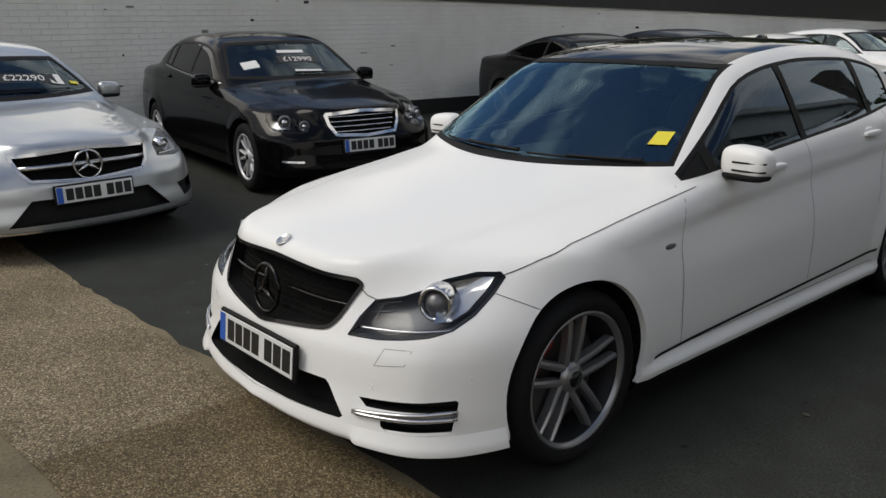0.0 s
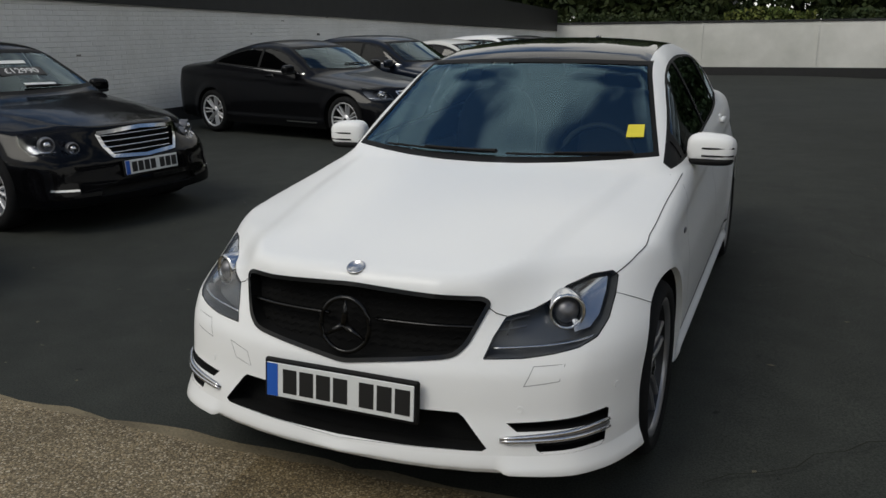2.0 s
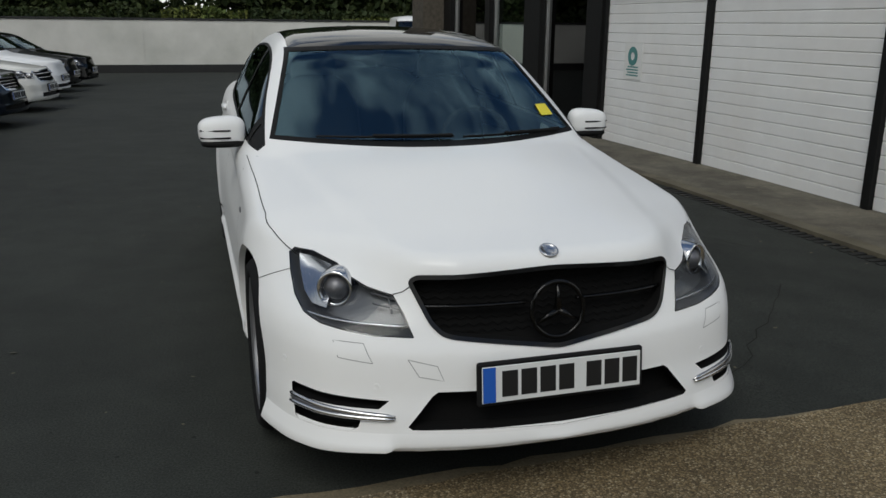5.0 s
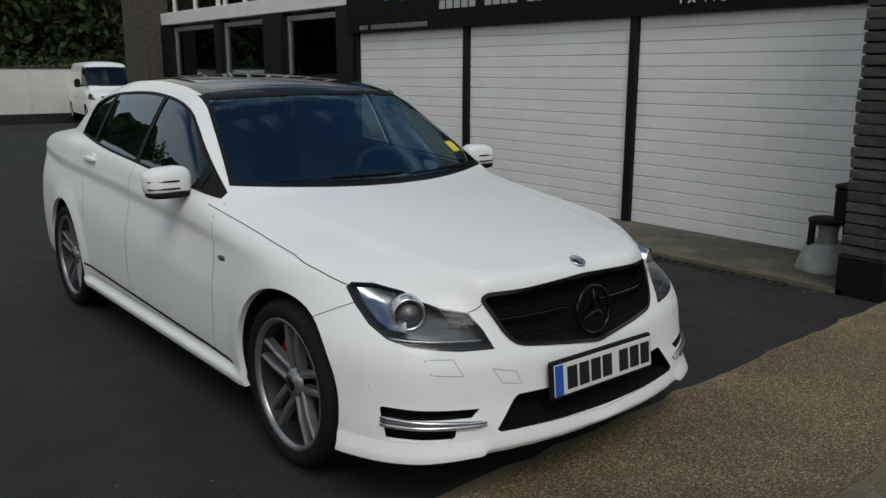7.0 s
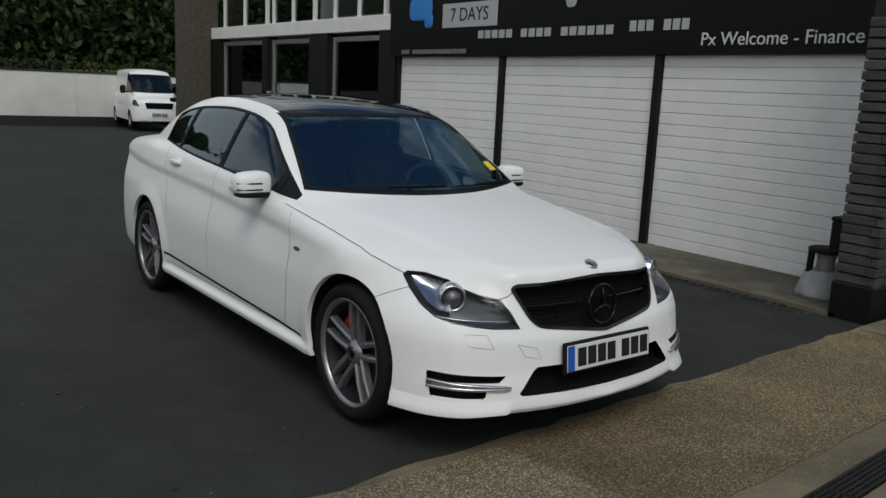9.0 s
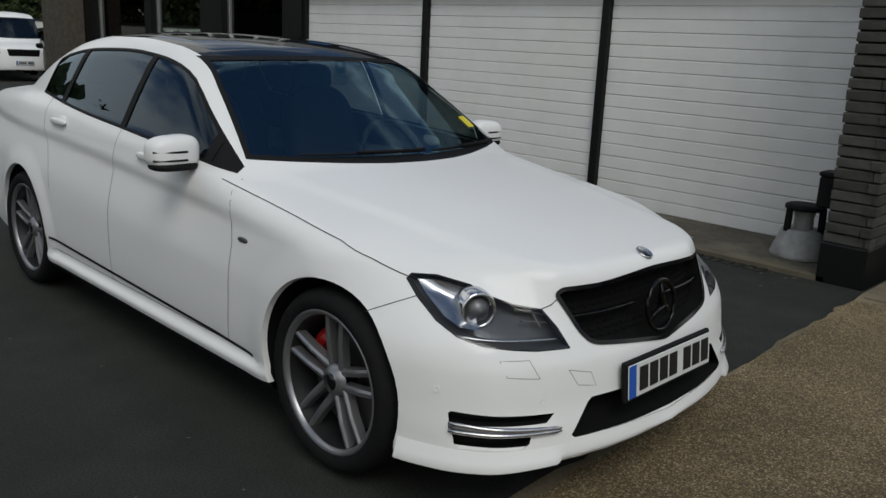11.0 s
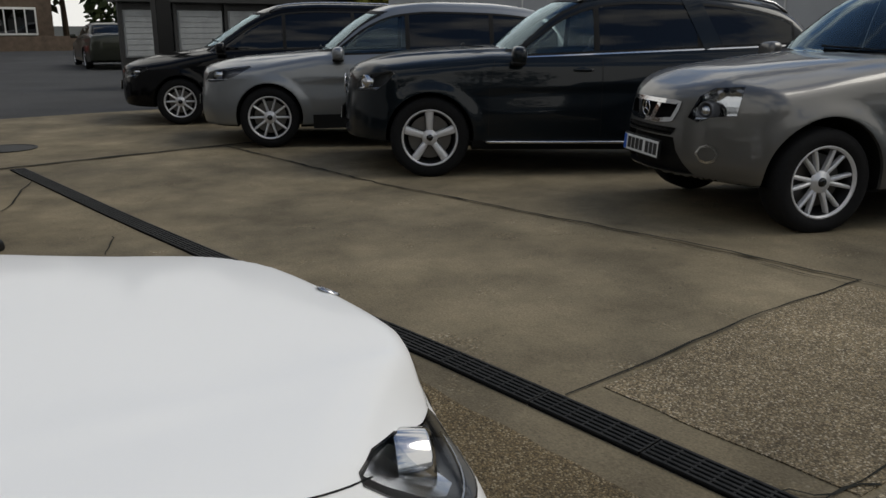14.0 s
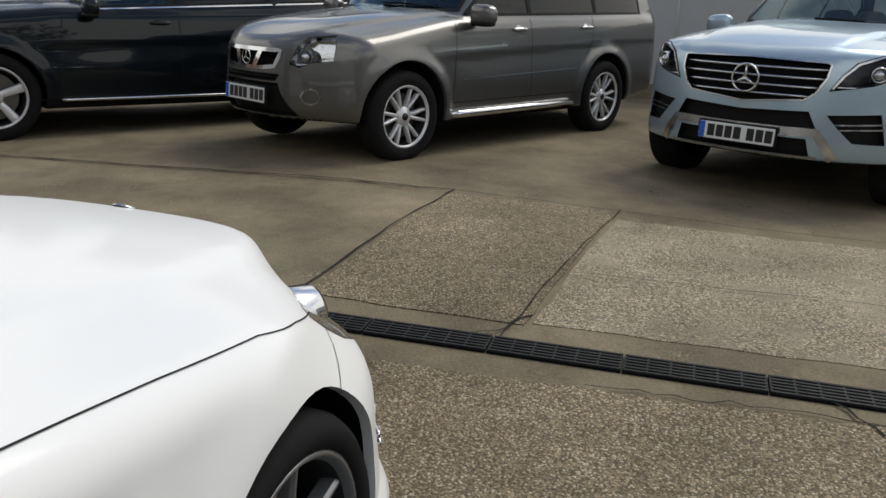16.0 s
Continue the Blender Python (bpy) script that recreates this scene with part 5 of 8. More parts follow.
def build_south():
    structure("wall_south", box_bm((-16, -10.6, -0.3), (14.2, -10.4, 1.95)), M["grey_wall"], "pale grey boundary wall", "wall")
    structure("wall_south_foot", box_bm((-16, -10.4, 0), (14.2, -10.36, 0.32)), M["concrete"], "concrete foot of the grey wall", "wall")
    for xx in (-8, -5.2, -0.62, 2.0, 4.6, 7.2, 9.8):
        structure("wall_seam", box_bm((xx, -10.4, 0.3), (xx + 0.03, -10.392, 1.95)), M["alu"], "upright seam of the grey cladding", "wall")


build_ground()
build_joints()
build_drain()
build_walls()
build_garage()
build_south()


# ---- the vehicles ----
SALOON = dict(
    wheelbase=2.76, rt=0.318, arch=0.350, archy=-0.004, flare=0.014, mid=1.9, lip=0.012, skirt=0.030, skirt_z=(0.272, 0.235),
    nose=[(0.15, -0.74), (0.215, -0.782), (0.26, -0.787), (0.39, -0.76), (0.45, -0.752), (0.50, -0.742), (0.55, -0.718), (0.62, -0.692), (0.71, -0.67), (0.78, -0.652), (0.9, -0.60)], knose=0.04, ksoft=0.11,
    bow=[(0, 0), (0.2, 0.008), (0.4, 0.04), (0.53, 0.078), (0.62, 0.115), (0.70, 0.165), (0.76, 0.235), (0.80, 0.30), (0.84, 0.39), (0.90, 0.56)],
    tail=[(0.15, 3.70), (0.3, 3.78), (0.6, 3.80), (0.8, 3.79), (1.0, 3.76), (1.1, 3.70)],
    tbow=[(0, 0), (0.4, 0.02), (0.7, 0.10), (0.85, 0.28)],
    plan=[(-0.8, 0.76), (-0.6, 0.81), (-0.35, 0.85), (0, 0.868), (0.5, 0.872), (1.5, 0.875), (2.3, 0.876), (2.76, 0.872), (3.2, 0.84), (3.6, 0.79), (3.8, 0.75)],
    side=[(0.15, -0.06), (0.2, -0.035), (0.3, -0.012), (0.42, -0.002), (0.55, 0), (0.68, -0.008), (0.78, -0.02), (0.86, -0.035), (0.92, -0.05), (1.0, -0.075), (1.1, -0.12)],
    hood=[(-0.9, 0.69), (-0.66, 0.768), (-0.5, 0.799), (-0.2, 0.845), (0.1, 0.888), (0.4, 0.927), (0.6, 0.956), (1.0, 1.01), (1.59, 1.055), (2.4, 1.10), (2.9, 1.10), (3.3, 1.085), (3.7, 1.055), (3.9, 1.0)],
    drop=[(-0.7, 0.05), (-0.29, 0.085), (0, 0.068), (0.6, 0.062), (1.5, 0.05), (3.0, 0.05), (3.8, 0.07)], dropp=2.6, kshould=0.07,
    ridge_x=[(-0.7, 0.42), (-0.3, 0.50), (0.6, 0.64)],
    crease=0.016, crease_z=[(0, 0.74), (0.6, 0.772), (0.86, 0.792), (1.34, 0.818), (1.94, 0.85), (3.3, 0.905), (3.7, 0.93)],
    roof=[(0.40, 0.90), (0.52, 0.965), (0.75, 1.10), (1.0, 1.245), (1.16, 1.335), (1.3, 1.378), (1.55, 1.412), (1.9, 1.428), (2.3, 1.418), (2.6, 1.385), (2.85, 1.31), (3.1, 1.185), (3.35, 1.04), (3.55, 0.9)],
    crown=0.045, wbow=0.07, tumble=0.42,
    cab=[(0.3, 0.70), (0.6, 0.765), (1.0, 0.80), (1.6, 0.812), (2.2, 0.81), (2.7, 0.79), (3.1, 0.735), (3.45, 0.65)],
    floor=[(-0.8, 0.20), (-0.5, 0.195), (0.3, 0.17), (2.5, 0.17), (3.2, 0.2), (3.8, 0.26)],
)
D_R, D_A = Vector((-0.6, 0.8, 0)), Vector((0.8, 0.6, 0))  # into the front corner; across it


def corner_ok(sx):
    return lambda p, n: p.x * sx > 0.3 and p.y < 0.1 and n.dot(Vector((0.6 * sx, -0.8, 0))) > 0.1


def corner_axes(sx):
    return ((0.8 * sx, 0.6, 0), (0, 0, 1)), (-0.6 * sx, 0.8, 0)


def hero():
    c = Car("white_saloon", SALOON, P["white"], Matrix(), "white four-door saloon, black grille, tinted glass, parked on tarmac", 0.022)
    under(c)
    arches(c)
    screen(c, 0.962, 0.71, 1.325, 0.565, M["screen_glass"], band=0.017, cowl=0.475)
    screen(c, 1.06, 0.62, 1.33, 0.52, M["tint_glass"], "rear_screen", False)
    side_windows(c, 0.60, 2.72, [(0.60, 0.905), (1.0, 0.945), (1.59, 0.985), (2.0, 1.01), (2.8, 1.075)], (0.86, 1.62, 2.38), 0.050, name_glass=M["rubber"], rear_glass=M["hero_glass"], edge=0.012)
    f = carve(c.bm, *TOP, [(-0.575, 0.86), (0.575, 0.86), (0.56, 1.2), (0.54, 1.5), (0.51, 2.2), (0.49, 2.66), (-0.49, 2.66), (-0.51, 2.2), (-0.54, 1.5), (-0.56, 1.2)], lambda p, n: p.z > 1.25 and n.z > 0.3)
    c.panel("glass_roof", f, M["roof_glass"], None, "black glass roof")
    wheels(c, 0.246, 0.225, TWIN5, M["rim_grey"], 1.0, True)
    mirrors(c, (0.895, 0.925, 0.972), (0.10, 0.06, 0.072))
    handles(c, ((1.27, 0.905), (2.27, 0.955)))
    # lamps
    lamp = [(-0.05, 0.548), (0.06, 0.552), (0.15, 0.562), (0.23, 0.573), (0.30, 0.592), (0.36, 0.628), (0.41, 0.68), (0.44, 0.725), (0.425, 0.738), (0.35, 0.738), (0.25, 0.717), (0.19, 0.688), (0.125, 0.669), (0.035, 0.656), (-0.012, 0.606)]
    for sx in (1, -1):
        ax, way = corner_axes(sx)
        co = headlamp(c, lamp, ax, way, sx, (0.640, -0.475, 0.653), 0.052, bowl_mat="lamp_grey", strip=False, deep=0.06)
        lamp_fittings(c, ax, way, co)
    # grille
    grille = [(-0.432, 0.698), (-0.412, 0.712), (0, 0.731), (0.412, 0.712), (0.432, 0.698), (0.41, 0.645), (0.384, 0.585), (0.355, 0.556), (0.325, 0.546), (0, 0.504), (-0.325, 0.546), (-0.355, 0.556), (-0.384, 0.585), (-0.41, 0.645)]
    ok = lambda p, n: n.y < -0.2 and p.y < -0.4
    part("grille", sunk(lift(c.bm, carve(c.bm, *FRONT, round_poly(grille, 0.03, 3), ok)), (0, 0.06, 0)), M["liner"], c.root, "black grille")
    c.seam("grille_frame", round_poly(grille, 0.03) + round_poly(grille, 0.03)[:1], *FRONT, (0, 1, 0), 0.014, 0.004, M["grille_black"])
    for sx in (1, -1):
        pts = c.on([(sx * (0.085 + 0.325 * i / 12), 0.625) for i in range(13)], *FRONT, (0, 1, 0))
        part("grille_bar", tube_bm([tuple(p + (0, 0.025, 0)) for p in pts], 0.009, 8, flat=0.7), M["grille_black"], c.root, "", True)
    bm = bmesh.new()
    for i in range(9):
        z = 0.545 + i * 0.0195
        w = 0.37 + 0.04 * (z - 0.545) / 0.17
        p = c.on([(-w + 2 * w * j / 40, z) for j in range(41)], *FRONT, (0, 1, 0))
        tube_bm([tuple(q + (0, 0.052, 0.006 * (-1) ** k)) for k, q in enumerate(p)], 0.0018, 4, bm)
    part("grille_mesh", bm, M["liner"], c.root)
    star(c.root, (0, -0.714, 0.612), 0.085, M["grille_black"], m=pose(0, 0, 0, -8))
    # lower intake and fog recesses
    low = [(-0.378, 0.390), (0.378, 0.390), (0.395, 0.378), (0.470, 0.290), (0.458, 0.281), (0.22, 0.276), (0, 0.266), (-0.22, 0.276), (-0.458, 0.281), (-0.470, 0.290), (-0.395, 0.378)]
    part("lower_intake", sunk(lift(c.bm, carve(c.bm, *FRONT, low, ok)), (0, 0.07, 0.0)), M["liner"], c.root)
    for sx in (1, -1):
        ax, way = corner_axes(sx)
        for rec in ([(0.0, 0.365), (0.318, 0.380), (0.326, 0.374), (0.322, 0.346), (0.028, 0.340)], [(0.075, 0.314), (0.315, 0.322), (0.306, 0.280), (0.290, 0.270), (0.105, 0.272), (0.082, 0.286)]):
            part("fog_recess", sunk(lift(c.bm, carve(c.bm, *ax, rec, corner_ok(sx))), (-0.02 * sx, 0.05, 0)), M["rubber"], c.root)
        # a blade of two bright edges with the lamp between
        drl = None
        for z0, z1, r, mt in ((0.320, 0.345, 0.0075, "satin"), (0.312, 0.322, 0.0075, "satin"), (0.3165, 0.3335, 0.0085, "lamp_dark")):
            p = c.on([(-0.022 + 0.345 * i / 16, z0 + (z1 - z0) * i / 16) for i in range(17)], *ax, way)
            n = c.normals(p)
            out = 0.006 if mt == "satin" else 0.002
            bm = tube_bm([tuple(a + out * b) for a, b in zip(p, n)], [0.0025] + [r] * 15 + [0.005], 8)
            ob = part("daytime_lamp" if drl is None else "bright_edge" if mt == "satin" else "lamp_band", bm, M[mt], drl or c.root, "chrome daytime running lamp" if drl is None else "", True)
            drl = drl or ob
        sq = [(0.053, 0.475), (0.157, 0.487), (0.180, 0.534), (0.087, 0.530), (0.053, 0.475)]
        c.seam("washer_cover", sq, *ax, way, 0.0024, 0.0006, M["fine_gap"])
        for a, z in ((0.04, 0.405), (0.36, 0.44)):
            q = c.on([(a, z)], *ax, way)
            bm = lathe_bm([(0, 0.011), (0.002, 0.011), (0.002, 0.009), (0.001, 0.0)], 16, "z")
            bm.transform(Matrix.Translation(q[0]) @ Vector(c.normals(q)[0]).to_track_quat("Z", "Y").to_matrix().to_4x4())
            part("parking_sensor", bm, P["white"], c.root)
    q = [(-0.461, 0.488), (-0.378, 0.468), (-0.360, 0.423), (-0.431, 0.437), (-0.461, 0.488)]
    c.seam("tow_cover", q, *FRONT, (0, 1, 0), 0.0024, 0.0006, M["fine_gap"])
    plate(c.root, (0, -0.775, 0.418), -6)
    front_lip(c)
    # gaps between panels
    for sx in (1, -1):
        w = (-sx, 0, 0)
        c.seam("bonnet_gap", [(-0.29, 0.722), (-0.235, 0.737), (-0.14, 0.765), (0, 0.796), (0.25, 0.831), (0.52, 0.866), (0.72, 0.892)], *SIDE, w, 0.0034)
        c.seam("bumper_gap", [(-0.315, 0.683), (-0.186, 0.617)], *SIDE, w, 0.0025)
        c.seam("door_gap", [(0.64, 0.90), (0.60, 0.82), (0.568, 0.68), (0.58, 0.45), (0.60, 0.29)], *SIDE, w, 0.0026)
        c.seam("door_gap", [(1.60, 0.985), (1.62, 0.8), (1.62, 0.29)], *SIDE, w, 0.0026)
        c.seam("door_gap", [(2.52, 1.05), (2.46, 0.9), (2.36, 0.72), (2.33, 0.60)], *SIDE, w, 0.0026)
        c.seam("door_gap", [(0.60, 0.29), (2.34, 0.29)], *SIDE, w, 0.0026)
        c.seam("sill_strip", [(0.42, 0.285), (0.7, 0.30), (2.36, 0.345)], *SIDE, w, 0.014, 0.004)
        ax, way = corner_axes(sx)
        c.seam("bonnet_gap", [(0.035, 0.658), (0.005, 0.668), (-0.015, 0.684)], *ax, way, 0.003)
        q = c.on([(0.498, 0.705)], *SIDE, w)[0]
        part("wing_badge", blob_bm(q, (0.006, 0.035, 0.011), 2.2, 16, 8), M["lamp_dark"], c.root, "", True)
    q = c.on([(0, -0.63)], *TOP, (0, 0, -1))
    bm = lathe_bm([(0, 0.031), (0.004, 0.030), (0.005, 0.026), (0.003, 0.025), (0.004, 0.0)], 28, "z")
    bm.transform(Matrix.Translation(q[0]) @ Vector(c.normals(q)[0]).to_track_quat("Z", "Y").to_matrix().to_4x4())
    part("bonnet_badge", bm, M["satin"], c.root, "", True)
    wipers(c, 0.98, ((-0.52, 0.972, 0.05, 0.968), (0.10, 0.966, 0.60, 0.968)))
    cabin(c)
    # yellow ticket on the screen
    p = c.on([(0.56, 1.03), (0.63, 1.03), (0.62, 1.075), (0.555, 1.075)], *FRONT, (0, 1, 0))
    n = c.normals(p)
    bm = bmesh.new()
    bm.faces.new([bm.verts.new(Vector(a + 0.002 * b)) for a, b in zip(p, n)])
    part("windscreen_ticket", bm, M["yellow"], c.root, "yellow ticket in the windscreen")
    bm = blob_bm((0, 2.62, 1.385), (0.02, 0.07, 0.045), 2.2, 16, 10)
    part("roof_aerial", bm, M["gloss_black"], c.root, "", True)
    lining(c)
    part("body_shell", c.bm, c.paint, c.root, "glossy white painted body", True, c.normals)
    return c.root


def lining(c):
    """Dark trim on the inside of the cabin."""
    s = c.s
    z0, y0, y1 = s.get("cabz", 0.93) - 0.12, s["roof"][0][0] + 0.1, s["roof"][-1][0] - 0.05
    out, seen = bmesh.new(), {}
    for f in c.bm.faces:
        p = f.calc_center_median()
        if p.z > z0 and y0 < p.y < y1:
            for v in f.verts:
                if v not in seen:
                    seen[v] = out.verts.new(v.co - v.normal * 0.014)
            out.faces.new([seen[v] for v in reversed(f.verts)])
    part("headlining", out, M["seat"], c.root)


def headlamp(c, poly, ax, way, sx, lens_at, lens_r, twin=None, chrome=True, bowl_mat="lamp_dark", strip=True, deep=0.12):
    """Clear cover flush with the body over a dark bowl with a ringed lens and bright reflector."""
    faces = carve(c.bm, *ax, poly if sx > 0 else poly, corner_ok(sx))
    bm = lift(c.bm, faces)
    bowl = bm.copy()
    co = part("headlamp_cover", bm, M["lens"], c.root, "clear headlamp cover", True, c.normals)
    inset = Vector((way[0], way[1], 0)) * deep
    part("headlamp_bowl", sunk(bowl, inset, 0.93), M[bowl_mat], co)
    c.seam("headlamp_rim", poly + poly[:1], *ax, way, 0.004, 0.001, M["gloss_black"])
    d = Vector((0.45 * sx, -0.9, 0.05)).normalized().to_track_quat("Z", "Y").to_matrix().to_4x4()
    for (pos, r) in [(lens_at, lens_r)] + list(twin or ()):
        at = Matrix.Translation((pos[0] * sx, pos[1], pos[2])) @ d
        part("lens_ring", lathe_bm([(-0.07, r * 1.25), (-0.01, r * 1.12), (0.0, r), (-0.012, r * 0.86), (-0.02, r * 0.8)], 28, "z", m=at), M["lamp_dark"] if bowl_mat in ("chrome", "reflector") else M["chrome"], co, "", True)
        part("lens_ball", lathe_bm([(-0.03, r * 0.8), (-0.008, r * 0.62), (0.004, r * 0.32), (0.007, 0.0)], 24, "z", m=at), M["lamp_dark" if deep < 0.1 else "satin"], co, "", True)
    if chrome and strip:
        a0 = max(p[0] for p in poly)
        zt = max(p[1] for p in poly)
        b0, b1 = min(p_[0] for p_ in poly), a0
        zlo = min(p_[1] for p_ in poly)
        p = c.on([(b0 + 0.05 + (b1 - b0 - 0.13) * i / 8, zlo + 0.022 + 0.016 * (i / 8) ** 2) for i in range(9)], *ax, way)
        part("light_strip", tube_bm([tuple(q + np.array(way) * 0.018) for q in p], 0.006, 6), M["satin"], co)
    return co


def lamp_fittings(c, ax, way, cover):
    """Inside of the saloon's headlamp: outer reflector, light strip, and the dark inner cells."""
    deep = np.array(way, float)
    ring = [(0.235, 0.605), (0.29, 0.612), (0.335, 0.637), (0.385, 0.69), (0.405, 0.722), (0.35, 0.722), (0.275, 0.708), (0.245, 0.672)]
    rim = c.on(ring, *ax, way) + 0.016 * deep
    mid = c.on([(0.5 * (a + 0.29), 0.5 * (b + 0.665)) for a, b in ring], *ax, way) + 0.045 * deep
    bm = bmesh.new()
    r0, r1 = [bm.verts.new(p) for p in rim], [bm.verts.new(p) for p in mid]
    core = bm.verts.new(c.on([(0.29, 0.665)], *ax, way)[0] + 0.055 * deep)
    k = len(ring)
    for i in range(k):
        j = (i + 1) % k
        bm.faces.new((r0[i], r0[j], r1[j], r1[i]))
        bm.faces.new((r1[i], r1[j], core))
    bmesh.ops.recalc_face_normals(bm, faces=bm.faces)
    part("reflector", bm, M["satin"], cover, "bright reflector", True)
    p = c.on([(-0.02 + 0.325 * i / 14, 0.572 + 0.012 * i / 14 + 0.020 * max(0.0, i / 14 - 0.5) ** 1.5) for i in range(15)], *ax, way) + 0.014 * deep
    part("light_strip", tube_bm([tuple(q) for q in p], 0.0045, 6), M["satin"], cover, "", True)
    for a0, z0, a1, z1, r in ((0.02, 0.636, 0.115, 0.648, 0.004), (0.01, 0.612, 0.10, 0.622, 0.003), (0.035, 0.60, 0.06, 0.645, 0.003)):
        p = c.on([(a0 + (a1 - a0) * i / 6, z0 + (z1 - z0) * i / 6) for i in range(7)], *ax, way) + 0.03 * deep
        part("cell_edge", tube_bm([tuple(q) for q in p], r, 6), M["lamp_dark"], cover, "", True)


def front_lip(c):
    """Painted blade along the foot of the bumper, stepping out at the corners."""
    xs = [0.78 * i / 60 for i in range(61)]
    p = list(c.on([(x, 0.262) for x in xs], *FRONT, (0, 1, 0)))
    ys = np.linspace(p[-1][1], -0.355, 10)[1:]
    p += list(c.on([(y, 0.262) for y in ys], *SIDE, (-1, 0, 0)))
    p = np.array([(-a, b, d) for a, b, d in p[:0:-1]] + [tuple(q) for q in p])
    n = c.normals(p)
    n[:, 2] = 0
    n /= np.linalg.norm(n, axis=1)[:, None]
    bm = bmesh.new()
    prev = None
    for q, m in zip(p, n):
        ax_ = abs(q[0])
        o = 0.016 * float(step(0.500, 0.530, ax_)) + 0.006 * max(0.0, 1 - ax_ / 0.12)  # the corners stand prouder
        z0 = 0.226 - 0.010 * float(step(0.500, 0.530, ax_)) - 0.014 * float(step(0.52, 0.84, ax_))
        top = 0.258 - 0.006 * float(step(0.45, 0.0, ax_))
        row = [bm.verts.new((q[0] + m[0] * d, q[1] + m[1] * d, z)) for d, z in ((-0.006, top + 0.022), (0.0015, top + 0.004), (0.004 + 0.6 * o, 0.5 * (top + z0)), (0.006 + o, z0 + 0.005), (0.004 + o, z0), (-0.06, z0 + 0.004))]
        if prev:
            for i in range(5):
                bm.faces.new((prev[i], prev[i + 1], row[i + 1], row[i]))
        prev = row
    bmesh.ops.recalc_face_normals(bm, faces=bm.faces)
    ob = part("front_lip", bm, c.paint, c.root, "", True)
    ob.data.set_sharp_from_angle(angle=radians(50))
    return ob


M["petrol_pillar"] = P["petrol"]


def resized(s, kf, kr, kt, kw, kz, **over):
    """The same curves on another car's lengths: ahead of the axle, wheelbase, tail, width, height."""
    b = s["wheelbase"]

    def ym(y):
        return y * kf if y < 0 else y * kr if y < b else b * kr + (y - b) * kt

    o = dict(s)
    o["nose"] = [(z * kz, ym(y)) for z, y in s["nose"]]
    o["tail"] = [(z * kz, ym(y)) for z, y in s["tail"]]
    o["bow"], o["tbow"] = [(x * kw, d) for x, d in s["bow"]], [(x * kw, d) for x, d in s["tbow"]]
    for k in ("plan", "cab", "ridge_x"):
        o[k] = [(ym(y), w * kw) for y, w in s[k]]
    for k in ("hood", "roof", "floor", "crease_z"):
        o[k] = [(ym(y), z * kz) for y, z in s[k]]
    o["drop"] = [(ym(y), d) for y, d in s["drop"]]
    o["side"] = [(z * kz, d) for z, d in s["side"]]
    o["wheelbase"], o["mid"] = b * kr, ym(s["mid"])
    o["cabz"] = s.get("cabz", 0.93) * kz
    o["lip"] = 0.0
    o["archy"], o["skirt"], o["skirt_z"] = 0.0, 0.015, (0.34, 0.29)
    o.update(over)
    return o


SUV = dict(
    wheelbase=2.915, rt=0.375, arch=0.412, flare=0.02, mid=2.0, skirt=0.01,
    nose=[(0.22, -0.78), (0.30, -0.84), (0.45, -0.865), (0.6, -0.86), (0.75, -0.845), (0.9, -0.82), (1.0, -0.77), (1.1, -0.68)],
    bow=[(0, 0), (0.3, 0.02), (0.5, 0.05), (0.65, 0.10), (0.76, 0.17), (0.84, 0.25), (0.90, 0.36), (0.97, 0.55)],
    tail=[(0.3, 3.80), (0.5, 3.86), (0.8, 3.87), (1.1, 3.84), (1.3, 3.78), (1.8, 3.6)],
    tbow=[(0, 0), (0.5, 0.02), (0.8, 0.08), (0.93, 0.25)],
    plan=[(-0.85, 0.84), (-0.6, 0.90), (-0.3, 0.93), (0, 0.94), (1.5, 0.945), (2.9, 0.945), (3.4, 0.925), (3.85, 0.88)],
    side=[(0.22, -0.06), (0.35, -0.015), (0.6, 0), (0.8, -0.005), (0.95, -0.02), (1.05, -0.035), (1.15, -0.06), (1.3, -0.11)],
    hood=[(-0.95, 0.90), (-0.8, 0.96), (-0.5, 1.04), (0, 1.10), (0.4, 1.135), (0.6, 1.15), (1.0, 1.17), (2.5, 1.2), (3.5, 1.22), (3.9, 1.15)],
    drop=[(-0.8, 0.06), (-0.3, 0.09), (0.3, 0.06), (0.7, 0.04), (3.8, 0.04)],
    ridge_x=[(-0.8, 0.5), (0.6, 0.66)], crease_z=[(0, 0.78), (3, 0.88), (3.8, 0.9)],
    roof=[(0.40, 1.04), (0.55, 1.13), (0.85, 1.36), (1.15, 1.57), (1.35, 1.67), (1.6, 1.735), (2.1, 1.77), (2.8, 1.755), (3.3, 1.71), (3.5, 1.66), (3.65, 1.55), (3.8, 1.32), (3.9, 1.1)],
    crown=0.05, wbow=0.08, tumble=0.30, tumble2=0.25, cabz=1.10, set_x=NO_SET,
    cab=[(0.3, 0.78), (0.6, 0.83), (1.0, 0.865), (1.8, 0.875), (2.8, 0.865), (3.4, 0.84), (3.85, 0.78)],
    floor=[(-0.8, 0.28), (-0.4, 0.26), (0.4, 0.25), (2.6, 0.25), (3.8, 0.34)],
)
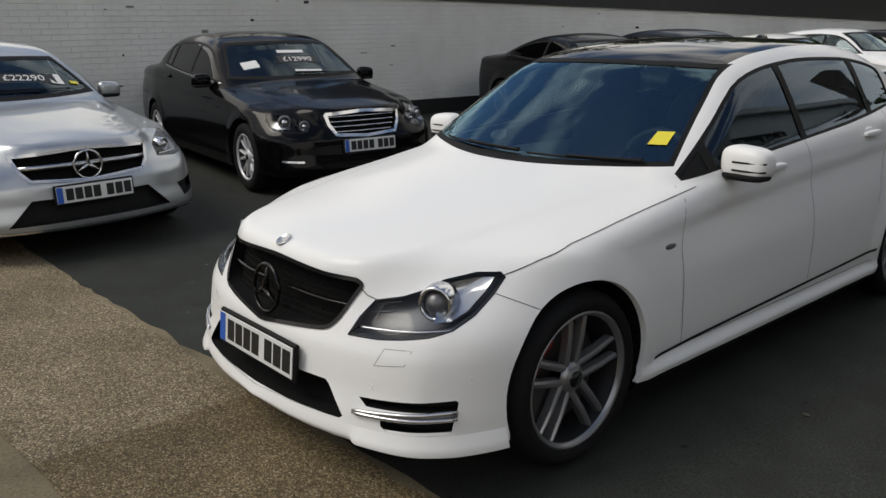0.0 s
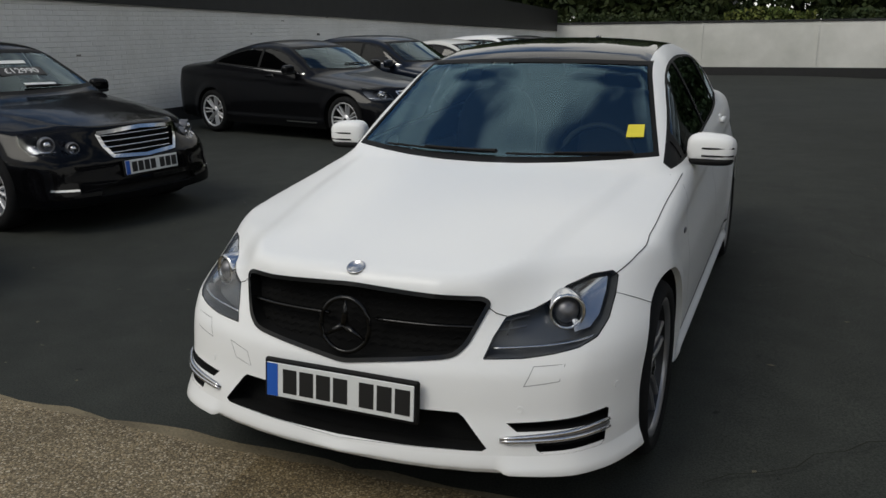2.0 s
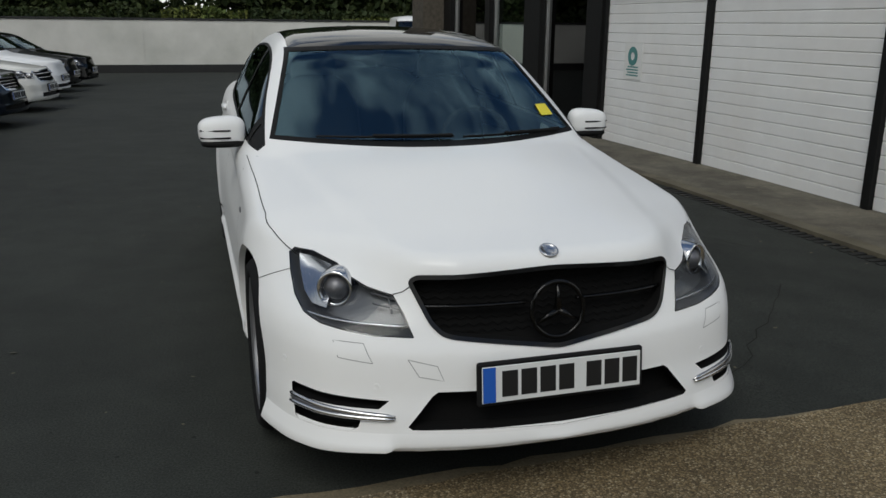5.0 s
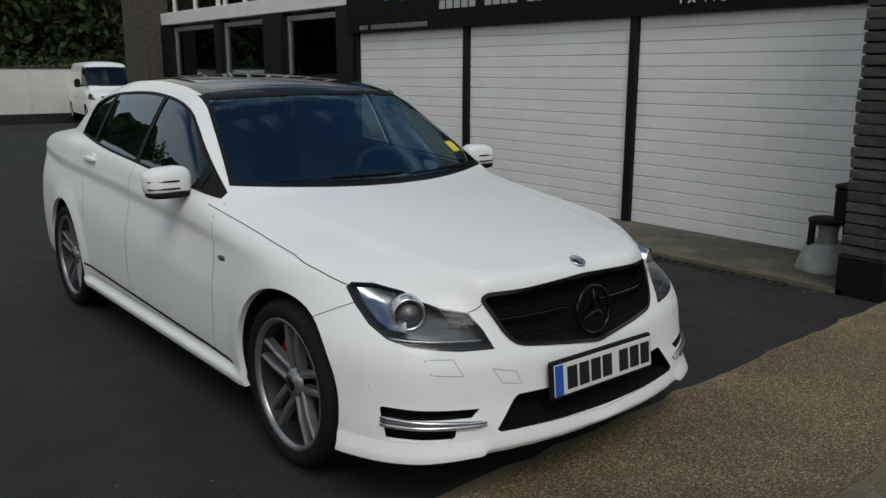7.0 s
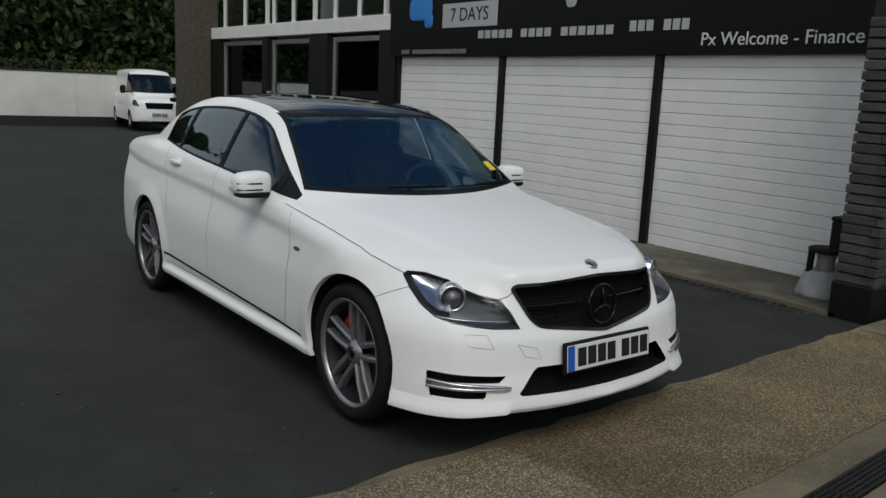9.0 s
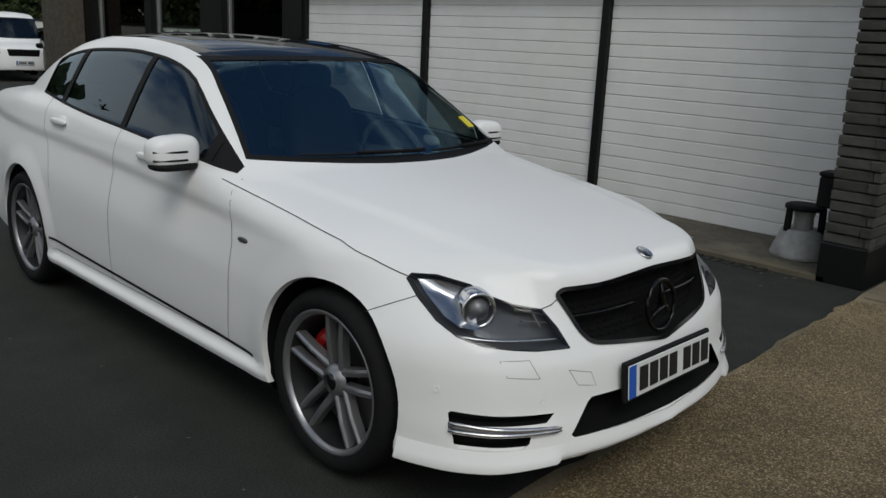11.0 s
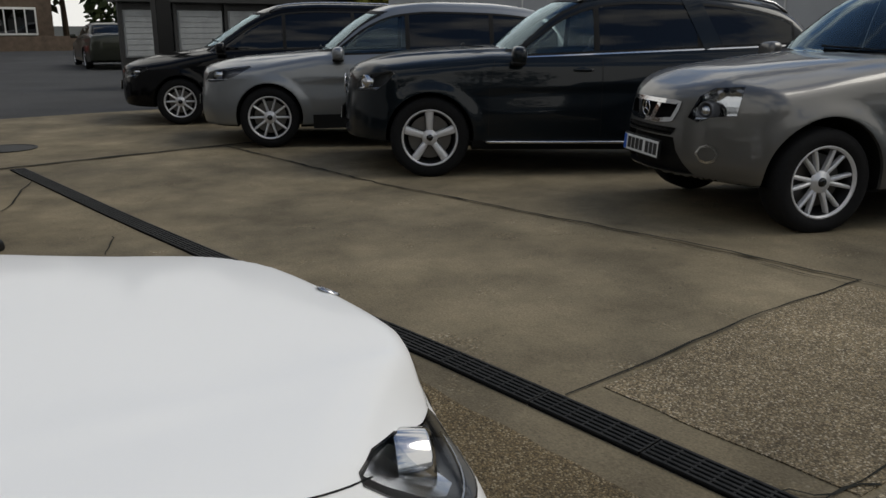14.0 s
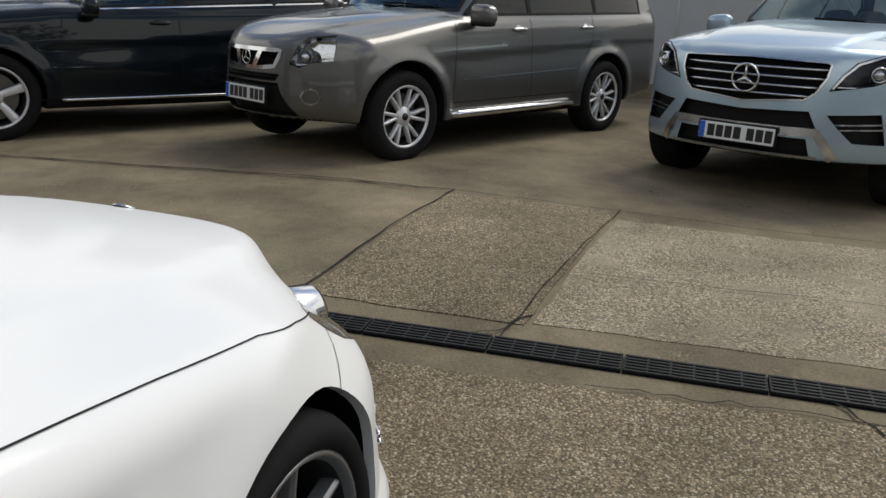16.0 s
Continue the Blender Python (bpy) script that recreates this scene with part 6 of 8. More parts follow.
BIG_OFF_ROADER = resized(SUV, 1.0, 1.0, 1.0, 1.0, 1.0,
                         hood=[(-0.95, 0.93), (-0.8, 0.99), (-0.6, 1.06), (-0.3, 1.115), (0, 1.145), (0.4, 1.17), (0.6, 1.18), (1.0, 1.18), (2.5, 1.2), (3.5, 1.22), (3.9, 1.15)],
                         drop=[(-0.8, 0.035), (-0.3, 0.06), (0.3, 0.05), (0.7, 0.04), (3.8, 0.04)], ridge=0.018, ridge_x=[(-0.8, 0.42), (0.0, 0.52), (0.6, 0.60)],
                         floor=[(-0.8, 0.345), (-0.5, 0.335), (0.4, 0.26), (2.6, 0.26), (3.8, 0.34)],
                         bow=[(0, 0), (0.3, 0.028), (0.45, 0.065), (0.58, 0.12), (0.68, 0.185), (0.78, 0.265), (0.86, 0.36), (0.92, 0.47), (0.97, 0.60)],
                         roof=[(0.40, 1.04), (0.55, 1.13), (0.85, 1.36), (1.15, 1.57), (1.35, 1.66), (1.6, 1.715), (2.0, 1.74), (2.5, 1.73), (3.0, 1.68), (3.3, 1.62), (3.48, 1.54), (3.62, 1.42), (3.78, 1.24), (3.9, 1.08)])
ESALOON = resized(SALOON, 1.06, 1.041, 1.05, 1.045, 1.015, rt=0.322, arch=0.352)
COUPE = resized(SALOON, 1.05, 1.0, 1.03, 1.01, 0.97, rt=0.322, arch=0.352,
                roof=[(0.40, 0.87), (0.52, 0.93), (0.75, 1.06), (1.0, 1.20), (1.2, 1.29), (1.4, 1.345), (1.7, 1.375), (2.0, 1.365), (2.4, 1.30), (2.8, 1.19), (3.2, 1.05), (3.5, 0.93)])
FOURDOOR_COUPE = resized(COUPE, 1.03, 1.04, 1.08, 1.06, 1.03, rt=0.33, arch=0.36)
ESTATE = resized(ESALOON, 1.0, 1.0, 1.0, 1.0, 1.0, rt=0.322, arch=0.352,
                 roof=[(0.40, 0.91), (0.54, 0.98), (0.78, 1.12), (1.04, 1.26), (1.2, 1.35), (1.35, 1.395), (1.6, 1.43), (2.0, 1.445), (2.6, 1.43), (3.2, 1.39), (3.55, 1.30), (3.75, 1.12), (3.85, 0.98)])
XTRAIL = resized(SUV, 0.84, 0.902, 1.20, 0.94, 0.965, nose=[(0.27, -0.72), (0.33, -0.80), (0.45, -0.835), (0.6, -0.83), (0.72, -0.815), (0.82, -0.795), (0.92, -0.75), (1.0, -0.66)],
                 bow=[(0, 0), (0.2, 0.015), (0.36, 0.065), (0.5, 0.14), (0.6, 0.21), (0.74, 0.315), (0.84, 0.42), (0.9, 0.56)], floor=[(-0.8, 0.325), (-0.5, 0.315), (0.4, 0.27), (2.4, 0.26), (3.8, 0.36)], rt=0.345, arch=0.41, under_z=0.29, flare=0.03, crown=0.04, ridge=0.02, tumble=0.24)
CROSS = resized(SUV, 1.0, 0.926, 1.0, 0.955, 0.945, rt=0.348, arch=0.385)
MPV = resized(SUV, 1.0, 0.95, 1.1, 0.96, 0.97, rt=0.325, arch=0.36,
              hood=[(-0.95, 0.74), (-0.8, 0.82), (-0.5, 0.92), (0, 1.0), (0.4, 1.05), (0.6, 1.07), (2.5, 1.12), (3.9, 1.08)],
              roof=[(0.1, 0.92), (0.25, 1.02), (0.6, 1.26), (0.95, 1.48), (1.2, 1.60), (1.5, 1.68), (2.1, 1.71), (2.9, 1.70), (3.4, 1.65), (3.7, 1.45), (3.85, 1.1)])
HATCH = resized(SALOON, 0.98, 0.95, 0.62, 0.99, 1.03, rt=0.315, arch=0.345,
                roof=[(0.30, 0.92), (0.45, 1.0), (0.7, 1.15), (0.95, 1.31), (1.15, 1.41), (1.4, 1.465), (1.8, 1.48), (2.4, 1.45), (2.8, 1.38), (3.05, 1.22), (3.2, 1.0)])
VAN = resized(SUV, 0.95, 1.13, 1.15, 1.0, 1.05, rt=0.34, arch=0.38, tumble=0.12, tumble2=0.02,
              hood=[(-0.95, 0.95), (-0.7, 1.08), (-0.3, 1.18), (0.2, 1.25), (0.6, 1.3), (4.4, 1.3)],
              roof=[(-0.25, 1.05), (-0.1, 1.2), (0.3, 1.62), (0.6, 1.92), (0.85, 2.12), (1.2, 2.2), (2.5, 2.22), (4.2, 2.2), (4.4, 2.1), (4.5, 1.3)])


def slat_grille(c, poly, y_in, slats, frame_mat, slat_mat, thick=0.007, frame_w=0.03, back=None):
    """Grille opening with a raised frame and cross slats."""
    ok = lambda p, n: n.y < -0.15 and p.y < 0.0
    fs = carve(c.bm, *FRONT, poly, ok)
    g = part("grille", sunk(lift(c.bm, fs), (0, y_in, 0)), back or M["liner"], c.root)
    c.seam("grille_frame", poly + poly[:1], *FRONT, (0, 1, 0), frame_w, 0.006, frame_mat)
    zs = [p[1] for p in poly]
    z0, z1 = min(zs), max(zs)
    for i in range(slats):
        z = z0 + (z1 - z0) * (i + 1) / (slats + 1)
        xs = [poly[k - 1][0] + (poly[k][0] - poly[k - 1][0]) * (z - poly[k - 1][1]) / (poly[k][1] - poly[k - 1][1]) for k in range(len(poly)) if (poly[k - 1][1] > z) != (poly[k][1] > z)]
        w0, w1 = min(xs) + 0.01, max(xs) - 0.01
        p = c.on([(w0 + (w1 - w0) * j / 12, z) for j in range(13)], *FRONT, (0, 1, 0))
        part("slat", tube_bm([tuple(q + (0, 0.012, 0)) for q in p], thick, 6, flat=1.2), slat_mat, g, "", True)
    return g


def bg_car(name, s, paint_mat, at, heading, label, o, h=0.034, group="", category="car", z=0.0):
    """A parked car from its curves s and its fittings o."""
    m = pose(at[0], at[1], z or gz(*at), 0, 0, heading + 90)
    c = Car(name, s, paint_mat, m, label, h, category, group)
    under(c)
    arches(c)
    gl = o.get("glass", M["tint_glass"])
    screen(c, *o["screen"], o.get("screen_glass", M["car_glass"]))
    if "rear" in o:
        screen(c, *o["rear"], gl, "rear_screen", False)
    side_windows(c, *o["win"][:4], o["win"][4], name_glass=gl, chrome=o.get("chrome_line", False), rear_glass=o.get("rear_glass"))
    if "roof_glass" in o:
        y0, y1, wx = o["roof_glass"]
        f = carve(c.bm, *TOP, [(-wx, y0), (wx, y0), (wx, y1), (-wx, y1)], lambda p, n: p.z > 1.2 and n.z > 0.3)
        c.panel("glass_roof", f, M["gloss_black"])
    wheels(c, *o["wheels"], detail=o.get("wd", 0.7), inset=o.get("inset", 0.0))
    if "mirror" in o:
        mirrors(c, o["mirror"], o.get("mirror_size", (0.095, 0.06, 0.072)), led=False, cap=o.get("mirror_cap"))
    if "handles" in o:
        handles(c, o["handles"], o.get("handle_mat"))
    for poly, lens, r in o.get("lamps", ()):
        for sx in (1, -1):
            ax, way = corner_axes(sx)
            headlamp(c, poly, ax, way, sx, lens, r, chrome=o.get("lamp_chrome", True), bowl_mat=o.get("bowl", "lamp_dark"))
    for g in o.get("grilles", ()):
        slat_grille(c, *g)
    ok = lambda p, n: n.y < -0.15 and p.y < 0.0
    for poly in o.get("intakes", ()):
        f = carve(c.bm, *FRONT, poly, ok)
        if f:
            part("lower_intake", sunk(lift(c.bm, f), (0, 0.05, 0)), M["rubber"], c.root)
    for poly in o.get("side_intakes", ()):
        for sx in (1, -1):
            ax, way = corner_axes(sx)
            f = carve(c.bm, *ax, poly, corner_ok(sx))
            if f:
                part("side_intake", sunk(lift(c.bm, f), (-0.02 * sx, 0.04, 0)), M["rubber"], c.root)
    for nm, pts, ax_, way_, wd, mt in o.get("strips", ()):
        if ax_ == "front":
            c.seam(nm, pts, *FRONT, (0, 1, 0), wd, 0.006, M[mt])
        elif ax_ == "corner":
            for sx in (1, -1):
                ax, way = corner_axes(sx)
                c.seam(nm, pts, *ax, way, wd, 0.006, M[mt])
        else:
            for sx in (1, -1):
                c.seam(nm, pts, *SIDE, (-sx, 0, 0), wd, 0.004, M[mt])
    for pts in o.get("gaps", ()):
        for sx in (1, -1):
            c.seam("door_gap", pts, *SIDE, (-sx, 0, 0), 0.006)
    if "star" in o:
        x, zz, r, mt = o["star"]
        p = c.on([(x, zz)], *FRONT, (0, 1, 0))[0]
        star(c.root, (p[0], p[1] - 0.012, p[2]), r, M[mt])
    if "plate" in o:
        zz = o["plate"]
        p = c.on([(-0.2, zz), (0.0, zz), (0.0, zz + 0.05), (0.0, zz - 0.05)], *FRONT, (0, 1, 0))
        plate(c.root, (0, min(q[1] for q in p) - 0.012, zz), -4)
    if "wipers" in o:
        wipers(c, 0, o["wipers"])
    if o.get("cabin"):
        cabin(c)
    lining(c)
    if "rails" in o:
        x, y0, y1 = o["rails"]
        for sx in (1, -1):
            ys = np.linspace(y0, y1, 16)
            zz = c.roof_z(np.full(16, x), ys)
            pts = [(sx * x, float(a), float(b) + 0.035 - (0.03 if i in (0, 15) else 0)) for i, (a, b) in enumerate(zip(ys, zz))]
            part("roof_rail", tube_bm(pts, 0.014, 8), M["satin"], c.root, "", True)
    for zz, ya, yb, r, mt in o.get("steps", ()):
        for sx in (1, -1):
            x = float(spl(s["plan"], ya)) + 0.02
            part("side_step", tube_bm([(sx * (x - 0.05), ya, zz), (sx * x, ya + 0.06, zz), (sx * x, yb - 0.06, zz), (sx * (x - 0.05), yb, zz)], r, 10), M[mt], c.root, "", True)
    for kind, x, zz, w, hh, txt in o.get("cards", ()):
        # papers and price stickers on the windscreen
        p = c.on([(x - w / 2, zz), (x + w / 2, zz), (x, zz + hh)], *FRONT, (0, 1, 0))
        a, b, t = (Vector(q) for q in p)
        nn = Vector(c.normals(np.array([(a + b) / 2]))[0])
        ez = (t - (a + b) / 2).normalized()
        nn = (nn - ez * nn.dot(ez)).normalized()
        ex = ez.cross(nn)
        mm = Matrix((ex, ez, nn)).transposed().to_4x4()
        mm.translation = (a + b) / 2 + ez * hh / 2 + nn * 0.004
        bm = box_bm((-w / 2, -hh / 2, -0.001), (w / 2, hh / 2, 0.001))
        bm.transform(mm)
        cd = part("price_card" if txt else "paper", bm, M[kind], c.root, "")
        if txt:
            bm = text_bm(txt, hh * 0.85, mm @ Matrix.Translation((0, 0, 0.004)), 0.001)
            part("lettering", bm, M["card"] if kind == "ink" else M["sign_white"], cd)
    part("body_shell", c.bm, c.paint, c.root, o.get("body_label", ""), True, c.normals)
    return c.root


def sal(extra=(), **kw):
    """Usual fittings of a saloon."""
    o = dict(screen=(1.0, 0.73, 1.335, 0.575), rear=(1.06, 0.64, 1.35, 0.54), win=(0.62, 2.70, [(0.6, 0.95), (1.0, 0.975), (1.6, 1.005), (2.8, 1.09)], (1.68, 2.46), 0.055),
             wheels=(0.225, 0.22, TEN, M["rim_silver"]), mirror=(0.94, 0.95, 0.985), handles=((1.32, 0.92), (2.35, 0.97)),
             lamps=[([(0.02, 0.575), (0.20, 0.585), (0.34, 0.605), (0.42, 0.68), (0.455, 0.745), (0.41, 0.755), (0.25, 0.735), (0.10, 0.69)], (0.67, -0.56, 0.67), 0.05)],
             intakes=[[(-0.45, 0.34), (0.45, 0.34), (0.48, 0.27), (-0.48, 0.27)]], plate=0.46, wipers=((0.52, 1.02, -0.05, 1.03),))
    o.update(kw)
    return o


GR_E = [(-0.37, 0.735), (0, 0.755), (0.37, 0.735), (0.35, 0.64), (0.30, 0.555), (0, 0.535), (-0.30, 0.555), (-0.35, 0.64)]
GR_WIDE = [(-0.46, 0.70), (0, 0.725), (0.46, 0.70), (0.43, 0.60), (0.38, 0.54), (0, 0.515), (-0.38, 0.54), (-0.43, 0.60)]
E_LAMPS = [([(0.19, 0.60), (0.36, 0.60), (0.44, 0.67), (0.46, 0.745), (0.42, 0.757), (0.22, 0.71)], (0.70, -0.52, 0.675), 0.05), ([(0.03, 0.585), (0.155, 0.592), (0.185, 0.70), (0.09, 0.685)], (0.56, -0.63, 0.64), 0.04)]
LED_LAMP = [([(0.04, 0.60), (0.20, 0.585), (0.36, 0.60), (0.44, 0.67), (0.462, 0.745), (0.42, 0.757), (0.22, 0.715), (0.10, 0.675)], (0.67, -0.55, 0.66), 0.045)]


def suv(kz=1.0, kw=1.0, **kw_):
    """Usual fittings of a tall car."""
    o = dict(screen=(1.155 * kz, 0.79 * kw, 1.635 * kz, 0.64 * kw), win=(0.62, 3.55, [(0.5, 1.10 * kz), (3.7, 1.21 * kz)], (1.62, 2.62), 0.075),
             rear=(1.2 * kz, 0.7 * kw, 1.6 * kz, 0.6 * kw), wheels=(0.255, 0.25, STAR5, M["rim_silver"]), mirror=(1.01 * kw, 0.80, 1.13 * kz), mirror_size=(0.11, 0.07, 0.09),
             handles=((1.42, 1.0 * kz), (2.5, 1.03 * kz)),
             lamps=[([(0.06, 0.80 * kz), (0.22, 0.795 * kz), (0.38, 0.81 * kz), (0.48, 0.88 * kz), (0.53, 0.97 * kz), (0.48, 0.985 * kz), (0.30, 0.95 * kz), (0.14, 0.91 * kz)], (0.74 * kw, -0.62, 0.88 * kz), 0.055)],
             intakes=[[(-0.5, 0.50 * kz), (0.5, 0.50 * kz), (0.46, 0.40 * kz), (-0.46, 0.40 * kz)]], plate=0.55 * kz, wipers=((0.55, 1.19 * kz, -0.05, 1.2 * kz),))
    o.update(kw_)
    return o


GR_SUV = [(-0.42, 0.93), (0, 0.945), (0.42, 0.93), (0.43, 0.85), (0.38, 0.72), (0, 0.69), (-0.38, 0.72), (-0.43, 0.85)]


def fleet():
    # west row, backs to the white wall
    bg_car("silver_coupe", FOURDOOR_COUPE, P["silver"], (-4.02, -0.30), 4, "silver low four-door coupe with star grille, price in the windscreen", sal(
        screen=(0.985, 0.74, 1.275, 0.58), rear=(1.03, 0.62, 1.25, 0.5), win=(0.62, 2.70, [(0.6, 0.93), (1.6, 0.99), (2.8, 1.06)], (1.68,), 0.06), lamps=LED_LAMP, cabin=True,
        grilles=[(GR_WIDE, 0.05, 1, M["satin"], M["satin"], 0.016, 0.022)], star=(0, 0.615, 0.095, "chrome"), intakes=[[(-0.40, 0.42), (0.40, 0.42), (0.56, 0.26), (-0.56, 0.26)]],
        side_intakes=[[(0.10, 0.39), (0.37, 0.42), (0.39, 0.32), (0.14, 0.29)]], strips=[("splitter", [(-0.80, 0.235), (-0.5, 0.222), (0, 0.215), (0.5, 0.222), (0.80, 0.235)], "front", 0, 0.014, "chrome")],
        plate=0.44, cards=[("ink", 0.20, 1.08, 0.50, 0.13, "£22290"), ("card", 0.455, 1.06, 0.10, 0.15, ""), ("yellow", 0.60, 1.05, 0.07, 0.04, "")]), 0.034, "west row of cars")
    bg_car("black_saloon", ESALOON, P["black"], (-4.36, 2.44), -7, "black four-door saloon with chrome slatted grille, price in the windscreen", sal(
        lamps=E_LAMPS, bowl="reflector", grilles=[(GR_E, 0.05, 4, M["chrome"], M["chrome"], 0.006, 0.03)], chrome_line=True, cabin=True, wheels=(0.215, 0.21, YSIX, M["rim_silver"]),
        strips=[("fog_strip", [(0.06, 0.335), (0.26, 0.345)], "corner", 0, 0.016, "chrome")],
        cards=[("ink", 0.08, 1.125, 0.44, 0.13, "£12990"), ("card", 0.06, 1.225, 0.30, 0.05, ""), ("card", -0.45, 1.085, 0.17, 0.13, ""), ("card", 0.12, 1.045, 0.30, 0.03, "")]), 0.034, "west row of cars")
    bg_car("dark_coupe", COUPE, P["dark"], (-4.27, 7.86), -13, "near-black two-door coupe with star grille and alloy wheels", sal(
        screen=(0.965, 0.71, 1.275, 0.56), rear=(1.02, 0.6, 1.24, 0.5), win=(0.62, 2.75, [(0.6, 0.91), (1.6, 0.965), (2.8, 1.04)], (1.75,), 0.05), lamps=LED_LAMP, chrome_line=True, handles=((1.45, 0.88),),
        grilles=[(GR_WIDE, 0.05, 1, M["satin"], M["satin"], 0.014, 0.02)], star=(0, 0.60, 0.085, "chrome"), wheels=(0.235, 0.22, TWIN7, M["rim_silver"]), plate=0.42,
        strips=[("splitter", [(-0.75, 0.235), (0, 0.215), (0.75, 0.235)], "front", 0, 0.012, "satin"), ("sill_chrome", [(0.5, 0.26), (1.1, 0.26)], "side", 0, 0.02, "satin")]), 0.042, "west row of cars")
    bg_car("navy_saloon", ESALOON, P["navy"], (-4.25, 10.9), -9, "dark blue saloon with chrome slatted grille", sal(
        lamps=E_LAMPS, bowl="reflector", grilles=[(GR_E, 0.05, 4, M["chrome"], M["chrome"], 0.006, 0.03)], chrome_line=True), 0.05, "west row of cars")
    bg_car("white_coupe", COUPE, P["cream"], (-4.2, 13.9), -8, "white two-door coupe with bright headlamps", sal(
        screen=(0.965, 0.71, 1.275, 0.56), win=(0.62, 2.75, [(0.6, 0.91), (1.6, 0.965), (2.8, 1.04)], (1.75,), 0.05), lamps=E_LAMPS, handles=((1.45, 0.88),),
        grilles=[(GR_WIDE, 0.05, 2, M["satin"], M["satin"], 0.012, 0.02)], plate=0.42), 0.05, "west row of cars")
    bg_car("white_hatchback", HATCH, P["white"], (-4.3, 16.9), -8, "white five-door hatchback in the row of cars", sal(win=(0.55, 2.9, [(0.5, 0.97), (2.9, 1.06)], (1.6, 2.4), 0.06), screen=(1.03, 0.69, 1.40, 0.55), glass=M["car_glass"]), 0.06, "west row of cars")
    bg_car("dark_hatchback", HATCH, P["dark"], (-4.4, 19.7), -8, "dark hatchback in the row of cars", sal(win=(0.55, 2.9, [(0.5, 0.97), (2.9, 1.06)], (1.6, 2.4), 0.06), screen=(1.03, 0.69, 1.40, 0.55)), 0.06, "west row of cars")
    bg_car("black_estate", ESTATE, P["black"], (-4.3, 22.4), -8, "black estate car at the end of the row", sal(win=(0.62, 3.5, [(0.6, 0.95), (3.6, 1.09)], (1.68, 2.6), 0.06)), 0.06, "west row of cars")
    # south row, at a slant
    bg_car("grey_off_roader", XTRAIL, P["grey"], (1.67, -5.10), 65.2, "bronze-grey boxy off-roader with chrome side steps", suv(0.965, 0.94,
        screen=(1.115, 0.73, 1.56, 0.63), glass=M["tint_glass"], win=(0.58, 3.35, [(0.5, 1.08), (3.7, 1.13)], (1.5, 2.5), 0.075),
        bowl="chrome", lamps=[([(-0.105, 0.725), (-0.03, 0.700), (0.055, 0.738), (0.225, 0.757), (0.238, 0.86), (0.234, 0.935), (0.045, 0.918), (-0.04, 0.865)], (0.50, -0.66, 0.775), 0.055)],
        grilles=[([(-0.33, 0.815), (0.33, 0.815), (0.325, 0.77), (0.295, 0.700), (0.16, 0.683), (-0.16, 0.683), (-0.295, 0.700), (-0.325, 0.77)], 0.05, 0, M["chrome"], M["chrome"], 0.01, 0.03), ([(-0.34, 0.645), (0.34, 0.645), (0.31, 0.602), (-0.31, 0.602)], 0.04, 1, M["rubber"], M["rubber"], 0.008, 0.01)],
        intakes=[[(-0.33, 0.585), (0.33, 0.585), (0.36, 0.50), (0.47, 0.35), (-0.47, 0.35), (-0.36, 0.50)]], wheels=(0.235, 0.225, YSIX, M["rim_silver"]), steps=[(0.33, 0.48, 2.12, 0.032, "chrome")], rails=(0.56, 1.3, 3.2),
        strips=[("fog_ring", [(-0.02, 0.497), (0.015, 0.455), (0.06, 0.444), (0.105, 0.458), (0.128, 0.502), (0.10, 0.542), (0.055, 0.555), (0.01, 0.54), (-0.02, 0.497)], "corner", 0, 0.016, "chrome"), ("grille_strut", [(-0.15, 0.81), (-0.09, 0.69)], "front", 0, 0.045, "chrome"), ("grille_strut", [(0.15, 0.81), (0.09, 0.69)], "front", 0, 0.045, "chrome"), ("door_moulding", [(0.62, 0.60), (2.15, 0.64)], "side", 0, 0.01, "satin")],
        star=(0, 0.755, 0.052, "chrome"), plate=0.49, mirror=(0.95, 0.74, 1.10), handles=((1.32, 0.985), (2.3, 1.0)), handle_mat=M["chrome"], gaps=[[(0.55, 1.06), (0.53, 0.8), (0.50, 0.42)], [(1.48, 1.07), (1.48, 0.42)], [(0.5, 0.42), (2.12, 0.42)], [(2.42, 1.1), (2.38, 0.85), (2.2, 0.66)]], cabin=True), 0.035, "south row of cars")
    bg_car("dark_off_roader", BIG_OFF_ROADER, P["petrol"], (5.18, -4.80), 54, "dark petrol-blue large off-roader with five-spoke wheels", suv(
        glass=M["car_glass"], rear_glass=M["tint_glass"], win=(0.62, 3.42, [(0.5, 1.10), (3.7, 1.24)], (1.55, 2.52), 0.075), strips=[("rear_pillar", [(2.44, 1.66), (2.64, 1.205)], "side", 0, 0.17, "petrol_pillar")], grilles=[(GR_SUV, 0.05, 3, M["satin"], M["satin"], 0.008, 0.02)], star=(0, 0.815, 0.095, "chrome"), rails=(0.60, 1.4, 3.4), chrome_line=True,
        wheels=(0.262, 0.255, STAR5, M["rim_silver"]), steps=[(0.34, 0.5, 2.4, 0.014, "satin")], gaps=[[(0.60, 1.08), (0.55, 0.8), (0.55, 0.4)], [(1.6, 1.1), (1.6, 0.4)]], cabin=True), 0.04, "south row of cars")
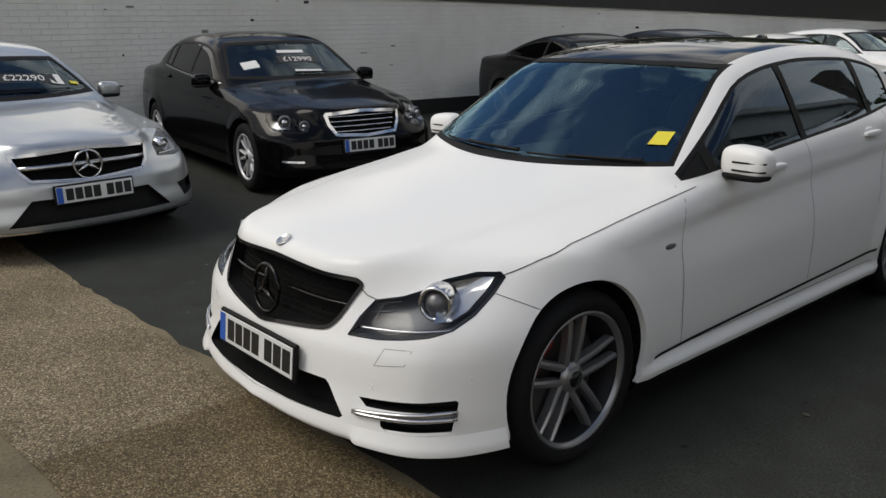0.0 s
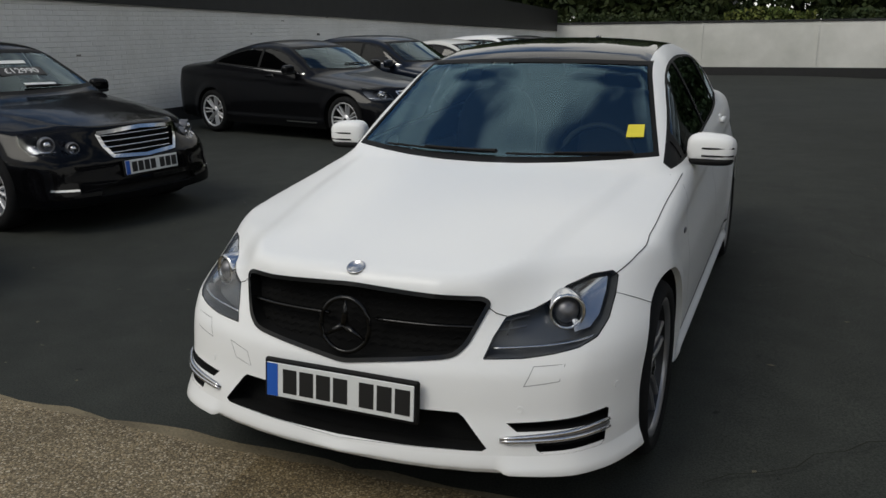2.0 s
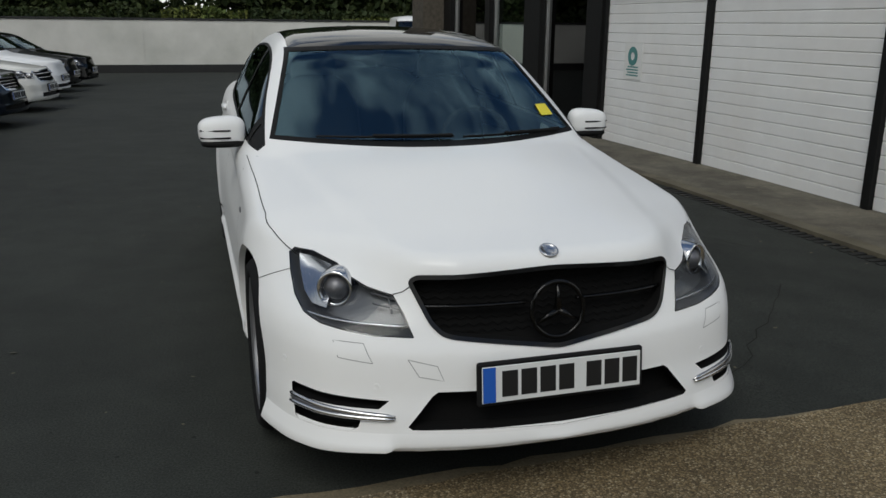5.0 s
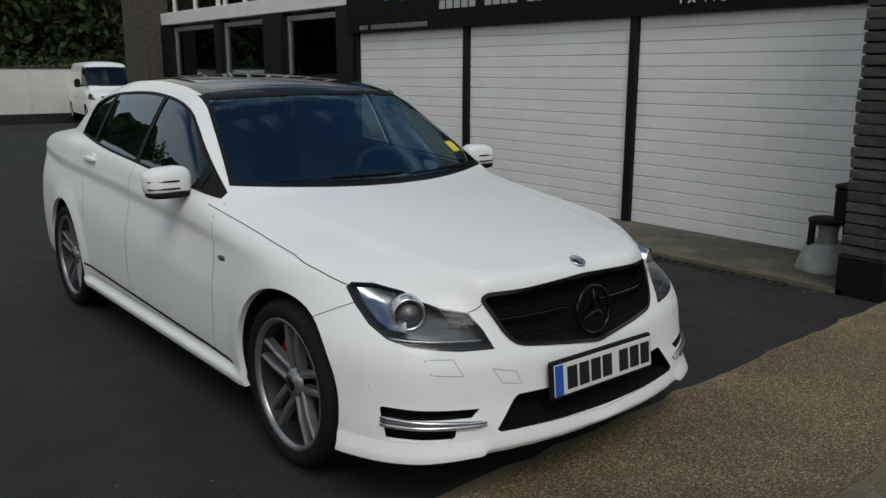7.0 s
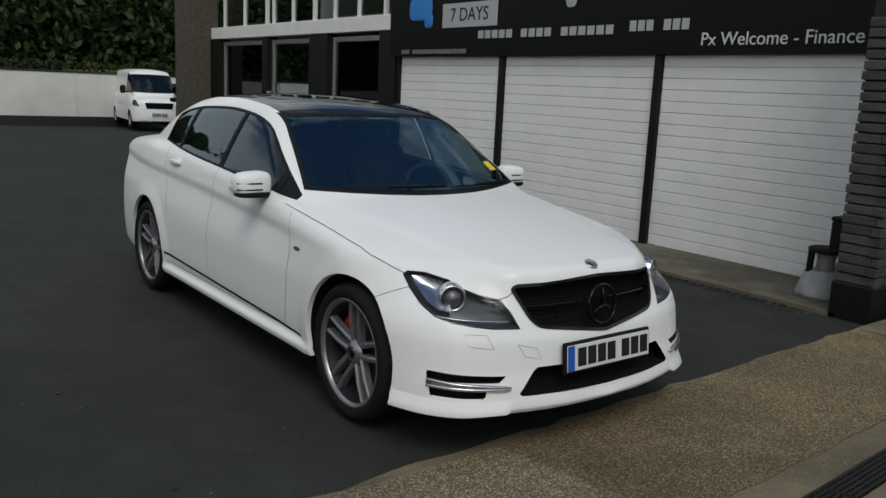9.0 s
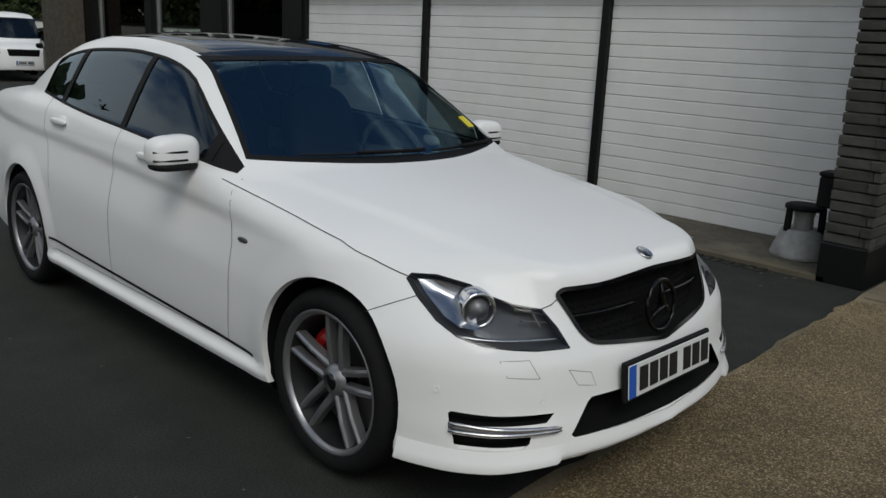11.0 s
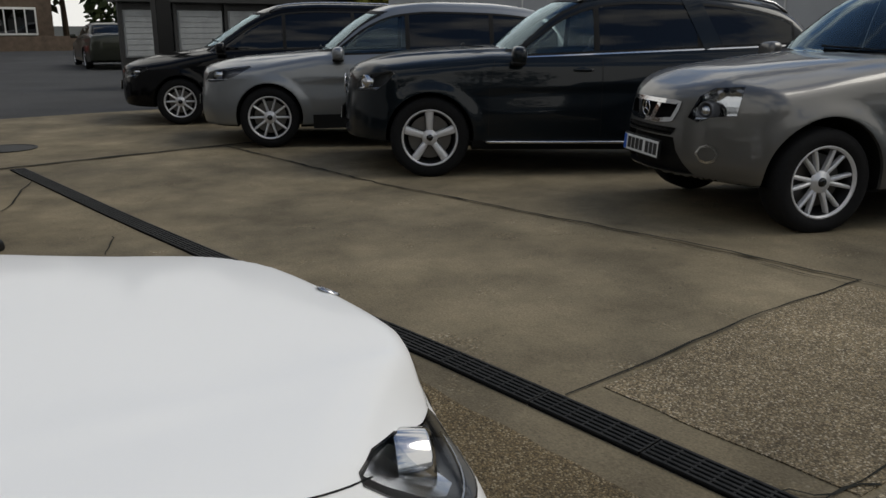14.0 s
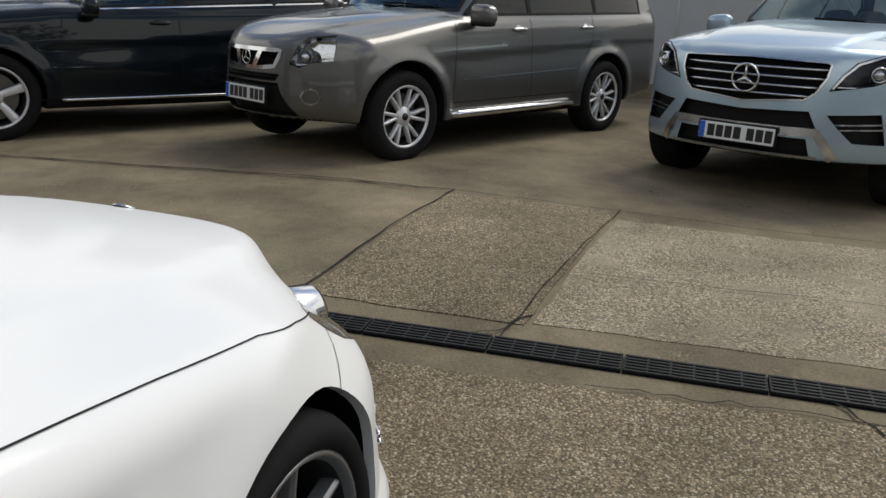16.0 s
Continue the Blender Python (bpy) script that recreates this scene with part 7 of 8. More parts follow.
    bg_car("pale_blue_off_roader", BIG_OFF_ROADER, P["pale_blue"], (-1.845, -5.52), 66.2, "pale metallic blue off-roader with star grille", suv(
        glass=M["car_glass"], grilles=[([(-0.49, 0.945), (-0.47, 0.957), (0, 0.968), (0.47, 0.957), (0.49, 0.945), (0.485, 0.87), (0.44, 0.775), (0.38, 0.725), (0, 0.69), (-0.38, 0.725), (-0.44, 0.775), (-0.485, 0.87)], 0.05, 4, M["satin"], M["satin"], 0.007, 0.012)],
        star=(0, 0.835, 0.088, "chrome"), cabin=True, bowl="lamp_black",
        lamps=[([(-0.045, 0.79), (0.207, 0.832), (0.385, 0.90), (0.455, 0.98), (0.44, 1.02), (0.26, 1.015), (0.10, 0.965), (0.015, 0.885)], (0.74, -0.60, 0.90), 0.045)],
        intakes=[[(-0.42, 0.658), (0, 0.640), (0.42, 0.658), (0.475, 0.553), (0, 0.535), (-0.475, 0.553)], [(-0.43, 0.485), (0.43, 0.485), (0.46, 0.375), (-0.46, 0.375)]],
        side_intakes=[[(-0.045, 0.642), (0.278, 0.662), (0.33, 0.47), (0.125, 0.475), (0.03, 0.56)]],
        strips=[("skid_plate", [(-0.585, 0.36), (-0.55, 0.43), (-0.48, 0.525), (0.48, 0.525), (0.55, 0.43), (0.585, 0.36)], "front", 0, 0.055, "satin"), ("lower_skid", [(-0.5, 0.368), (0.5, 0.368)], "front", 0, 0.016, "satin"),
                ("intake_bar", [(0.01, 0.585), (0.30, 0.60)], "corner", 0, 0.010, "chrome"), ("intake_bar", [(0.04, 0.555), (0.31, 0.568)], "corner", 0, 0.010, "chrome"),
                ("lamp_edge", [(-0.03, 0.802), (0.03, 0.885), (0.11, 0.955), (0.26, 1.003), (0.42, 1.006)], "corner", 0, 0.014, "satin")], plate=0.475), 0.034, "south row of cars")
    bg_car("silver_crossover", CROSS, P["stone"], (7.85, -4.38), 59, "pale silver crossover with many-spoked wheels", suv(0.945, 0.955,
        glass=M["car_glass"], rear_glass=M["tint_glass"], wheels=(0.245, 0.225, TEN, M["rim_silver"]), grilles=[([(x, z * 0.945) for x, z in GR_SUV], 0.04, 2, M["rubber"], M["rubber"], 0.01, 0.02)],
        strips=[("sill_cladding", [(0.5, 0.30), (2.2, 0.32)], "side", 0, 0.16, "rubber")]), 0.04, "south row of cars")
    bg_car("black_people_carrier", MPV, P["black"], (10.7, -4.30), 64, "black people carrier with roof rails", suv(0.97, 0.96,
        screen=(1.07, 0.74, 1.55, 0.62), win=(0.35, 3.5, [(0.2, 1.0), (3.7, 1.1)], (1.5, 2.5), 0.075), wheels=(0.22, 0.21, TEN, M["rim_silver"]), rails=(0.58, 1.3, 3.3), mirror=(0.98, 0.6, 1.06), lamps=[([(0.06, 0.66), (0.3, 0.66), (0.46, 0.78), (0.42, 0.82), (0.14, 0.76)], (0.72, -0.62, 0.74), 0.05)]), 0.045, "south row of cars")


hero()
fleet()


# ---- loose things and the distance ----
def step_stool():
    m = pose(3.98, 0.36, -0.053)
    s = thing("step_stool", m, "grey round plastic step stool on the apron", "step stool")
    part("base", lathe_bm([(0.0, 0.215), (0.015, 0.218), (0.03, 0.212), (0.205, 0.155), (0.215, 0.145), (0.215, 0.0)], 36, "z"), M["step_grey"], s, "", True)
    part("tread", lathe_bm([(0.385, 0.0), (0.40, 0.0), (0.405, 0.13), (0.395, 0.148), (0.37, 0.15), (0.365, 0.14), (0.37, 0.0)], 36, "z"), M["rubber"], s, "dark ribbed tread", True)
    for k in range(3):
        a = 2 * math.pi * k / 3 + 0.5
        part("leg", tube_bm([(0.14 * math.cos(a), 0.14 * math.sin(a), 0.20), (0.135 * math.cos(a), 0.135 * math.sin(a), 0.38)], 0.028, 8), M["rubber"], s)
    part("core", lathe_bm([(0.21, 0.075), (0.30, 0.07), (0.37, 0.085)], 24, "z"), M["step_grey"], s, "", True)


def wall_box():
    b = thing("meter_box", pose(3.60, 0.075, 0.42), "small black box fixed to the brick pier", "box")
    part("case", box_bm((-0.07, -0.07, 0.0), (0.09, 0.055, 0.22), 0.012), M["rubber"], b)
    part("lid", box_bm((-0.075, -0.07, 0.22), (0.095, 0.062, 0.255), 0.010), M["black_trim"], b)


def litter():
    """Dry leaves and crumbs scattered on the yard, thickest along the kerb."""
    rnd = random.Random(9)
    vs, fs = [], []
    for i in range(260):
        if i % 3:
            x, y = rnd.uniform(-3.5, 3.3), rnd.uniform(-0.4, 6.0)
        else:
            x, y = rnd.gauss(3.33, 0.05), rnd.uniform(0.0, 6.0)
        if abs(x) < 1.0 and y > -0.75:
            continue
        z = -0.004 - (0.072 * max(0.0, min(1.0, (x - 1.0) / 2.5)))
        s, a = rnd.uniform(0.004, 0.013), rnd.uniform(0, 6.28)
        k = len(vs)
        for j in range(4):
            t = a + j * 1.57
            vs.append((x + s * math.cos(t) * (1.6 if j % 2 else 0.8), y + s * math.sin(t), z + rnd.uniform(0, 0.006)))
        fs.append((k, k + 1, k + 2, k + 3))
    me = bpy.data.meshes.new("litter")
    me.from_pydata(vs, [], fs)
    me.materials.append(M["kerb"])
    tagged(new("litter", me), "dry leaves and crumbs scattered on the tarmac", "litter", "", "stuff")


def manhole():
    m = thing("manhole_cover", pose(8.9, -1.45, gz(8.9, -1.45) + 0.004), "round dark iron manhole cover", "manhole", "", "structure")
    part("rim", lathe_bm([(-0.02, 0.33), (0.006, 0.33), (0.006, 0.30), (-0.004, 0.295)], 36, "z"), M["iron"], m)
    part("lid", lathe_bm([(0.003, 0.295), (0.003, 0.0)], 36, "z"), M["iron"], m)


def sign_writing():
    """Lettering on the fascia; the address and the site name are plain bars."""
    x = DOOR_X - 0.108

    def at(y, z):
        return Matrix(((0, 0, -1, x), (-1, 0, 0, y), (0, 1, 0, z), (0, 0, 0, 1)))

    def words(name, body, y, z, size, material, label):
        return tagged(part(name, text_bm(body, size, at(y, z), 0.003), M[material]), label, "lettering", "", "structure")

    words("sign_lettering", "Px Welcome - Finance Available", 0.97, 2.10, 0.178, "sign_white", "white sign lettering about part exchange and finance")
    board = tagged(part("opening_days_panel", box_bm((x - 0.004, 5.25, 2.34), (x + 0.004, 6.42, 2.66), 0.003), M["sign_grey"]), "pale panel with opening days on the fascia", "sign", "", "structure")
    tagged(part("sign_lettering", text_bm("7 DAYS", 0.25, at(5.83, 2.50) @ Matrix.Translation((0, 0, 0.006)), 0.003), M["ink"]), "black lettering on the opening days panel", "lettering", "", "structure")
    bm = blob_bm((x, 6.95, 2.62), (0.012, 0.28, 0.16), 4.0, 20, 8)
    blob_bm((x, 6.75, 2.45), (0.012, 0.10, 0.10), 3.0, 16, 8, bm)
    tagged(part("sign_emblem", bm, M["blue"]), "bright blue car-shaped emblem on the fascia", "sign", "", "structure")
    bm = blob_bm((x, 3.95, 2.62), (0.008, 0.09, 0.12), 3.0, 16, 8)
    tagged(part("sign_emblem", bm, M["sign_grey"]), "small pale shield emblem on the fascia", "sign", "", "structure")

    def bars(y0, y1, z, h, n, material, gaps=()):
        k = (y0 - y1) / n
        for i in range(n):
            if i in gaps:
                continue
            a = y0 - i * k
            tagged(part("sign_bar", box_bm((x - 0.003, a - k * 0.78, z - h / 2), (x + 0.002, a, z + h / 2)), M[material]), "plain bar of sign lettering", "lettering", "sign bars", "structure")

    bars(5.62, 3.25, 2.235, 0.10, 17, "sign_grey", (5, 10))
    bars(3.05, 2.26, 2.262, 0.11, 7, "sign_grey", (3,))
    bars(7.40, 5.85, 2.025, 0.06, 22, "sign_dim", (3,))
    # leaflet on the first door
    p = tagged(part("door_notice", box_bm((DOOR_X - 0.008, 6.6, 0.78), (DOOR_X - 0.002, 7.05, 1.24)), M["card"]), "white notice with a round green emblem on the garage door", "notice", "", "structure")
    bm = lathe_bm([(0, 0.12), (0.004, 0.12), (0.004, 0.05), (0.0, 0.05)], 24, "z", m=at(6.83, 1.07) @ Matrix.Translation((0, 0, -0.098)))
    part("emblem", bm, M["notice_green"], p)
    for i in range(4):
        part("line", box_bm((DOOR_X - 0.0095, 6.68, 0.82 + i * 0.035), (DOOR_X - 0.0075, 6.98 - 0.03 * (i % 2), 0.838 + i * 0.035)), M["notice_green"], p)


def leaf_cloud(c, r, n, size, rnd, flat=1.0):
    """Many small leaf tufts in an uneven ball."""
    vs, fs = [], []
    for i in range(n):
        while True:
            d = Vector((rnd.uniform(-1, 1), rnd.uniform(-1, 1), rnd.uniform(-1, 1)))
            if 0.25 < d.length <= 1:
                break
        rr = 0.75 + 0.5 * noise.noise(d * 2.3 + Vector(c) * 0.3)
        p = Vector(c) + Vector((d.x * r[0], d.y * r[1], d.z * r[2] * flat)) * rr
        a, b = Vector((rnd.gauss(0, 1), rnd.gauss(0, 1), rnd.gauss(0, 0.6))).normalized(), Vector((rnd.gauss(0, 1), rnd.gauss(0, 1), rnd.gauss(0, 1)))
        b = (b - a * b.dot(a)).normalized()
        s = size * rnd.uniform(0.6, 1.4)
        k = len(vs)
        vs += [tuple(p - a * s), tuple(p + b * s * 0.5), tuple(p + a * s), tuple(p - b * s * 0.5 + a * s * 0.1)]
        fs.append((k, k + 1, k + 2, k + 3))
    return vs, fs


def tree(x, y, z, h, w, leaf, rnd, label, n=2600, size=0.16):
    t = thing("tree", pose(x, y, z), label, "tree", "trees beyond the walls")
    lean = Vector((rnd.uniform(-0.3, 0.3), rnd.uniform(-0.3, 0.3), 0))
    pts = [Vector((0, 0, -0.2)), lean * 0.3 + Vector((0, 0, h * 0.25)), lean + Vector((0, 0, h * 0.5)), lean * 1.3 + Vector((0, 0, h * 0.8))]
    bm = tube_bm(pts, [0.22, 0.17, 0.12, 0.04], 10)
    limbs = []
    for i in range(7):
        a = i * 2.4 + rnd.random()
        p0 = pts[1].lerp(pts[2], rnd.random())
        e = p0 + Vector((math.cos(a) * w * 0.6, math.sin(a) * w * 0.6, h * rnd.uniform(0.12, 0.3)))
        limbs.append(e)
        tube_bm([p0, p0.lerp(e, 0.5) + Vector((0, 0, 0.2)), e], [0.08, 0.055, 0.025], 6, bm)
    part("trunk", bm, M["bark"], t)
    vs, fs = [], []
    for e in limbs + [pts[3], pts[2]]:
        v, f = leaf_cloud(e, (w * 0.48, w * 0.48, h * 0.2), n // 9, size, rnd)
        k = len(vs)
        vs += v
        fs += [tuple(i + k for i in q) for q in f]
    me = bpy.data.meshes.new("crown")
    me.from_pydata(vs, [], fs)
    me.materials.append(M[leaf])
    ob = new("crown", me)
    ob.parent = t
    return t


def hedge(name, x0, x1, y, z0, z1, depth, leaf, n, size, rnd, label):
    vs, fs = [], []
    for i in range(n):
        xx = rnd.uniform(x0, x1)
        top = z1 + 0.28 * (z1 - z0) * noise.noise((xx * 0.7, y, 3.0))
        p = Vector((xx, y + rnd.uniform(-depth, depth), rnd.uniform(z0, top)))
        a, b = Vector((rnd.gauss(0, 1), rnd.gauss(0, 1), rnd.gauss(0, 1))).normalized(), Vector((rnd.gauss(0, 1), rnd.gauss(0, 1), rnd.gauss(0, 1)))
        b = (b - a * b.dot(a)).normalized()
        s = size * rnd.uniform(0.6, 1.5)
        k = len(vs)
        vs += [tuple(p - a * s), tuple(p + b * s * 0.5), tuple(p + a * s), tuple(p - b * s * 0.5)]
        fs.append((k, k + 1, k + 2, k + 3))
    me = bpy.data.meshes.new(name)
    me.from_pydata(vs, [], fs)
    me.materials.append(M[leaf])
    return tagged(new(name, me), label, "hedge", "", "stuff")


def woods():
    """Dark wood beyond the far wall, its outline broken by boughs."""
    rnd = random.Random(21)
    vs, fs = [], []
    for i in range(46):
        c = Vector((-24 + i * 1.5 + rnd.uniform(-0.8, 0.8), 46 + rnd.uniform(-2, 3), rnd.uniform(2.0, 9.0)))
        k = len(vs)
        for a in range(9):
            for b in range(14):
                th, ph = math.pi * a / 8, 2 * math.pi * b / 14
                d = Vector((math.sin(th) * math.cos(ph), math.sin(th) * math.sin(ph), math.cos(th)))
                r = 2.9 + 1.3 * noise.noise(d * 2.2 + c)
                vs.append(tuple(c + Vector((d.x * r, d.y * r, d.z * r * 1.3))))
        for a in range(8):
            for b in range(14):
                fs.append((k + a * 14 + b, k + a * 14 + (b + 1) % 14, k + (a + 1) * 14 + (b + 1) % 14, k + (a + 1) * 14 + b))
    me = bpy.data.meshes.new("woods")
    me.from_pydata(vs, [], fs)
    me.materials.append(M["leaf_dark"])
    tagged(new("woods", me), "dark wood of tall trees far behind the wall", "woods", "", "stuff")


def greenery():
    woods()
    rnd = random.Random(11)
    hedge("hedge", -9, 12, 34.0, 0.6, 1.95, 0.5, "leaf_dark", 12000, 0.10, rnd, "dark hedge behind the white wall")
    hedge("shrub", -1.9, 1.5, 33.7, 0.8, 1.95, 0.4, "hedge", 2600, 0.085, rnd, "light green rounded shrub behind the white wall")
    hedge("shrub", 5.5, 8.2, 33.7, 0.8, 1.70, 0.4, "hedge", 1800, 0.085, rnd, "low light green shrub behind the white wall")
    hedge("shrubs", -14, 26, 37.5, -0.5, 7.0, 1.8, "leaf_dark", 36000, 0.20, rnd, "dark mass of shrubs under the trees")
    for i in range(9):
        tree(-13 + i * 4.6 + rnd.uniform(-1, 1), 41 + rnd.uniform(-2, 3), -0.6, rnd.uniform(9, 13), rnd.uniform(3.4, 4.6), "leaf_dark" if i % 3 else "leaf", rnd, "tall dark green broadleaf tree beyond the wall", 3200, 0.18)
    for i in range(5):
        tree(-14.5 + rnd.uniform(-1, 1), 8 + i * 6.0, -0.3, rnd.uniform(7, 9), rnd.uniform(2.6, 3.4), "leaf_dark", rnd, "dark tree behind the brick wall", 2600, 0.15)
    tree(16.5, -12.5, 0, 4.6, 2.2, "leaf_gold", rnd, "yellow-green tree over the grey wall", 2600, 0.13)
    tree(20.0, -14.5, 0, 5.2, 2.4, "leaf", rnd, "green tree beyond the grey wall", 2200, 0.16)
    tree(12.2, -13.2, 0, 3.6, 1.5, "leaf_dark", rnd, "small dark tree behind the grey wall", 1500, 0.12)


def house(x, y, z, heading, w, label):
    """Two-storey house with bay windows, far beyond the road."""
    h = thing("house", pose(x, y, z, 0, 0, heading), label, "house", "houses across the road")
    part("wall", box_bm((-w / 2, 0, 0), (w / 2, 7, 5.6)), M["house_brown"], h)
    bm = bmesh.new()
    v = [bm.verts.new(p) for p in ((-w / 2 - 0.3, -0.4, 5.5), (w / 2 + 0.3, -0.4, 5.5), (w / 2 + 0.3, 7.4, 5.5), (-w / 2 - 0.3, 7.4, 5.5), (-w / 2 - 0.3, 3.5, 8.4), (w / 2 + 0.3, 3.5, 8.4))]
    for q in ((0, 1, 5, 4), (2, 3, 4, 5), (1, 2, 5), (3, 0, 4), (3, 2, 1, 0)):
        bm.faces.new([v[i] for i in q])
    part("roof", bm, M["roof_tile"], h)
    for cx in (-w * 0.28, w * 0.28):
        for z0 in (0.75, 3.4):
            wn = part("window", box_bm((cx - 1.1, -0.42, z0), (cx + 1.1, 0.02, z0 + 1.5), 0.02), M["stone_white"], h)
            for k in range(4):
                part("pane", box_bm((cx - 1.03 + k * 0.53, -0.435, z0 + 0.12), (cx - 0.58 + k * 0.53, -0.415, z0 + 1.38)), M["blind_glass"], wn)
    dr = part("door", box_bm((-0.45, -0.06, 0.1), (0.45, 0.02, 2.15), 0.01), M["stone_white"], h)
    part("pane", box_bm((-0.28, -0.075, 1.2), (0.28, -0.058, 1.9)), M["blind_glass"], dr)


def distance():
    for i in range(3):
        house(50.0, 12 - i * 9.5, 0.0, -90, 9.2, "brown brick house with white bay windows across the road")
    structure("garden_wall", box_bm((46.0, -42, 0), (46.3, 18, 0.75)), M["house_brown"], "low brown garden wall across the road", "wall")
    rnd = random.Random(5)
    for i in range(7):
        tree(58 + rnd.uniform(-2, 4), 14 - i * 9 + rnd.uniform(-2, 2), 0, rnd.uniform(9, 12), 4.2, "leaf_dark", rnd, "tall tree behind the houses", 900, 0.4)
    hedge("roadside_hedge", -17, 17, 0.0, 0.0, 4.5, 0.9, "leaf_dark", 9000, 0.28, rnd, "dark tall hedge along the far side of the road").matrix_world = pose(47.5, -30.0, 0, 0, 0, 90)
    # gate post, railings and lean-to with pale shutters by the people carrier
    structure("gate_post", box_bm((12.3, -4.75, 0), (12.55, -4.5, 3.6), 0.01), M["black_trim"], "black steel gate post", "post")
    structure("gate_post", box_bm((12.3, -0.75, 0), (12.5, -0.5, 3.2), 0.01), M["black_trim"], "black steel gate post", "post")
    s = thing("lean_to", pose(17.0, -9.0, 0), "low black shed front with a row of pale shutters", "shed")
    part("back_wall", box_bm((-0.1, -3.6, -0.1), (0.1, 3.7, 1.86)), M["black_paint"], s)
    part("roof_beam", box_bm((-0.35, -3.7, 1.86), (0.4, 3.8, 2.02), 0.01), M["black_paint"], s)
    for i in range(6):
        y0 = -3.35 + i * 1.19
        sh = part("shutter", box_bm((-0.14, y0, 0.70), (-0.1, y0 + 1.05, 1.70), 0.01), M["shutter_dim"], s)
        for k in range(8):
            part("slat", box_bm((-0.155, y0 + 0.03, 0.73 + k * 0.12), (-0.138, y0 + 1.02, 0.835 + k * 0.12), 0.004), M["shutter_dim"], sh)
        part("post", box_bm((-0.2, y0 + 1.08, -0.1), (-0.12, y0 + 1.16, 3.3)), M["black_paint"], s)
    # house over the grey wall
    h = thing("gabled_house", pose(7.5, -17.5, 0), "white rendered house with dark timbers over the wall", "house")
    part("wall", box_bm((-6, -4, 0), (6, 0, 4.6)), M["stone_white"], h)
    for i in range(8):
        part("timber", box_bm((-5.9 + i * 1.65, -0.02, 1.6), (-5.75 + i * 1.65, 0.03, 4.6)), M["black_paint"], h)
    part("roof", box_bm((-6.4, -4.4, 4.6), (6.4, 0.4, 4.9)), M["roof_tile"], h)


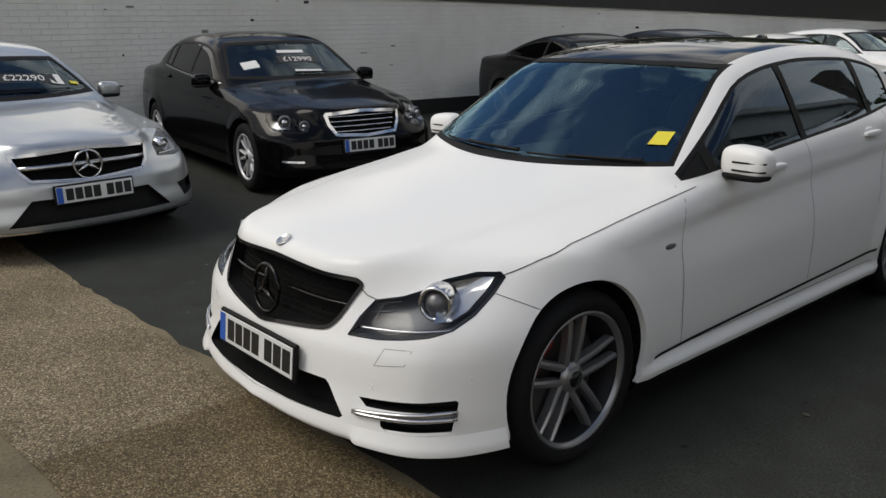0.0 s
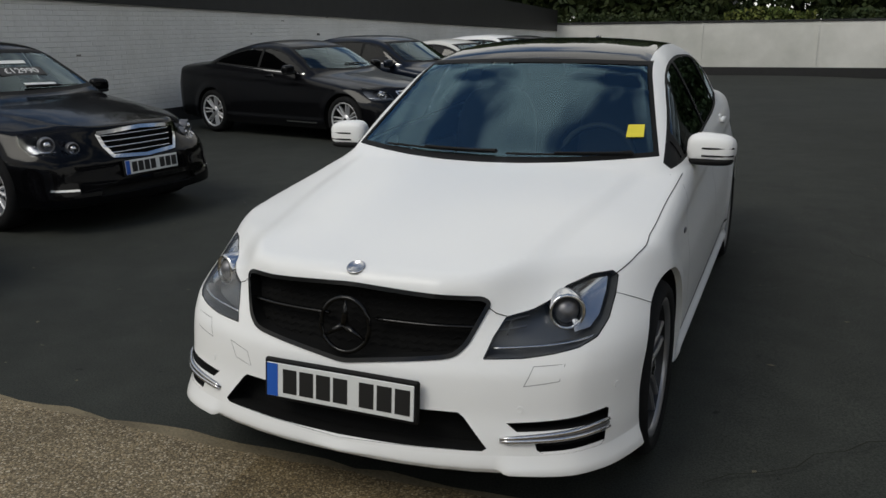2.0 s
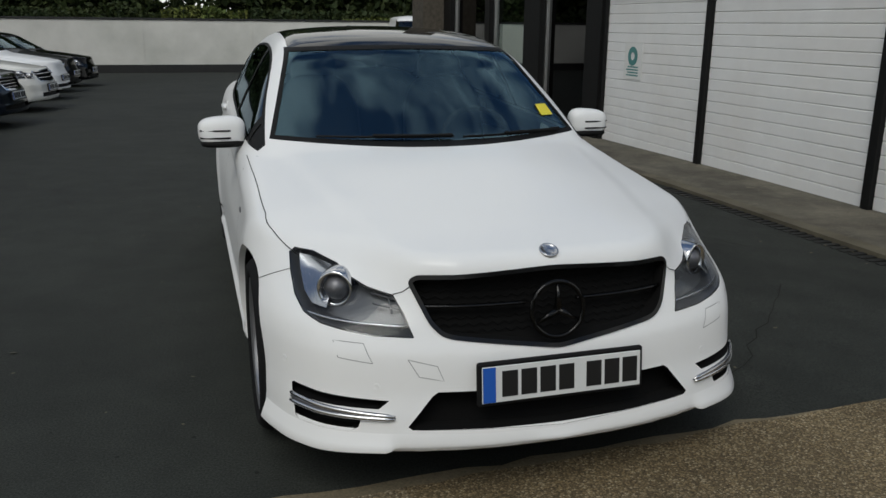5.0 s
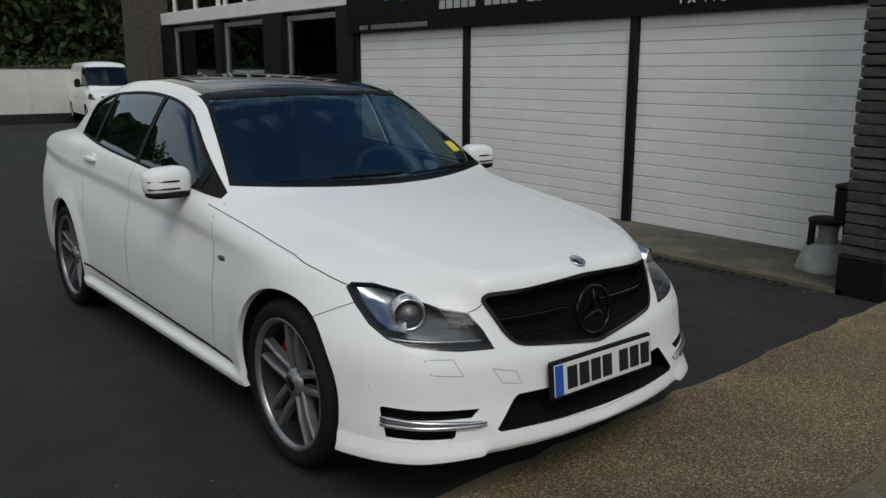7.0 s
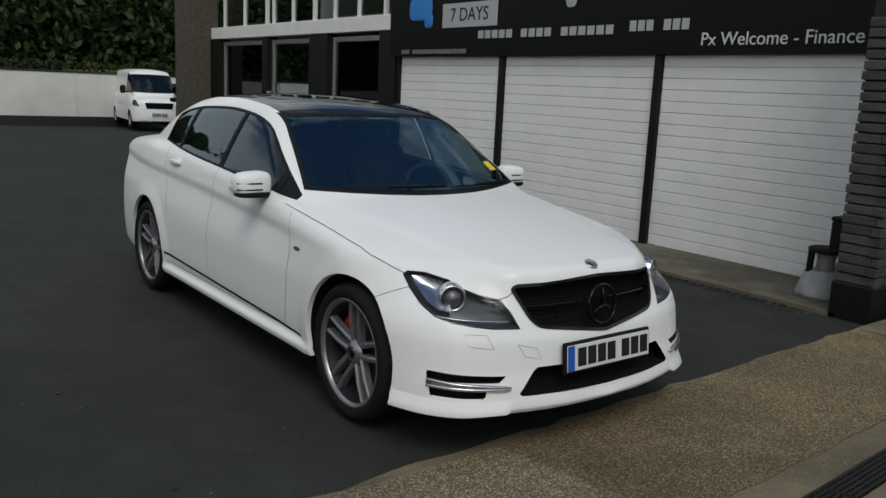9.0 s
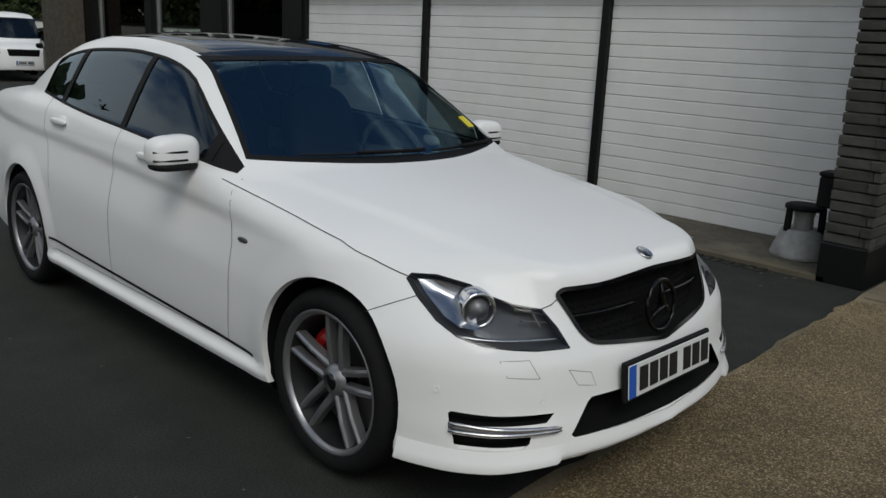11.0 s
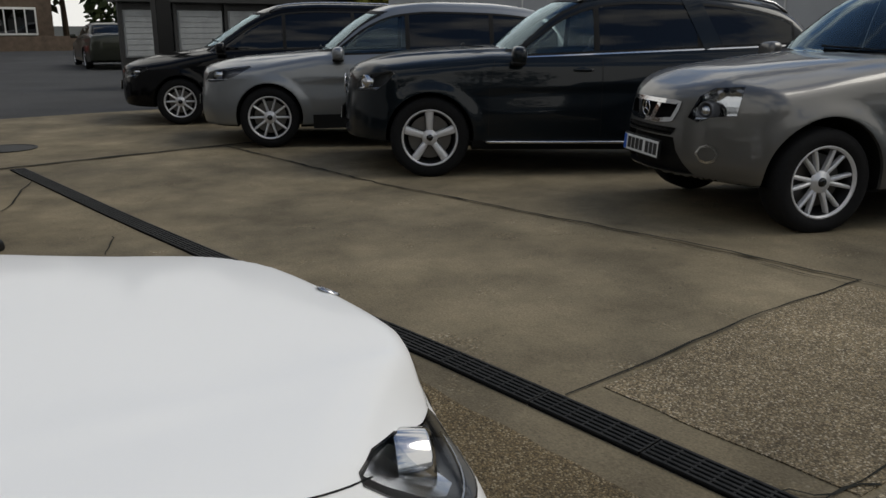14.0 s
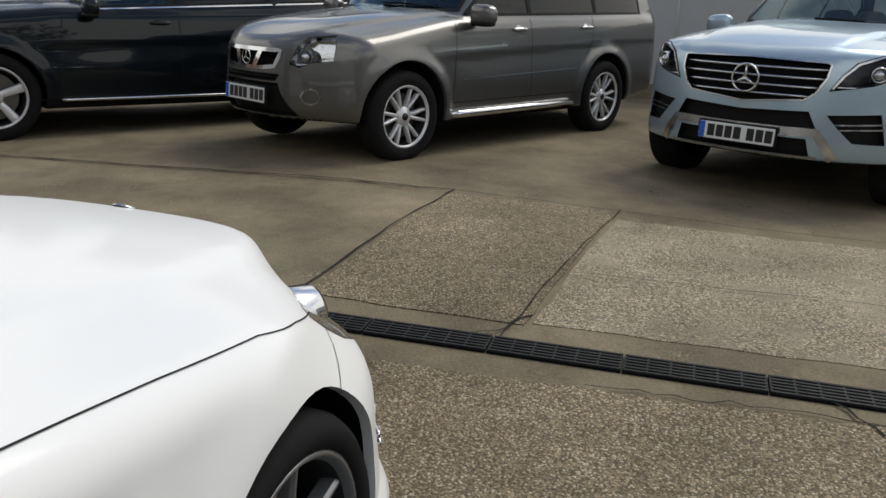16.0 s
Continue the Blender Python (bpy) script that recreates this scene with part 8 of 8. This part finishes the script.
def far_cars():
    g = "cars across the road"
    bg_car("red_crossover", CROSS, P["red"], (36.0, -1.9), 80, "bright red crossover parked across the road", suv(0.945, 0.955), 0.08, g)
    bg_car("white_hatchback", HATCH, P["white"], (19.6, -0.4), -110, "white hatchback by the corner of the building", sal(win=(0.55, 2.9, [(0.5, 0.97), (2.9, 1.06)], (1.6, 2.4), 0.06), screen=(1.03, 0.69, 1.40, 0.55)), 0.07, g)
    bg_car("green_saloon", SALOON, P["olive"], (29.0, -8.2), -8, "dark olive saloon seen from behind", sal(), 0.07, g)
    bg_car("white_estate", ESTATE, P["white"], (39.0, -11.0), 95, "white estate car across the road", sal(win=(0.62, 3.5, [(0.6, 0.95), (3.6, 1.09)], (1.68, 2.6), 0.06)), 0.08, g)
    bg_car("white_van", VAN, P["white"], (7.6, 28.6), -97, "white high-roofed van near the far wall", dict(screen=(1.35, 0.82, 2.0, 0.72), win=(0.2, 1.25, [(0, 1.3), (2, 1.35)], (), 0.1), wheels=(0.2, 0.21, TEN, M["rim_silver"]), mirror=(1.08, 0.45, 1.45), mirror_size=(0.10, 0.06, 0.16), mirror_cap=M["rubber"],
           lamps=[([(0.15, 0.85), (0.45, 0.88), (0.5, 1.08), (0.3, 1.05)], (0.72, -0.55, 0.95), 0.06)], grilles=[([(-0.5, 0.98), (0.5, 0.98), (0.45, 0.78), (-0.45, 0.78)], 0.04, 2, M["rubber"], M["rubber"], 0.01, 0.02)], plate=0.55), 0.07, "cars by the far wall", "van")
    bg_car("dark_van", MPV, P["dark"], (8.9, 27.0), -97, "dark people carrier beside the white van", suv(0.97, 0.96, screen=(1.07, 0.74, 1.55, 0.62), win=(0.35, 3.5, [(0.2, 1.0), (3.7, 1.1)], (1.5, 2.5), 0.075), wheels=(0.22, 0.21, TEN, M["rim_silver"])), 0.08, "cars by the far wall")


def pier_bricks():
    """Long rock-faced grey bricks of the pier, laid one by one on a dark plinth."""
    core = thing("brick_pier", pose(0.115, -0.04, -0.04) @ Matrix.Diagonal((1, 0.70, 1, 1)), "grey-painted rough brick pier at the garage corner", "pillar", "", "structure")
    rnd = random.Random(7)

    def brick_mesh(k, lx, ly):
        bm = box_bm((-lx / 2, -ly / 2, -0.0325), (lx / 2, ly / 2, 0.0325), 0.006)
        for v in bm.verts:
            v.co += Vector((rnd.uniform(-1, 1), rnd.uniform(-1, 1), rnd.uniform(-1, 1))) * 0.003
        me = bpy.data.meshes.new("brick")
        bm.to_mesh(me)
        bm.free()
        me.materials.append(M["brick_grey"])
        return me

    front = [brick_mesh(i, 0.10, 0.30 + 0.03 * i) for i in range(4)]
    side = [brick_mesh(i, 0.335, 0.10) for i in range(4)]
    for r in range(4, 30):
        z = -0.02 + r * 0.075
        k = rnd.randrange(4)
        ly = 0.30 + 0.03 * k
        hi = 0.055 + rnd.uniform(0.0, 0.02)  # the edge towards the doors is uneven
        for yc, me in ((hi - ly / 2, front[k]), (hi - ly - 0.008 - 0.06, None)):
            ob = new("brick", me or front[0])
            ob.parent = core
            w = ly if me else 0.30
            ob.matrix_local = pose(3.375 + rnd.uniform(-0.006, 0.006), yc if me else (hi - ly - 0.008 - 0.365) / 2, z) @ Matrix.Diagonal((1, 1 if me else max(0.05, hi - ly - 0.008 + 0.365) / w, 1, 1))
        for j in range(2):
            ob = new("brick", rnd.choice(side))
            ob.parent = core
            ob.matrix_local = pose(3.60 + j * 0.345 - (0.12 if r % 2 else 0), -0.315 + rnd.uniform(-0.005, 0.005), z)
    part("plinth", box_bm((3.315, -0.375, -0.06), (4.1, 0.085, 0.245), 0.012), M["black_trim"], core, "smooth dark plinth of the pier")


step_stool()
manhole()
litter()
wall_box()
sign_writing()
greenery()
distance()
far_cars()
pier_bricks()
